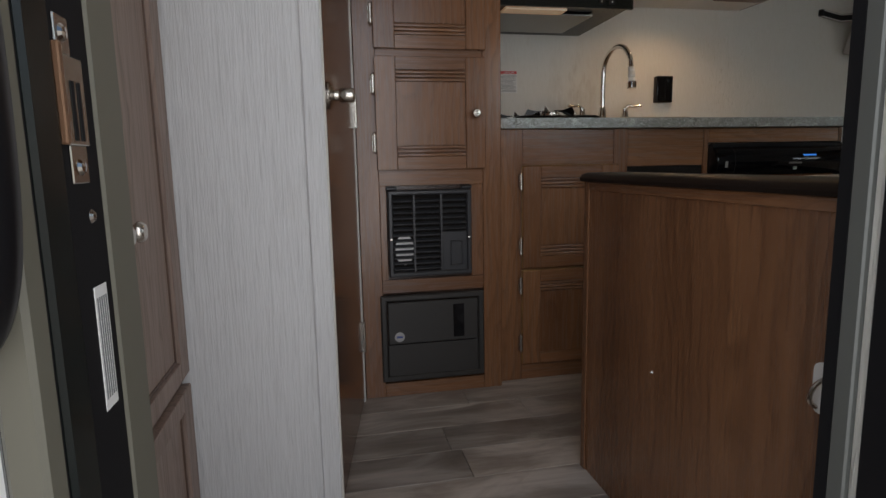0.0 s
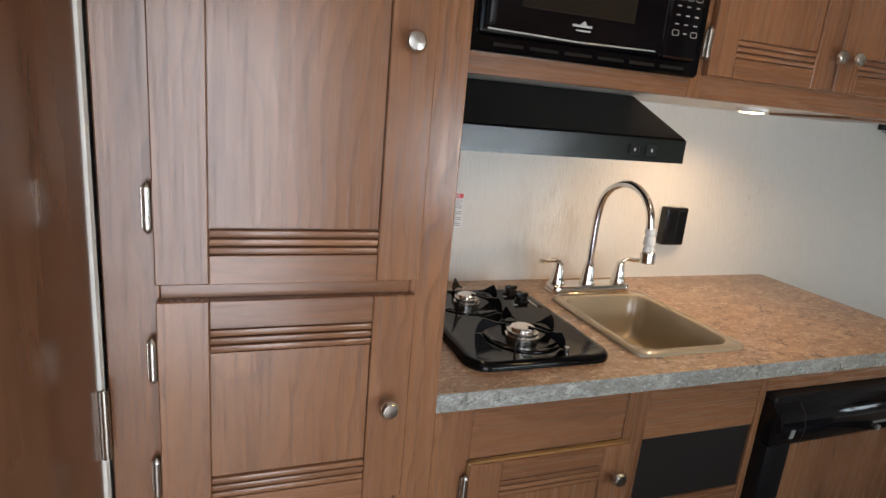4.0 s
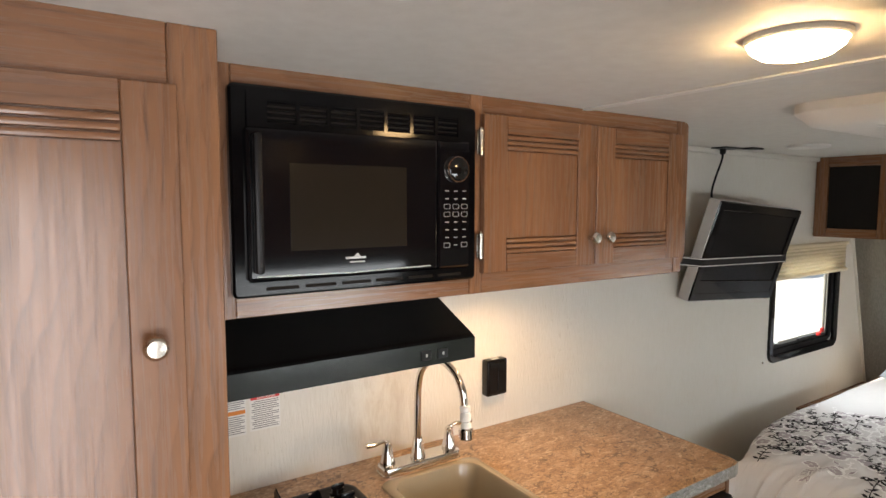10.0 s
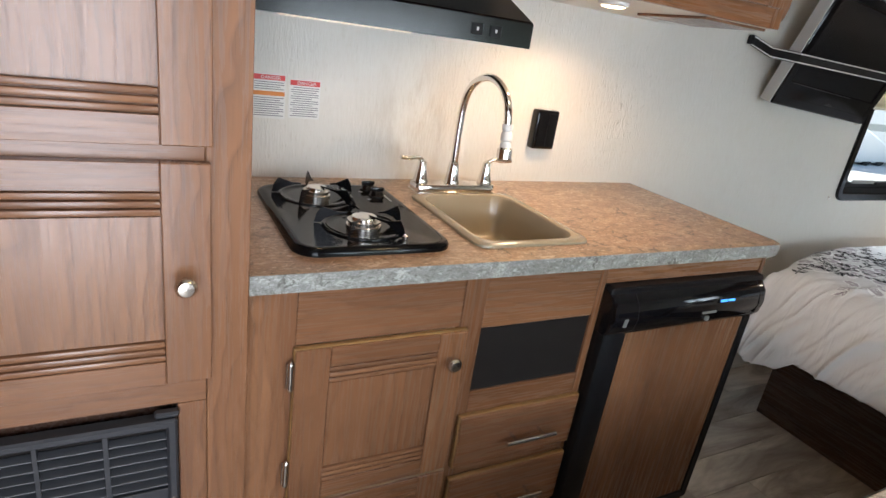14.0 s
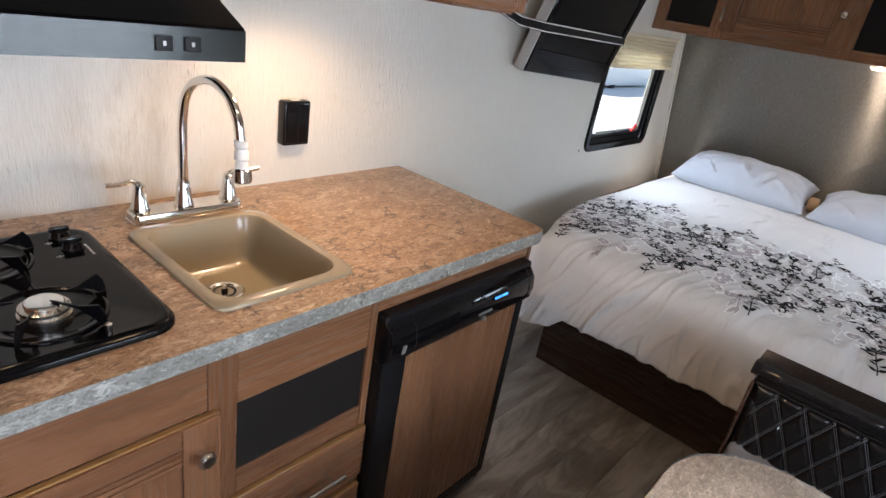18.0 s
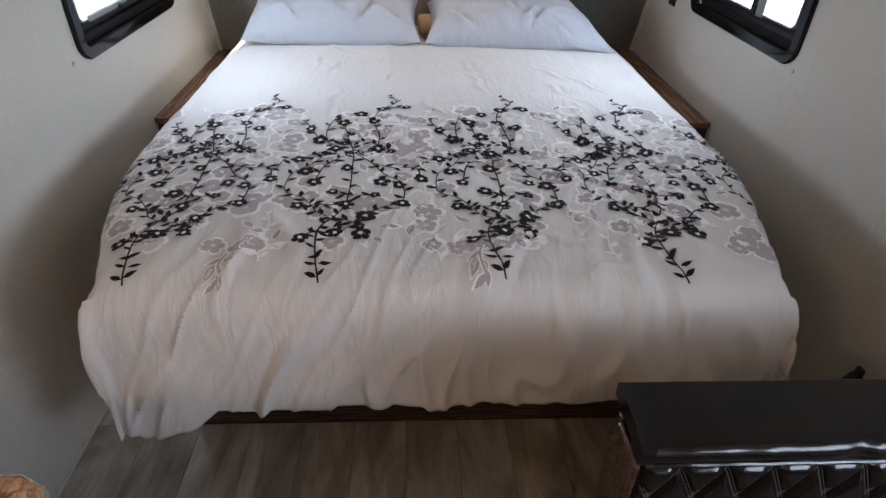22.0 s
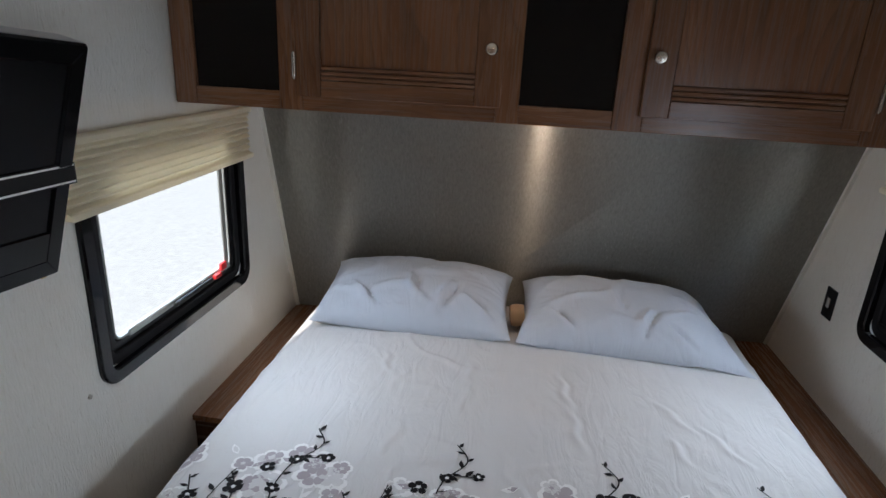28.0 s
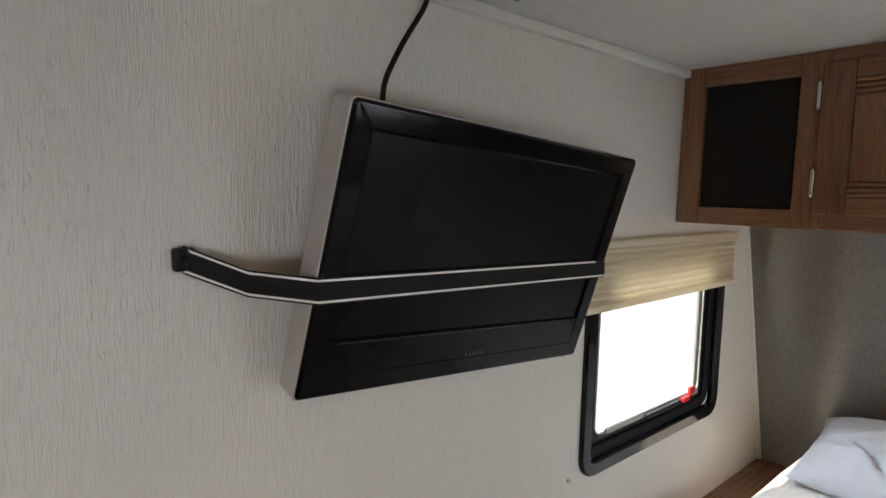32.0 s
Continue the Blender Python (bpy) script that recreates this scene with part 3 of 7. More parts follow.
def face_pose(place, facing):
    """Local u to the right as one looks at the face, v up and d out of it, from the place."""
    u, d = {"south": ((1, 0, 0), (0, -1, 0)), "west": ((0, -1, 0), (-1, 0, 0)), "east": ((0, 1, 0), (1, 0, 0)), "north": ((-1, 0, 0), (0, 1, 0))}[facing]
    m = Matrix.Identity(4)
    for i in range(3):
        m[i][0], m[i][1], m[i][2], m[i][3] = u[i], (0, 0, 1)[i], d[i], place[i]
    return m

# ---- the large structure ----
NORTH, SOUTH, CEIL = 2.36, 0.422, 1.858


def front_x(z, y=1.39):
    """The raked front wall's inner face at a height; it stands a little askew."""
    k = (NORTH - y) / (NORTH - SOUTH)
    return 4.183 + 0.039 * k + (1.392 - z) * (0.3145 + 0.0755 * k)


def wall_y(name, y0, y1, x0, x1, z0, z1, holes, material, label):
    """A wall along x with rectangular openings cut through it."""
    xs = sorted({x0, x1, *[h[0] for h in holes], *[h[1] for h in holes]})
    bms = []
    for a, b in zip(xs, xs[1:]):
        mid, cuts = (a + b) / 2, []
        for h in holes:
            if h[0] <= mid <= h[1]:
                cuts.append((h[2], h[3]))
        z = z0
        for c, d in sorted(cuts):
            if c > z:
                bms.append(box(a, y0, z, b, y1, c))
            z = d
        bms.append(box(a, y0, z, b, y1, z1))
    bm = join(*bms)
    bmesh.ops.remove_doubles(bm, verts=bm.verts, dist=1e-5)
    inner = [f for f in bm.faces if abs(f.normal.x) > 0.9 and not all(abs(v.co.x - x0) < 1e-4 or abs(v.co.x - x1) < 1e-4 for v in f.verts)]
    return solid(name, bm, material, label, "wall", "structure")


WIN_L, WIN_R, WIN_D = (3.333, 3.998, 0.870, 1.385), (3.320, 3.994, 0.889, 1.395), (1.03, 1.87, 0.90, 1.34)
wall_north = wall_y("wall_north", NORTH, NORTH + 0.04, -0.80, 4.80, -0.03, CEIL, [WIN_L], M_WALL, "cream embossed wallpaper side wall behind the kitchen counter")
wall_south = wall_y("wall_south", SOUTH - 0.04, SOUTH, -0.80, 4.80, -0.03, CEIL, [(-0.105, 0.612, -0.03, 1.80), WIN_R, WIN_D], M_WALL, "cream embossed wallpaper side wall with lettering")
solid("wall_east", loft([[(front_x(z, y) + d, y, z) for z, d in ((-0.03, 0), (CEIL, 0), (CEIL, 0.05), (-0.03, 0.05))] for y in (SOUTH, NORTH)]), M_WALL_DARK, "raked front wall in dark grey embossed wallpaper", "wall", "structure")
solid("wall_west", box(-0.80, SOUTH, -0.03, -0.76, NORTH, CEIL), M_WALL, "cream wallpaper end wall", "wall", "structure")
solid("wall_partition", box(-0.76, 1.13, 0.0, 0.097, 1.155, CEIL), M_WALL_PALE, "pale grey embossed wallpaper partition beside the wardrobe", "wall", "structure")
solid("ceiling", box(-0.80, SOUTH - 0.04, CEIL, 4.80, NORTH + 0.04, CEIL + 0.05), M_CEIL, "low off-white panelled caravan ceiling", "ceiling", "structure")

floor = thing("floor", (1.9, 1.38, 0), "grey-brown wood-look vinyl plank floor", "floor", kind="structure")
part("subfloor", box(-0.76, SOUTH, -0.03, front_x(0), NORTH, -0.004), M_SUBFLOOR, floor)

# corner and ceiling trims
for nm, ya, yb in (("trim_corner_north", NORTH - 0.012, NORTH), ("trim_corner_south", SOUTH, SOUTH + 0.012)):
    solid(nm, loft([[(front_x(z, y) + d, y, z) for z, d in ((0.56, -0.012), (1.457, -0.012), (1.457, 0.002), (0.56, 0.002))] for y in (ya, yb)]), M_TRIM, "cream corner trim strip", "trim", "structure")
solid("trim_ceiling_joint", box(1.553, SOUTH, CEIL - 0.004, 1.578, NORTH, CEIL, 0.001), M_WHITEP, "white ceiling joint strip", "trim", "structure")
solid("trim_ceiling_north", box(1.975, NORTH - 0.022, CEIL - 0.022, 3.70, NORTH, CEIL, 0.006, 2), M_TRIM, "cream ceiling cove strip", "trim", "structure")
solid("baseboard_north", box(2.024, NORTH - 0.006, 0.001, 3.63, NORTH, 0.012, 0.002), M_TRIM, "thin cream floor edge strip", "baseboard", "structure")
solid("trim_partition_edge", box(0.060, 1.124, 0.001, 0.0995, 1.13, CEIL, 0.002), M_WALL_PALE, "pale grey corner strip of the partition", "trim", "structure")

# outside
solid("wall_outer", box(-0.80, 0.310, -0.45, -0.0855, 0.3745, 2.0, 0.004), M_WHITEP, "smooth white fibreglass outer wall beside the entry", "wall", "structure")
solid("ground", box(-300, -300, -0.72, 300, 300, -0.66), M_GRAVEL, "pale dusty gravel lot", "ground", "structure")

# ---- cabinet hardware and doors ----
def knob(parent, place, facing, r=0.0155, material=M_NICKEL):
    way = {"south": (0, -1, 0), "west": (-1, 0, 0), "east": (1, 0, 0)}[facing]
    return part("knob", lathe([(0.006, 0), (0.006, 0.013), (r * 0.72, 0.016), (r, 0.022), (r * 0.96, 0.027), (r * 0.7, 0.031), (0.002, 0.032)], place, way, 18), material, parent, "round brushed nickel knob", True)


def hinge(parent, m, u, v, d, length=0.052):
    bm = join(box(u - 0.0075, v - length / 2, d, u + 0.009, v + length / 2, d + 0.003, 0.001),
              moved(rod((u, v - length / 2, d + 0.006), (u, v + length / 2, d + 0.006), 0.0056, 10), Matrix.Identity(4)),
              lathe([(0.0060, 0), (0.0042, 0.004), (0.001, 0.007)], (u, v + length / 2, d + 0.006), (0, 1, 0), 10),
              lathe([(0.0060, 0), (0.0042, 0.004), (0.001, 0.007)], (u, v - length / 2, d + 0.006), (0, -1, 0), 10))
    return part("hinge", moved(bm, m), M_NICKEL, parent, "", True)


def panel_door(parent, facing, place, w, h, knob_at=None, hinges=(), reeds="both", stile=0.064, v_mat=M_WOOD_V, h_mat=None, hinge_side=0, sunk=0.0130, bead=None, label="wood-grain door with reeded rails"):
    """A cabinet door from its lower left corner: frame, recessed panel, reeded strips, knob and hinges."""
    h_mat = h_mat or (M_WOOD_X if facing == "south" else M_WOOD_Y)
    m, t, rail = face_pose(place, facing), 0.017, min(stile * 0.62, 0.044)
    door = part("door", moved(box(0.001, 0.001, 0.0, w - 0.001, h - 0.001, 0.0065), m), v_mat, parent, label)
    part("stile", moved(box(0, 0, 0, stile, h, t, 0.0016), m), v_mat, door)
    part("stile", moved(box(w - stile, 0, 0, w, h, t, 0.0016), m), v_mat, door)
    part("rail", moved(box(stile + 0.0006, 0, 0.0, w - stile - 0.0006, rail, t - 0.0002, 0.001), m), h_mat, door)
    part("rail", moved(box(stile + 0.0006, h - rail, 0.0, w - stile - 0.0006, h, t - 0.0002, 0.001), m), h_mat, door)
    lo = rail + (0.036 if reeds in ("both", "low") else 0.0)
    hi = h - rail - (0.036 if reeds in ("both", "high") else 0.0)
    part("panel", moved(box(stile + 0.0014, lo + 0.001, 0.0, w - stile - 0.0014, hi - 0.001, sunk), m), v_mat, door)
    if bead:
        u0, u1, wide, high = stile + 0.0016, w - stile - 0.0016, 0.0055, sunk + 0.0030
        part("bead", moved(join(box(u0, lo + 0.0012, sunk - 0.001, u0 + wide, hi - 0.0012, high, 0.001), box(u1 - wide, lo + 0.0012, sunk - 0.001, u1, hi - 0.0012, high, 0.001),
                                box(u0 + wide + 0.0004, lo + 0.0012, sunk - 0.001, u1 - wide - 0.0004, lo + 0.0012 + wide, high, 0.001), box(u0 + wide + 0.0004, hi - 0.0012 - wide, sunk - 0.001, u1 - wide - 0.0004, hi - 0.0012, high, 0.001)), m), bead, door, "dark beading round the panel")
    for base, on in ((rail + 0.001, reeds in ("both", "low")), (hi + 0.001, reeds in ("both", "high"))):
        if on:
            for k in range(3):
                v0 = base + k * 0.0117
                part("reed", moved(box(stile, v0, 0.0, w - stile, v0 + 0.0098, 0.0166, 0.0030, 2), m), h_mat, door, "", True)
    if knob_at:
        knob(door, m @ Vector((knob_at[0], knob_at[1], t)), facing)
    for v in hinges:
        hinge(door, m, -0.006 if hinge_side == 0 else w + 0.006, v, 0.006)
    return door


# ---- tall pantry ----
PX0, PX1, PY = 0.197, 0.664, 1.762
pantry = thing("pantry_cabinet", (0.43, 2.06, 0), "tall brown wood-grain pantry with two doors and reeded rails", "cabinet")
frame_cuts = [(0.0, 0.045), (0.352, 0.396), (0.70, 0.752), (1.094, 1.120), (1.775, CEIL)]
part("side_panel", box(PX0, PY + 0.02, 0.0, PX0 + 0.016, NORTH, CEIL), M_WOOD_V, pantry)
part("side_panel", box(PX1 - 0.016, PY + 0.02, 0.0, PX1, NORTH, CEIL), M_WOOD_V, pantry)
part("stile", box(PX0, PY, 0.0, 0.262, PY + 0.02, CEIL, 0.0015), M_WOOD_V, pantry)
part("stile", box(0.602, PY, 0.0, PX1, PY + 0.02, CEIL, 0.0015), M_WOOD_V, pantry)
for z0, z1 in frame_cuts:
    part("rail", box(0.2625, PY + 0.001, z0, 0.6015, PY + 0.02, z1, 0.001), M_WOOD_X, pantry)
for a, b in ((0.2625, 0.2835), (0.5590, 0.6015)):
    part("stile", box(a, PY + 0.001, 0.3965, b, PY + 0.02, 0.6995, 0.001), M_WOOD_V, pantry)
part("shelf_back", box(0.2625, PY + 0.0205, 0.0, 0.6015, PY + 0.026, CEIL), M_DARKWOOD, pantry)
panel_door(pantry, "south", (0.258, PY, 1.118), 0.352, 0.660, (0.314, 0.330), (0.10, 0.57))
panel_door(pantry, "south", (0.258, PY, 0.750), 0.350, 0.345, (0.314, 0.172), (0.084, 0.262))

# furnace grille in the pantry front
grille = thing("furnace_grille", (0.42, PY, 0.41), "black plastic furnace grille with slats and a control window", "heater grille")
G0, G1, GZ0, GZ1, GY = 0.285, 0.557, 0.408, 0.690, PY - 0.022
part("frame", frame_bm(G0, GZ0, G1, GZ1 - 0.004, 0.016, PY + 0.002, GY, 0.006), M_GRILLE, grille)
part("backing", box(G0 + 0.012, PY - 0.006, GZ0 + 0.012, G1 - 0.012, PY - 0.003, GZ1 - 0.016), M_MESH, grille)
for a in (G0 - 0.004, G1 - 0.032):
    part("corner_tab", box(a, PY - 0.016, GZ1 - 0.0035, a + 0.036, PY, GZ1 + 0.006, 0.003), M_GRILLE, grille)
part("blower_wheel", moved(lathe([(0.030, 0), (0.030, 0.0006), (0.012, 0.0006), (0.010, 0.0012), (0.001, 0.0012)], (0, 0, 0), (0, -1, 0), 24), Matrix.Translation((0.337, PY - 0.006, 0.495)) @ Matrix.Diagonal((1, 1, 1.7, 1))), M_WHITEP, grille, "white blower wheel behind the slats")
part("divider", box(0.366, GY + 0.003, GZ0 + 0.014, 0.372, PY - 0.006, GZ1 - 0.018), M_GRILLE, grille)
part("divider", box(0.454, GY + 0.003, GZ0 + 0.014, 0.461, PY - 0.006, GZ1 - 0.018), M_GRILLE, grille)
for col, (a, b) in enumerate(((0.302, 0.366), (0.372, 0.454), (0.461, 0.541))):
    for k in range(13):
        z = GZ0 + 0.026 + k * 0.0182
        if col == 2 and k < 7:
            continue
        part("slat", moved(box(a, -0.0068, -0.0024, b, 0.0068, 0.0024, 0.0008), Matrix.Translation((0, PY - 0.013, z)) @ Matrix.Rotation(radians(29), 4, "X")), M_GRILLE, grille)
part("control_panel", box(0.461, GY + 0.004, GZ0 + 0.015, 0.541, PY - 0.006, GZ0 + 0.142, 0.001), M_GRILLE, grille)
part("control_window", frame_bm(0.486, GZ0 + 0.03, 0.528, GZ0 + 0.112, 0.005, GY + 0.005, GY - 0.001, 0.004), M_GRILLE, grille)
for sx in (G0 + 0.009, G1 - 0.009):
    part("screw", lathe([(0.0045, 0), (0.004, 0.0015), (0.001, 0.002)], (sx, GY - 0.0005, 0.53), (0, -1, 0), 10), M_NICKEL, grille)

# converter panel below
conv = thing("converter_panel", (0.43, PY, 0.05), "dark grey steel power converter panel with a hinged lid", "electrical panel")
part("frame", frame_bm(0.253, 0.053, 0.600, 0.345, 0.020, PY + 0.002, PY - 0.010, 0.004), M_PANEL, conv)
part("lid", box(0.276, PY - 0.011, 0.182, 0.577, PY - 0.001, 0.322, 0.002), M_PANEL, conv)
part("lower_plate", box(0.2745, PY - 0.0085, 0.074, 0.5785, PY - 0.001, 0.179, 0.001), M_PANEL, conv)
part("latch", box(0.493, PY - 0.0135, 0.194, 0.530, PY - 0.0105, 0.306, 0.001), M_BLACK, conv)
part("badge", join(lathe([(0.0165, 0), (0.0165, 0.001), (0.012, 0.0014)], (0.312, PY - 0.0110, 0.206), (0, -1, 0), 20)), M_SILVER, conv, "round silver and blue badge")
part("badge_centre", box(0.302, PY - 0.0132, 0.203, 0.322, PY - 0.0126, 0.210), mat("badge_blue", (0.05, 0.08, 0.25), 0.4), conv)

# ---- kitchen base unit ----
BY = 1.802
base = thing("base_cabinet", (1.08, 2.08, 0), "brown wood-grain kitchen base cabinet with doors, mesh panel and drawers", "cabinet")
part("stile", box(0.665, BY, 0.0, 0.752, BY + 0.02, 0.8765, 0.0012), M_WOOD_V, base)
part("stile", box(1.085, BY, 0.0, 1.138, BY + 0.02, 0.8765, 0.0012), M_WOOD_V, base)
part("stile", box(1.436, BY, 0.0, 1.456, BY + 0.02, 0.8765, 0.0012), M_WOOD_V, base)
for a, b, z0, z1 in ((0.7525, 1.0845, 0.755, 0.8765), (0.7525, 1.0845, 0.388, 0.412), (0.7525, 1.0845, 0.0, 0.058), (1.1385, 1.4355, 0.745, 0.8765), (1.1385, 1.4355, 0.530, 0.588), (1.1385, 1.4355, 0.355, 0.400), (1.1385, 1.4355, 0.0, 0.05)):
    part("rail", box(a, BY + 0.001, z0, b, BY + 0.02, z1, 0.001), M_WOOD_X, base)
part("mesh_panel", box(1.1385, BY + 0.006, 0.588, 1.4355, BY + 0.010, 0.745), M_MESH, base, "black mesh cloth panel")
part("mesh_panel", box(1.1385, BY + 0.006, 0.05, 1.4355, BY + 0.010, 0.215), M_MESH, base, "black mesh cloth panel")
part("carcass", box(0.668, BY + 0.0215, 0.0, 1.455, BY + 0.026, 0.60), M_DARKWOOD, base)
for z0, h, kv, reeds in ((0.406, 0.347, 0.287, "both"), (0.062, 0.334, 0.262, "high")):
    lower_door = panel_door(base, "south", (0.749, BY, z0), 0.349, h, (0.313, kv), (0.075, h - 0.053), reeds=reeds)
    part("edge_band", frame_bm(0.7470, z0 - 0.0020, 1.1000, z0 + h + 0.0022, 0.012, BY - 0.0005, BY - 0.0125), M_OCHRE, lower_door, "ochre routed edge")


def bar_handle(parent, x0, x1, z, y):
    part("handle", join(rod((x0, y - 0.031, z), (x1, y - 0.031, z), 0.0060, 12), rod((x0 + 0.03, y, z), (x0 + 0.03, y - 0.031, z), 0.004, 10), rod((x1 - 0.03, y, z), (x1 - 0.03, y - 0.031, z), 0.004, 10)), M_NICKEL, parent, "brushed steel bar handle", True)


for z0, z1 in ((0.395, 0.533), (0.215, 0.360)):
    dr = part("drawer", moved(box(1.118, BY - 0.017, z0, 1.448, BY - 0.0005, z1, 0.005, 2), Matrix.Identity(4)), M_WOOD_X, base, "wood-grain drawer front")
    part("edge_band", box(1.1155, BY - 0.0135, z0 - 0.0025, 1.4505, BY - 0.0006, z1 + 0.0025, 0.002), M_OCHRE, dr, "ochre routed edge")
    bar_handle(dr, 1.230, 1.368, z0 + 0.068, BY - 0.017)

# fridge and the wood rail above it
fridge = thing("fridge", (1.75, 2.06, 0.03), "small black fridge with a wood-grain door panel and black handle band", "fridge")
FY = 1.785
part("cabinet_body", box(1.460, FY + 0.018, 0.03, 2.003, NORTH - 0.02, 0.815), M_BLACKM, fridge)
part("door_frame", frame_bm(1.458, 0.055, 2.005, 0.822, 0.030, FY + 0.018, FY - 0.008, 0.012), M_BLACKM, fridge, "black moulded door edge")
part("door_panel", box(1.532, FY - 0.0045, 0.086, 1.974, FY + 0.016, 0.712), M_WOOD_V, fridge, "brown wood-grain door panel")
hp = [(FY + 0.016, 0.705), (FY - 0.016, 0.705), (FY - 0.030, 0.722), (FY - 0.036, 0.752), (FY - 0.030, 0.784), (FY - 0.010, 0.806), (FY + 0.016, 0.815)]
part("handle_band", loft([[(x, FY + 0.016 + (y - FY - 0.016) * q, 0.76 + (z - 0.76) * (0.94 + 0.06 * q)) for y, z in hp] for x, q in ((1.457, 0.80), (1.461, 0.95), (1.470, 1.0), (1.990, 1.0), (2.001, 0.90), (2.006, 0.72))]), M_BLACK, fridge, "glossy black curved handle band", True)
part("side_bar", box(1.4575, FY - 0.016, 0.056, 1.531, FY + 0.016, 0.706, 0.008, 2), M_BLACKM, fridge, "black moulded door edge", True)
for a, b in ((1.457, 1.531), (1.936, 1.973)):
    part("handle_seam", prism([(p[0] - 0.0006, p[1]) for p in hp], 0, b - 0.0018, b), M_CHAR, fridge)
part("badge_plate", moved(box(1.488, -0.0012, -0.011, 1.500, 0.0006, 0.011, 0.0004), Matrix.Translation((0, FY - 0.0355, 0.745)) @ Matrix.Rotation(radians(6), 4, "X")), M_ALU, fridge)
# blue reflection on the band, put in as two glowing marks on dark glass
part("display", moved(box(-0.030, -0.0015, -0.0055, 0.030, 0.0015, 0.0055), Matrix.Translation((1.838, FY - 0.0335, 0.773)) @ Matrix.Rotation(radians(-18), 4, "X")), M_BLACKG, fridge, "dark glass patch behind the painted blue reflection")
for u in (-0.0145, 0.0145):
    part("display_segment", moved(box(u - 0.013, -0.0022, -0.0030, u + 0.013, -0.0012, 0.0030), Matrix.Translation((1.838, FY - 0.0335, 0.773)) @ Matrix.Rotation(radians(-18), 4, "X")), M_BLUE, fridge, "glowing blue mark painting a reflection")
for k in range(7):
    part("brand_mark", box(1.753 + k * 0.0075, FY - 0.0378, 0.743, 1.758 + k * 0.0075, FY - 0.034, 0.749), M_ALU, fridge)
part("brand_mark", box(1.773, FY - 0.0375, 0.722, 1.783, FY - 0.031, 0.733), M_ALU, fridge)
part("toe_grille", box(1.462, FY + 0.02, 0.0, 2.002, FY + 0.03, 0.03), M_BLACKM, fridge)
filler = thing("fridge_surround", (1.76, 2.08, 0.0), "brown wood-grain rail and end panel round the fridge", "cabinet panel")
part("top_rail", box(1.4565, BY + 0.0005, 0.824, 2.007, BY + 0.02, 0.87655, 0.001), M_WOOD_X, filler)
part("end_panel", box(2.008, BY - 0.002, 0.0, 2.022, NORTH, 0.87655, 0.0012), M_WOOD_V, filler)

# ---- worktop with its edge band ----
CX0, CX1, CY0 = 0.666, 2.032, 1.770
top = thing("worktop", (1.36, 2.06, 0.87), "tan stone-look laminate kitchen worktop with a grey edge band", "worktop")
HX0, HX1, HY0, HY1 = 1.15, 1.412, 1.855, 2.192
slab = join(box(CX0, CY0 + 0.002, 0.8775, HX0, NORTH, 0.910), box(HX1, CY0 + 0.002, 0.8775, CX1 - 0.035, NORTH, 0.910), box(HX0, CY0 + 0.002, 0.8775, HX1, HY0, 0.910), box(HX0, HY1, 0.8775, HX1, NORTH, 0.910),
            prism([(CX1 - 0.035, CY0 + 0.002), (CX1 - 0.014, CY0 + 0.008), (CX1 - 0.003, CY0 + 0.030), (CX1 - 0.002, NORTH), (CX1 - 0.035, NORTH)], 2, 0.8775, 0.910))
bmesh.ops.remove_doubles(slab, verts=slab.verts, dist=1e-5)
part("slab", slab, M_COUNTER, top)
edge = [(CX0, CY0), (CX1 - 0.035, CY0), (CX1 - 0.013, CY0 + 0.006), (CX1, CY0 + 0.030), (CX1, NORTH)]
inner = [(CX0, CY0 + 0.002), (CX1 - 0.0355, CY0 + 0.002), (CX1 - 0.0145, CY0 + 0.0075), (CX1 - 0.002, CY0 + 0.030), (CX1 - 0.002, NORTH)]
part("edge_band", loft([[(p[0], p[1], z) for p in edge + inner[::-1]] for z in (0.8770, 0.9104)]), M_EDGE, top, "grey stone-look edge band")

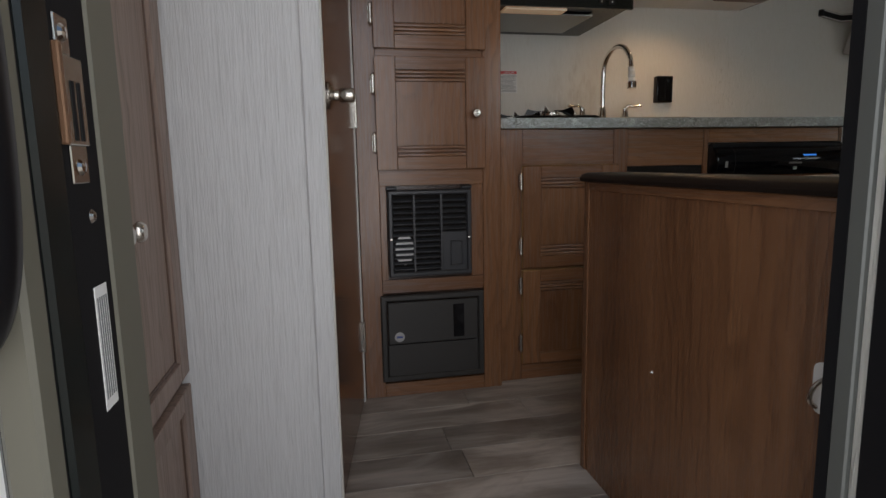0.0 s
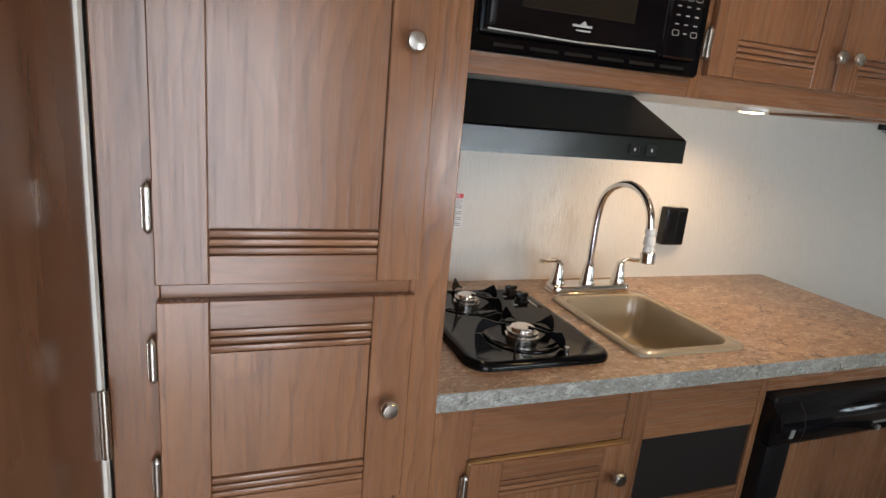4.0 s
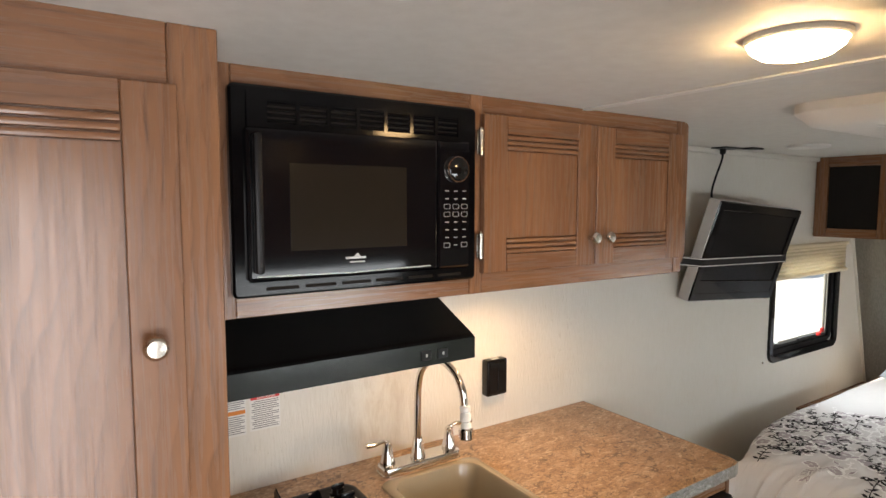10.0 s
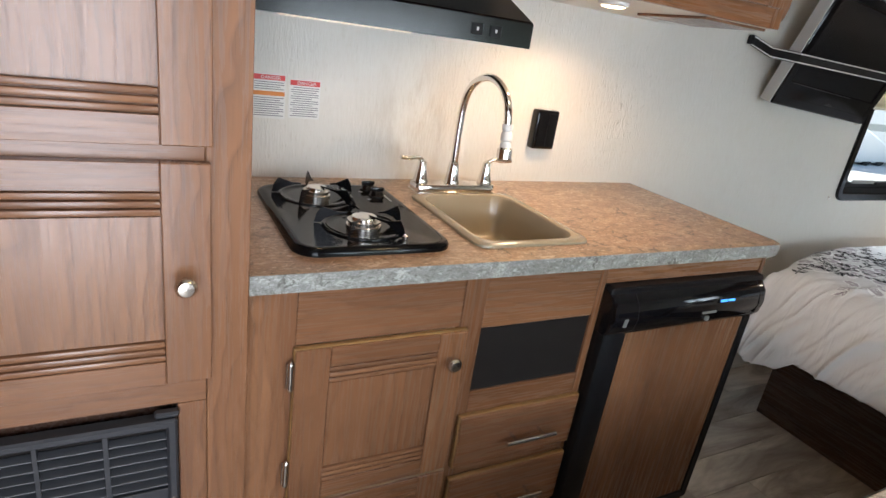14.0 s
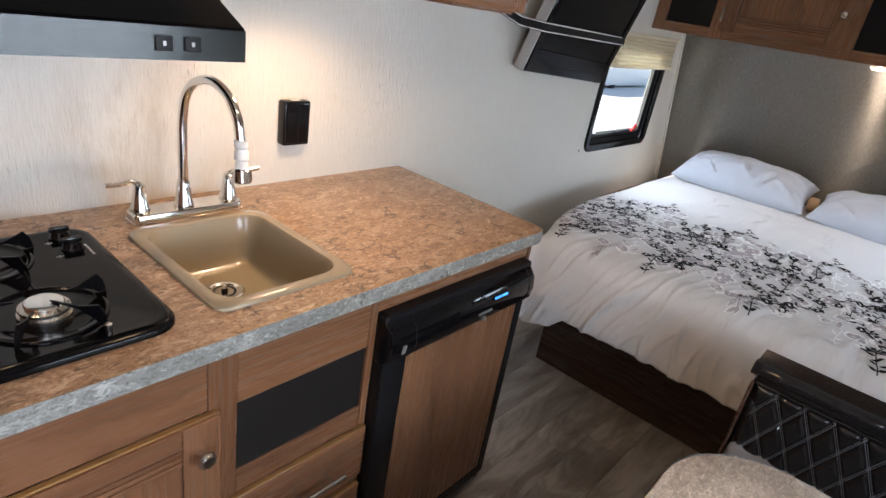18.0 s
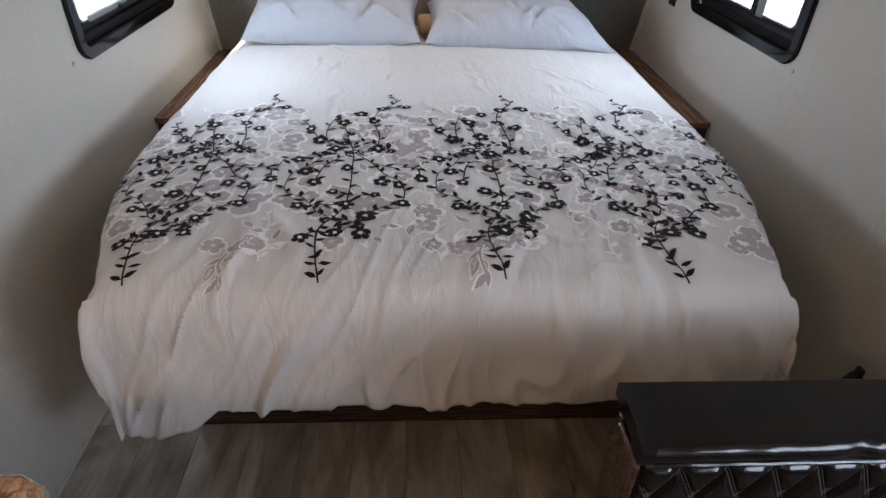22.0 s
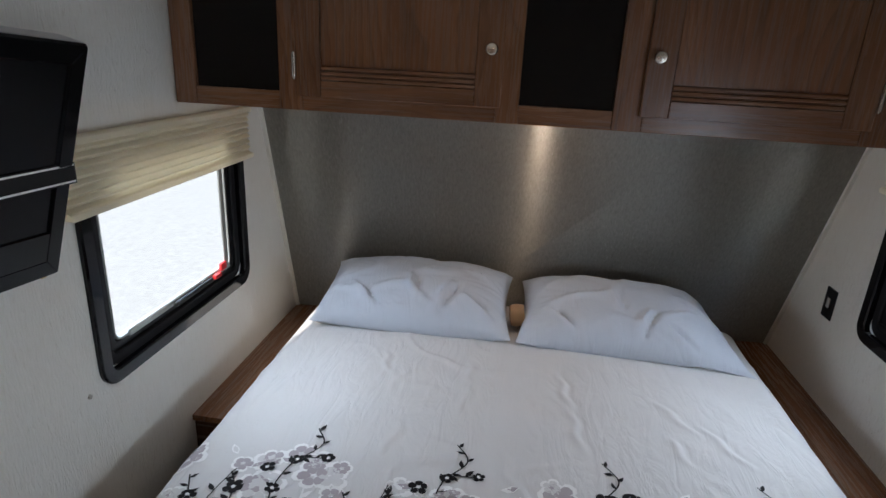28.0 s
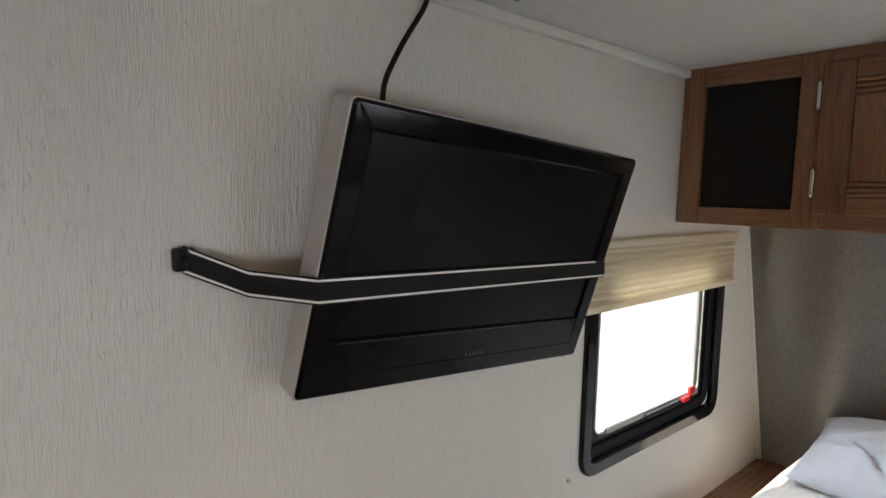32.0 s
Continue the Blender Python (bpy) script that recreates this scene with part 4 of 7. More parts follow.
# ---- cooktop ----
cook = thing("cooktop", (0.91, 2.05, 0.91), "black two-burner gas cooktop set into the worktop", "cooktop")
SX0, SX1, SY0, SY1 = 0.752, 1.066, 1.832, 2.252
def plate_loop(g, z):
    return rrect(SX0 + g, SY0 + g, SX1 - g, SY1 - g, 0.046 - g * 0.8, z)
part("plate", loft([plate_loop(0.0, 0.9105), plate_loop(0.0, 0.917), plate_loop(0.003, 0.922), plate_loop(0.009, 0.925), plate_loop(0.018, 0.9245), plate_loop(0.026, 0.923)]), M_ENAMEL, cook, "glossy black enamel plate", True)
for bx, by, R in ((0.872, 2.158, 0.0250), (0.914, 1.952, 0.0285)):
    part("burner_well", lathe([(0.083, 0.0), (0.0825, 0.0022), (0.080, 0.0034), (0.077, 0.0034), (0.074, 0.0020), (0.072, 0.0008), (0.060, 0.0006), (0.0, 0.0005)], (bx, by, 0.9228), n=48), M_ENAMEL, cook, "", True)
    part("burner", lathe([(R * 1.24, 0), (R * 1.24, 0.0050), (R * 1.10, 0.0062), (R * 1.10, 0.0100), (R * 1.17, 0.0108), (R * 1.17, 0.0142), (R * 0.98, 0.0156)], (bx, by, 0.9234), n=32), M_NICKEL, cook, "stepped steel gas burner", True)
    part("burner_cap", lathe([(R * 0.90, 0), (R * 0.92, 0.0042), (R * 0.86, 0.0064), (R * 0.72, 0.0072), (R * 0.30, 0.0068), (0.001, 0.0068)], (bx, by, 0.9388), n=32), M_CHROME, cook, "polished steel burner cap", True)
    for k in range(5):
        a = radians(72 * k + 18)
        tip = 0.010 if k == 4 else 0.034
        fin = prism([(tip, 0.0250), (0.054, 0.0250), (0.084, 0.0330), (0.093, 0.020), (0.098, 0.0), (0.086, 0.0), (0.076, 0.009), (0.054, 0.0195), (tip + 0.002, 0.0222)], 1, -0.0013, 0.0013)
        part("grate_arm", moved(fin, Matrix.Translation((bx, by, 0.9245)) @ Matrix.Rotation(a, 4, "Z")), M_WELL, cook, "black cast grate arm")
for kx, ky in ((1.012, 2.207), (1.016, 2.154)):
    part("control_knob", join(lathe([(0.0185, 0), (0.0185, 0.003), (0.0165, 0.005), (0.0150, 0.013), (0.0125, 0.0155), (0.001, 0.0158)], (kx, ky, 0.923), n=24), box(kx - 0.0165, ky - 0.0045, 0.936, kx + 0.0165, ky + 0.0045, 0.946, 0.003, 2)), M_BLACK, cook, "black gas control knob", True)
part("igniter_cap", lathe([(0.0055, 0), (0.0055, 0.010), (0.003, 0.012), (0.002, 0.009)], (0.968, 1.866, 0.923), n=12), M_NICKEL, cook, "", True)
part("igniter_cap", rod((0.948, 2.222, 0.923), (0.948, 2.222, 0.931), 0.0045, 10), M_NICKEL, cook)
for k in range(4):
    part("marking", box(1.036, 2.115 + k * 0.013, 0.9232, 1.040, 2.124 + k * 0.013, 0.9238), M_SILVER, cook)
for ky in (2.190, 2.130):
    part("marking", box(0.983, ky, 0.9232, 0.995, ky + 0.0015, 0.9238), M_SILVER, cook)
    part("marking", box(0.988, ky - 0.004, 0.9232, 0.9895, ky + 0.005, 0.9238), M_SILVER, cook)

# ---- sink and tap ----
sink = thing("sink", (1.28, 2.02, 0.91), "beige acrylic sink with a rounded bowl set into the worktop", "sink")
def sk(g, z, r):
    return rrect(1.122 + g, 1.838 + g, 1.421 - g, 2.208 - g, r, z, 7)
part("bowl", loft([sk(0, 0.9102, 0.030), sk(0.001, 0.915, 0.030), sk(0.005, 0.918, 0.028), sk(0.018, 0.9185, 0.048), sk(0.0225, 0.917, 0.047), sk(0.026, 0.911, 0.045), sk(0.033, 0.845, 0.040), sk(0.036, 0.822, 0.038), sk(0.041, 0.811, 0.036), sk(0.050, 0.805, 0.032), sk(0.066, 0.8025, 0.028), sk(0.12, 0.8015, 0.02)], False, True), M_SINK, sink, "", True)
part("drain", lathe([(0.041, 0.0), (0.041, 0.0025), (0.038, 0.0038), (0.030, 0.0022), (0.026, -0.002), (0.001, -0.002)], (1.262, 2.069, 0.8035), n=32), M_CHROME, sink, "chrome strainer ring", True)
part("strainer", lathe([(0.024, 0), (0.024, 0.002), (0.018, 0.0012), (0.007, 0.0012), (0.007, 0.006), (0.001, 0.007)], (1.262, 2.069, 0.8022), n=24), M_BLACKM, sink, "dark strainer basket", True)
part("strainer_knob", lathe([(0.004, 0), (0.0065, 0.004), (0.004, 0.008), (0.001, 0.009)], (1.262, 2.069, 0.808), n=14), M_CHROME, sink, "", True)

tap = thing("kitchen_tap", (1.28, 2.26, 0.91), "chrome gooseneck kitchen tap with two lever handles", "tap")
part("base_plate", loft([rrect(1.152, 2.224, 1.398, 2.286, 0.016, 0.9105), rrect(1.152, 2.224, 1.398, 2.286, 0.016, 0.9125), rrect(1.154, 2.226, 1.396, 2.284, 0.015, 0.9135), rrect(1.154, 2.226, 1.396, 2.284, 0.015, 0.9285), rrect(1.156, 2.228, 1.394, 2.282, 0.014, 0.9315), rrect(1.162, 2.234, 1.388, 2.276, 0.010, 0.932)]), M_CHROME, tap, "", True)
part("neck_base", lathe([(0.021, 0), (0.021, 0.006), (0.018, 0.012), (0.015, 0.045), (0.0125, 0.056), (0.0105, 0.060)], (1.267, 2.252, 0.931), n=20), M_CHROME, tap, "", True)
arc = [(1.267, 2.252, 0.985), (1.267, 2.252, 1.06), (1.268, 2.250, 1.13), (1.270, 2.236, 1.178), (1.275, 2.202, 1.209), (1.281, 2.152, 1.221), (1.287, 2.106, 1.203), (1.291, 2.078, 1.166), (1.293, 2.070, 1.125)]
part("gooseneck", tube(smooth_line(arc, 6), 0.0098, 14), M_CHROME, tap, "polished chrome gooseneck", True)
part("sprayer", lathe([(0.013, 0), (0.0135, -0.012), (0.010, -0.016), (0.0135, -0.021), (0.0145, -0.036), (0.010, -0.041), (0.013, -0.046), (0.014, -0.056)], (1.293, 2.068, 1.127), (0.0, 0.1, 1), 18), M_WHITEP, tap, "white plastic spray head", True)
part("sprayer_ring", lathe([(0.014, 0), (0.0185, -0.004), (0.0185, -0.026), (0.016, -0.029), (0.001, -0.029)], (1.293, 2.063, 1.073), (0, 0.1, 1), 20), M_CHROME, tap, "", True)
for hx, s in ((1.180, -1), (1.378, 1)):
    part("handle_base", lathe([(0.021, 0), (0.021, 0.005), (0.018, 0.012), (0.012, 0.045), (0.0115, 0.055), (0.006, 0.061), (0.001, 0.062)], (hx, 2.264, 0.931), n=18), M_CHROME, tap, "", True)
    part("lever", tube(smooth_line([(hx, 2.264, 0.988), (hx + s * 0.018, 2.260, 0.997), (hx + s * 0.042, 2.256, 0.995), (hx + s * 0.070, 2.252, 0.998)], 5), 0.006, 10), M_CHROME, tap, "", True)

# ---- wall items over the worktop ----
outlet = thing("power_outlet", (1.604, NORTH, 1.02), "black power outlet box on the cream wall", "outlet")
part("box", moved(box(-0.037, -0.032, -0.062, 0.043, 0.0, 0.054, 0.006, 3), Matrix.Translation((1.604, NORTH, 1.081))), M_BLACK, outlet, "", True)
part("flap", box(1.574, NORTH - 0.0345, 1.026, 1.640, NORTH - 0.0315, 1.126, 0.0014), M_BLACK, outlet, "hinged weather flap")
part("flap_ridge", box(1.6055, NORTH - 0.036, 1.030, 1.6085, NORTH - 0.0345, 1.122, 0.0006), M_BLACKM, outlet)
part("top_tab", box(1.592, NORTH - 0.024, 1.1352, 1.618, NORTH - 0.010, 1.1368), M_WHITEP, outlet)


def words(parent, text, place, facing, size, material, align="CENTER"):
    c = bpy.data.curves.new("lettering", "FONT")
    c.body, c.size, c.align_x, c.extrude, c.resolution_u = text, size, align, 0.0003, 3
    ob = new("lettering", c)
    ob.matrix_world = face_pose(place, facing)
    dg = bpy.context.evaluated_depsgraph_get()
    me = bpy.data.meshes.new_from_object(ob.evaluated_get(dg))
    m = ob.matrix_world.copy()
    bpy.data.objects.remove(ob)
    bm = bmesh.new()
    bm.from_mesh(me)
    bpy.data.meshes.remove(me)
    return part("lettering", moved(bm, face_pose(place, facing)), material, parent)


for k, (a, b) in enumerate(((0.761, 0.838), (0.847, 0.923))):
    st = thing("warning_label", (a, NORTH, 1.06), ("white gas warning label with red and orange bars" if k == 0 else "white gas warning label with a red bar") + " on the wall", "label", "warning labels")
    z1, z0 = (1.160, 1.056) if k == 0 else (1.153, 1.060)
    part("sheet", box(a, NORTH - 0.0012, z0, b, NORTH, z1), M_PAPER, st)
    part("bar", box(a + 0.002, NORTH - 0.0018, z1 - 0.014, b - 0.002, NORTH - 0.0012, z1 - 0.002), M_RED, st, "red warning bar")
    words(st, "DANGER", ((a + b) / 2 + 0.003, NORTH - 0.0022, z1 - 0.012), "south", 0.0115, M_PAPER)
    if k == 0:
        part("bar", box(a + 0.002, NORTH - 0.0018, z1 - 0.050, b - 0.002, NORTH - 0.0012, z1 - 0.040), M_ORANGE, st, "orange warning bar")
    for j in range(16):
        z = z1 - 0.020 - j * 0.0052
        if z < z0 + 0.004 or (k == 0 and z1 - 0.052 < z < z1 - 0.036):
            continue
        part("text_line", box(a + 0.004 + (0.006 if k and j % 3 == 0 else 0), NORTH - 0.0016, z, b - 0.004 - 0.02 * random.random() * (j % 3 == 2), NORTH - 0.0012, z + 0.0019), M_INK, st)

# ---- overhead cabinet, microwave, hood ----
UY, UZ, UX1 = 1.942, 1.430, 1.990
over = thing("overhead_cabinet", (1.33, 2.15, UZ), "brown wood-grain overhead cabinet with two doors and rounded end", "cabinet")
part("floor_panel", box(0.667, UY + 0.02, UZ, UX1 - 0.01, NORTH, UZ + 0.012), M_TRIM, over, "pale underside panel")
part("end_panel", prism([(NORTH, UZ + 0.001), (NORTH, CEIL - 0.001), (UY + 0.01, CEIL - 0.001), (UY + 0.004, CEIL - 0.01), (UY + 0.004, UZ + 0.055), (UY + 0.012, UZ + 0.025), (UY + 0.035, UZ + 0.006), (UY + 0.06, UZ + 0.001)], 0, UX1 - 0.024, UX1), M_WOOD_V, over, "rounded wood-grain end panel", True)
for a, b in ((0.667, 0.722), (1.212, 1.246), (1.934, UX1 - 0.022)):
    part("stile", box(a, UY, UZ, b, UY + 0.02, CEIL, 0.0015), M_WOOD_V, over)
for a, b, z0, z1 in ((0.7225, 1.2115, UZ, 1.468), (0.7225, 1.2115, 1.822, CEIL), (1.2465, 1.9315, UZ, 1.484), (1.2465, 1.9315, 1.812, CEIL)):
    part("rail", box(a, UY + 0.001, z0, b, UY + 0.02, z1, 0.0012), M_WOOD_X, over)
part("back_lining", box(1.2465, UY + 0.0205, UZ + 0.013, 1.9315, UY + 0.026, CEIL), M_DARKWOOD, over)
part("under_panel", box(1.735, UY + 0.03, UZ - 0.007, UX1 - 0.03, UY + 0.26, UZ - 0.0005, 0.001), M_WOOD_X, over, "thin brown panel under the floor")
d1 = panel_door(over, "south", (1.239, UY, 1.475), 0.349, 0.343, (0.327, 0.068), (0.06, 0.283))
panel_door(over, "south", (1.592, UY, 1.475), 0.347, 0.343, (0.026, 0.068))

mw = thing("microwave", (0.97, 2.1, 1.478), "black built-in microwave with a vented trim frame", "microwave")
MY = UY - 0.022
part("trim_frame", frame_bm(0.720, 1.478, 1.222, 1.836, 0.030, UY + 0.004, MY + 0.004, 0.010), M_ENAMEL, mw, "black vented trim frame")
part("body", box(0.745, MY + 0.010, 1.50, 1.197, NORTH - 0.06, 1.81), M_BLACKM, mw)
part("door", box(0.742, MY - 0.008, 1.507, 1.118, MY + 0.010, 1.765, 0.006, 2), M_BLACK, mw, "glossy black microwave door")
part("window", box(0.815, MY - 0.0095, 1.556, 1.045, MY - 0.0082, 1.708, 0.0005), M_OVENGLASS, mw, "dark glass window")
part("handle", moved(box(0.752, MY - 0.024, 1.520, 0.766, MY - 0.006, 1.755, 0.005, 2), Matrix.Identity(4)), M_BLACKM, mw, "", True)
part("control_panel", box(1.121, MY - 0.006, 1.507, 1.200, MY + 0.010, 1.765, 0.004), M_BLACK, mw)
part("chrome_strip", prism([(0.757, 1.516), (0.93, 1.513), (1.10, 1.516), (1.10, 1.5135), (0.93, 1.5105), (0.757, 1.5135)], 1, MY - 0.0092, MY - 0.0075), M_ALU, mw)
part("dial", lathe([(0.0235, 0), (0.0235, 0.010), (0.020, 0.0125), (0.001, 0.0125)], (1.164, MY - 0.006, 1.708), (0, -1, 0), 28), M_BLACKG, mw, "", True)
part("dial_ring", lathe([(0.0235, 0), (0.0275, 0), (0.0275, 0.006), (0.0260, 0.009), (0.0240, 0.009), (0.0235, 0.006), (0.0235, 0)], (1.164, MY - 0.0062, 1.708), (0, -1, 0), 32), M_CHROME, mw, "chrome dial ring", True)
for r in range(8):
    for c in range(3):
        u, v = 1.1410 + c * 0.0215, 1.664 - r * 0.0158
        if 1 < r < 4 or (r == 7 and c != 1):
            part("button", frame_bm(u - 0.0078, v - 0.0052, u + 0.0078, v + 0.0052, 0.0010, MY - 0.0058, MY - 0.0068, 0.003), M_SILVER, mw)
        else:
            part("button_mark", box(u - 0.0042, MY - 0.0066, v - 0.0010, u + 0.0042, MY - 0.0058, v + 0.0010), M_SILVER, mw)
part("brand_mark", join(box(0.917, MY - 0.0092, 1.537, 0.957, MY - 0.0078, 1.541), box(0.925, MY - 0.0092, 1.530, 0.955, MY - 0.0078, 1.5325), prism([(0.933, 1.5415), (0.941, 1.548), (0.946, 1.5415)], 1, MY - 0.0092, MY - 0.0078)), M_SILVER, mw)
part("vent_strip", box(0.750, MY + 0.0072, 1.768, 1.195, MY + 0.012, 1.822), M_MESH, mw)
part("vent_border", join(box(0.748, MY + 0.002, 1.764, 1.197, MY + 0.007, 1.7745), box(0.748, MY + 0.002, 1.8125, 1.197, MY + 0.007, 1.824), box(0.748, MY + 0.002, 1.7745, 0.782, MY + 0.007, 1.8125), box(1.174, MY + 0.002, 1.7745, 1.197, MY + 0.007, 1.8125), *[box(0.832 + c * 0.057, MY + 0.002, 1.7745, 0.839 + c * 0.057, MY + 0.007, 1.8125) for c in range(6)]), M_ENAMEL, mw, "black vent surround")
for c in range(7):
    for r in range(4):
        a = 0.782 + c * 0.057
        part("louvre", moved(box(a, -0.003, -0.0022, a + 0.050, 0.003, 0.0022, 0.0008), Matrix.Translation((0, MY + 0.0048, 1.7785 + r * 0.0093)) @ Matrix.Rotation(radians(30), 4, "X")), M_ENAMEL, mw)
for c in range(6):
    part("lower_slot", box(0.775 + c * 0.07, MY + 0.0022, 1.489, 0.832 + c * 0.07, MY + 0.0042, 1.4945), M_MESH, mw)

# the oven hangs a little lower than its drawn place
for ob in mw.children:
    ob.location = (-0.006, 0, -0.0115)
hood = thing("range_hood", (0.94, 2.13, 1.305), "black steel range hood under the overhead cabinet", "range hood")
part("shell", prism([(NORTH, 1.302), (NORTH, UZ - 0.001), (2.10, UZ - 0.001), (1.915, 1.348), (1.910, 1.344), (1.910, 1.299), (1.922, 1.299), (1.922, 1.310)], 0, 0.668, 1.204), M_HOOD, hood, "glossy black sloping shell")
part("fascia", box(0.668, 1.9085, 1.299, 1.204, 1.9095, 1.344), M_FASCIA, hood, "dark fascia band")
part("filter", box(0.72, 2.015, 1.2975, 1.10, 2.30, 1.3035, 0.001), M_ALU, hood, "grey mesh grease filter")
part("lens", box(0.74, 1.945, 1.296, 0.97, 2.010, 1.306, 0.003), M_HOODLENS, hood, "lit amber lamp lens")
for sx in (1.081, 1.121):
    sw = part("switch", box(sx - 0.012, 1.9055, 1.3115, sx + 0.012, 1.9083, 1.3315, 0.001), M_BLACKM, hood)
    part("switch_mark", box(sx - 0.002, 1.9046, 1.3185, sx + 0.002, 1.9053, 1.3245), M_SILVER, sw)

puck = thing("puck_light", (1.53, 2.07, UZ), "lit round puck light under the overhead cabinet", "puck light", "puck lights")
part("ring", lathe([(0.036, 0.0), (0.036, -0.008), (0.030, -0.011), (0.027, -0.008), (0.027, 0.0)], (1.53, 2.07, UZ), n=24), M_WHITEP, puck, "", True)
part("lens", lathe([(0.031, -0.007), (0.026, -0.012), (0.014, -0.0138), (0.001, -0.014)], (1.53, 2.07, UZ), n=24), M_PUCK, puck, "", True)
puck2 = copy_thing(puck, pose(3.97, 1.40, 1.455))
tagged(puck2, "lit round puck light under the bed cabinet")

# ---- bed ----
bed = thing("bed", (3.5, 1.385, 0), "double bed on a dark wooden platform base", "bed")
part("platform", box(2.800, 0.74, 0.0, 4.42, 2.075, 0.40, 0.003), M_DARKWOOD, bed, "dark brown platform base")
part("mattress", box(2.64, 0.80, 0.402, 4.40, 2.02, 0.645, 0.05, 3), M_MATTRESS, bed, "", True)

EX, YC, HALF, RAD = 2.600, 1.415, 0.592, 0.070
# short pinched creases of the cover: along, across, turn, half length, height
CREASES = [(1.22, 0.40, 0.25, 0.07, 0.006), (1.12, 0.34, -0.3, 0.06, 0.005), (1.20, 0.14, 0.0, 0.06, 0.006), (1.05, 0.14, -0.15, 0.09, 0.005), (1.16, -0.13, 0.12, 0.11, 0.009), (0.98, -0.15, 0.1, 0.10, 0.007),
           (1.10, -0.42, 0.6, 0.10, 0.006), (0.95, -0.40, 0.3, 0.06, 0.007), (1.00, -0.52, 0.5, 0.10, 0.007), (0.85, 0.30, -0.2, 0.09, 0.005), (0.80, 0.02, 0.2, 0.08, 0.005), (0.62, -0.34, 0.3, 0.10, 0.006), (0.60, 0.22, -0.3, 0.10, 0.006)]


def fold_down(q):
    """Distance past an edge to how far out and down the cloth lies."""
    if q <= 0:
        return 0.0, 0.0
    a = min(q / RAD, math.pi / 2)
    out, down = RAD * math.sin(a), RAD * (1 - math.cos(a))
    return out, down + max(0.0, q - RAD * math.pi / 2)


def duvet_at(s, w):
    """Place of a cloth point: s metres from the foot edge towards the head, w across from the middle to the north."""
    bulge = 0.115 * math.sin(math.pi / 2 * max(0.0, min(1.0, s / 0.5)))
    half = HALF + bulge
    ox, dx = fold_down(-s)
    oy, dy = fold_down(abs(w) - half)
    x = EX + max(s, 0) - ox
    y = YC + math.copysign(min(abs(w), half) + oy, w)
    z = 0.692 + 0.014 * min(1, max(0, s) / 0.6) + 0.010 * math.cos(w * 2.2) - dx - dy * (0.95 if dx < 0.02 else 0.55)
    n1 = noise.noise(Vector((s * 3.2, w * 3.0, 0.3)))
    n2 = noise.noise(Vector((s * 9.0 + w * 3.0, w * 7.0 - s * 2.0, 2.1)))
    z += 0.006 * n1 + 0.0025 * n2
    near = max(0.0, 1 - abs(s + 0.02) / 0.36)
    fan = w * (8.0 + 2.0 * min(max(s, -0.1), 0.3)) + 0.5 * math.sin(w * 4.0 + s * 7.0)
    def fold_line(a, b, c, sharp):
        r = max(0.0, 1 - abs(noise.noise(Vector((a, b, c)))) * sharp)
        return r * r * (3 - 2 * r)
    mask = max(0.0, min(1.0, 0.45 + 2.2 * noise.noise(Vector((w * 4.5, s * 5.0, 9.3)))))
    ridge = fold_line(s * 2.0 + 5.0, fan, 7.7, 4.5) * mask
    fine = fold_line(s * 4.0 + 1.0, fan * 2.1 + s * 3.0, 3.1, 4.0) * (1 - 0.6 * mask)
    crease = fold_line(s * 5.5 - w * 4.0, w * 6.0 + s * 4.5, 1.2, 5.0)
    z += (0.014 * ridge + 0.0055 * fine) * near + 0.012 * crease * max(0.0, noise.noise(Vector((w * 2.0, s * 2.0, 5.5))) + 0.25)
    if s > 0.35:
        for cs, cw, ang, ext, high in CREASES:
            du, dv = s - cs, w - cw
            if abs(du) < 0.2 and abs(dv) < 0.2:
                along, across = du * math.cos(ang) + dv * math.sin(ang), dv * math.cos(ang) - du * math.sin(ang) + 0.006 * math.sin(du * 60)
                env = max(0.0, 1 - (along / ext) ** 2)
                z += 0.7 * env * high * (math.exp(-((across - 0.008) / 0.011) ** 2) - 0.5 * math.exp(-((across + 0.010) / 0.009) ** 2))
    if dx > 0:
        k = min(1.0, dx / 0.10)
        wave = math.sin(w * 15 + 1.9 * math.sin(w * 5.0) + 0.8) + 0.6 * noise.noise(Vector((w * 11, s * 2.0, 4.0)))
        x -= k * (0.012 + 0.004 * wave + 0.017 * ridge + 0.012 * fine)
        y += 0.004 * k * math.cos(w * 15 + 1.2)
    if dy > 0:
        k = min(1.0, dy / 0.15)
        y += math.copysign(k * 0.010 * math.sin(s * 17 + 2.0 * math.sin(s * 6)), w)
    return Vector((x, y, z))


def sheet(fn, us, vs, thick=0.0):
    bm = bmesh.new()
    g = [[bm.verts.new(fn(u, v)) for v in vs] for u in us]
    for a, b in zip(g, g[1:]):
        for i in range(len(vs) - 1):
            bm.faces.new((a[i], a[i + 1], b[i + 1], b[i]))
    return bm


def span(a, b, n):
    return [a + (b - a) * i / (n - 1) for i in range(n)]


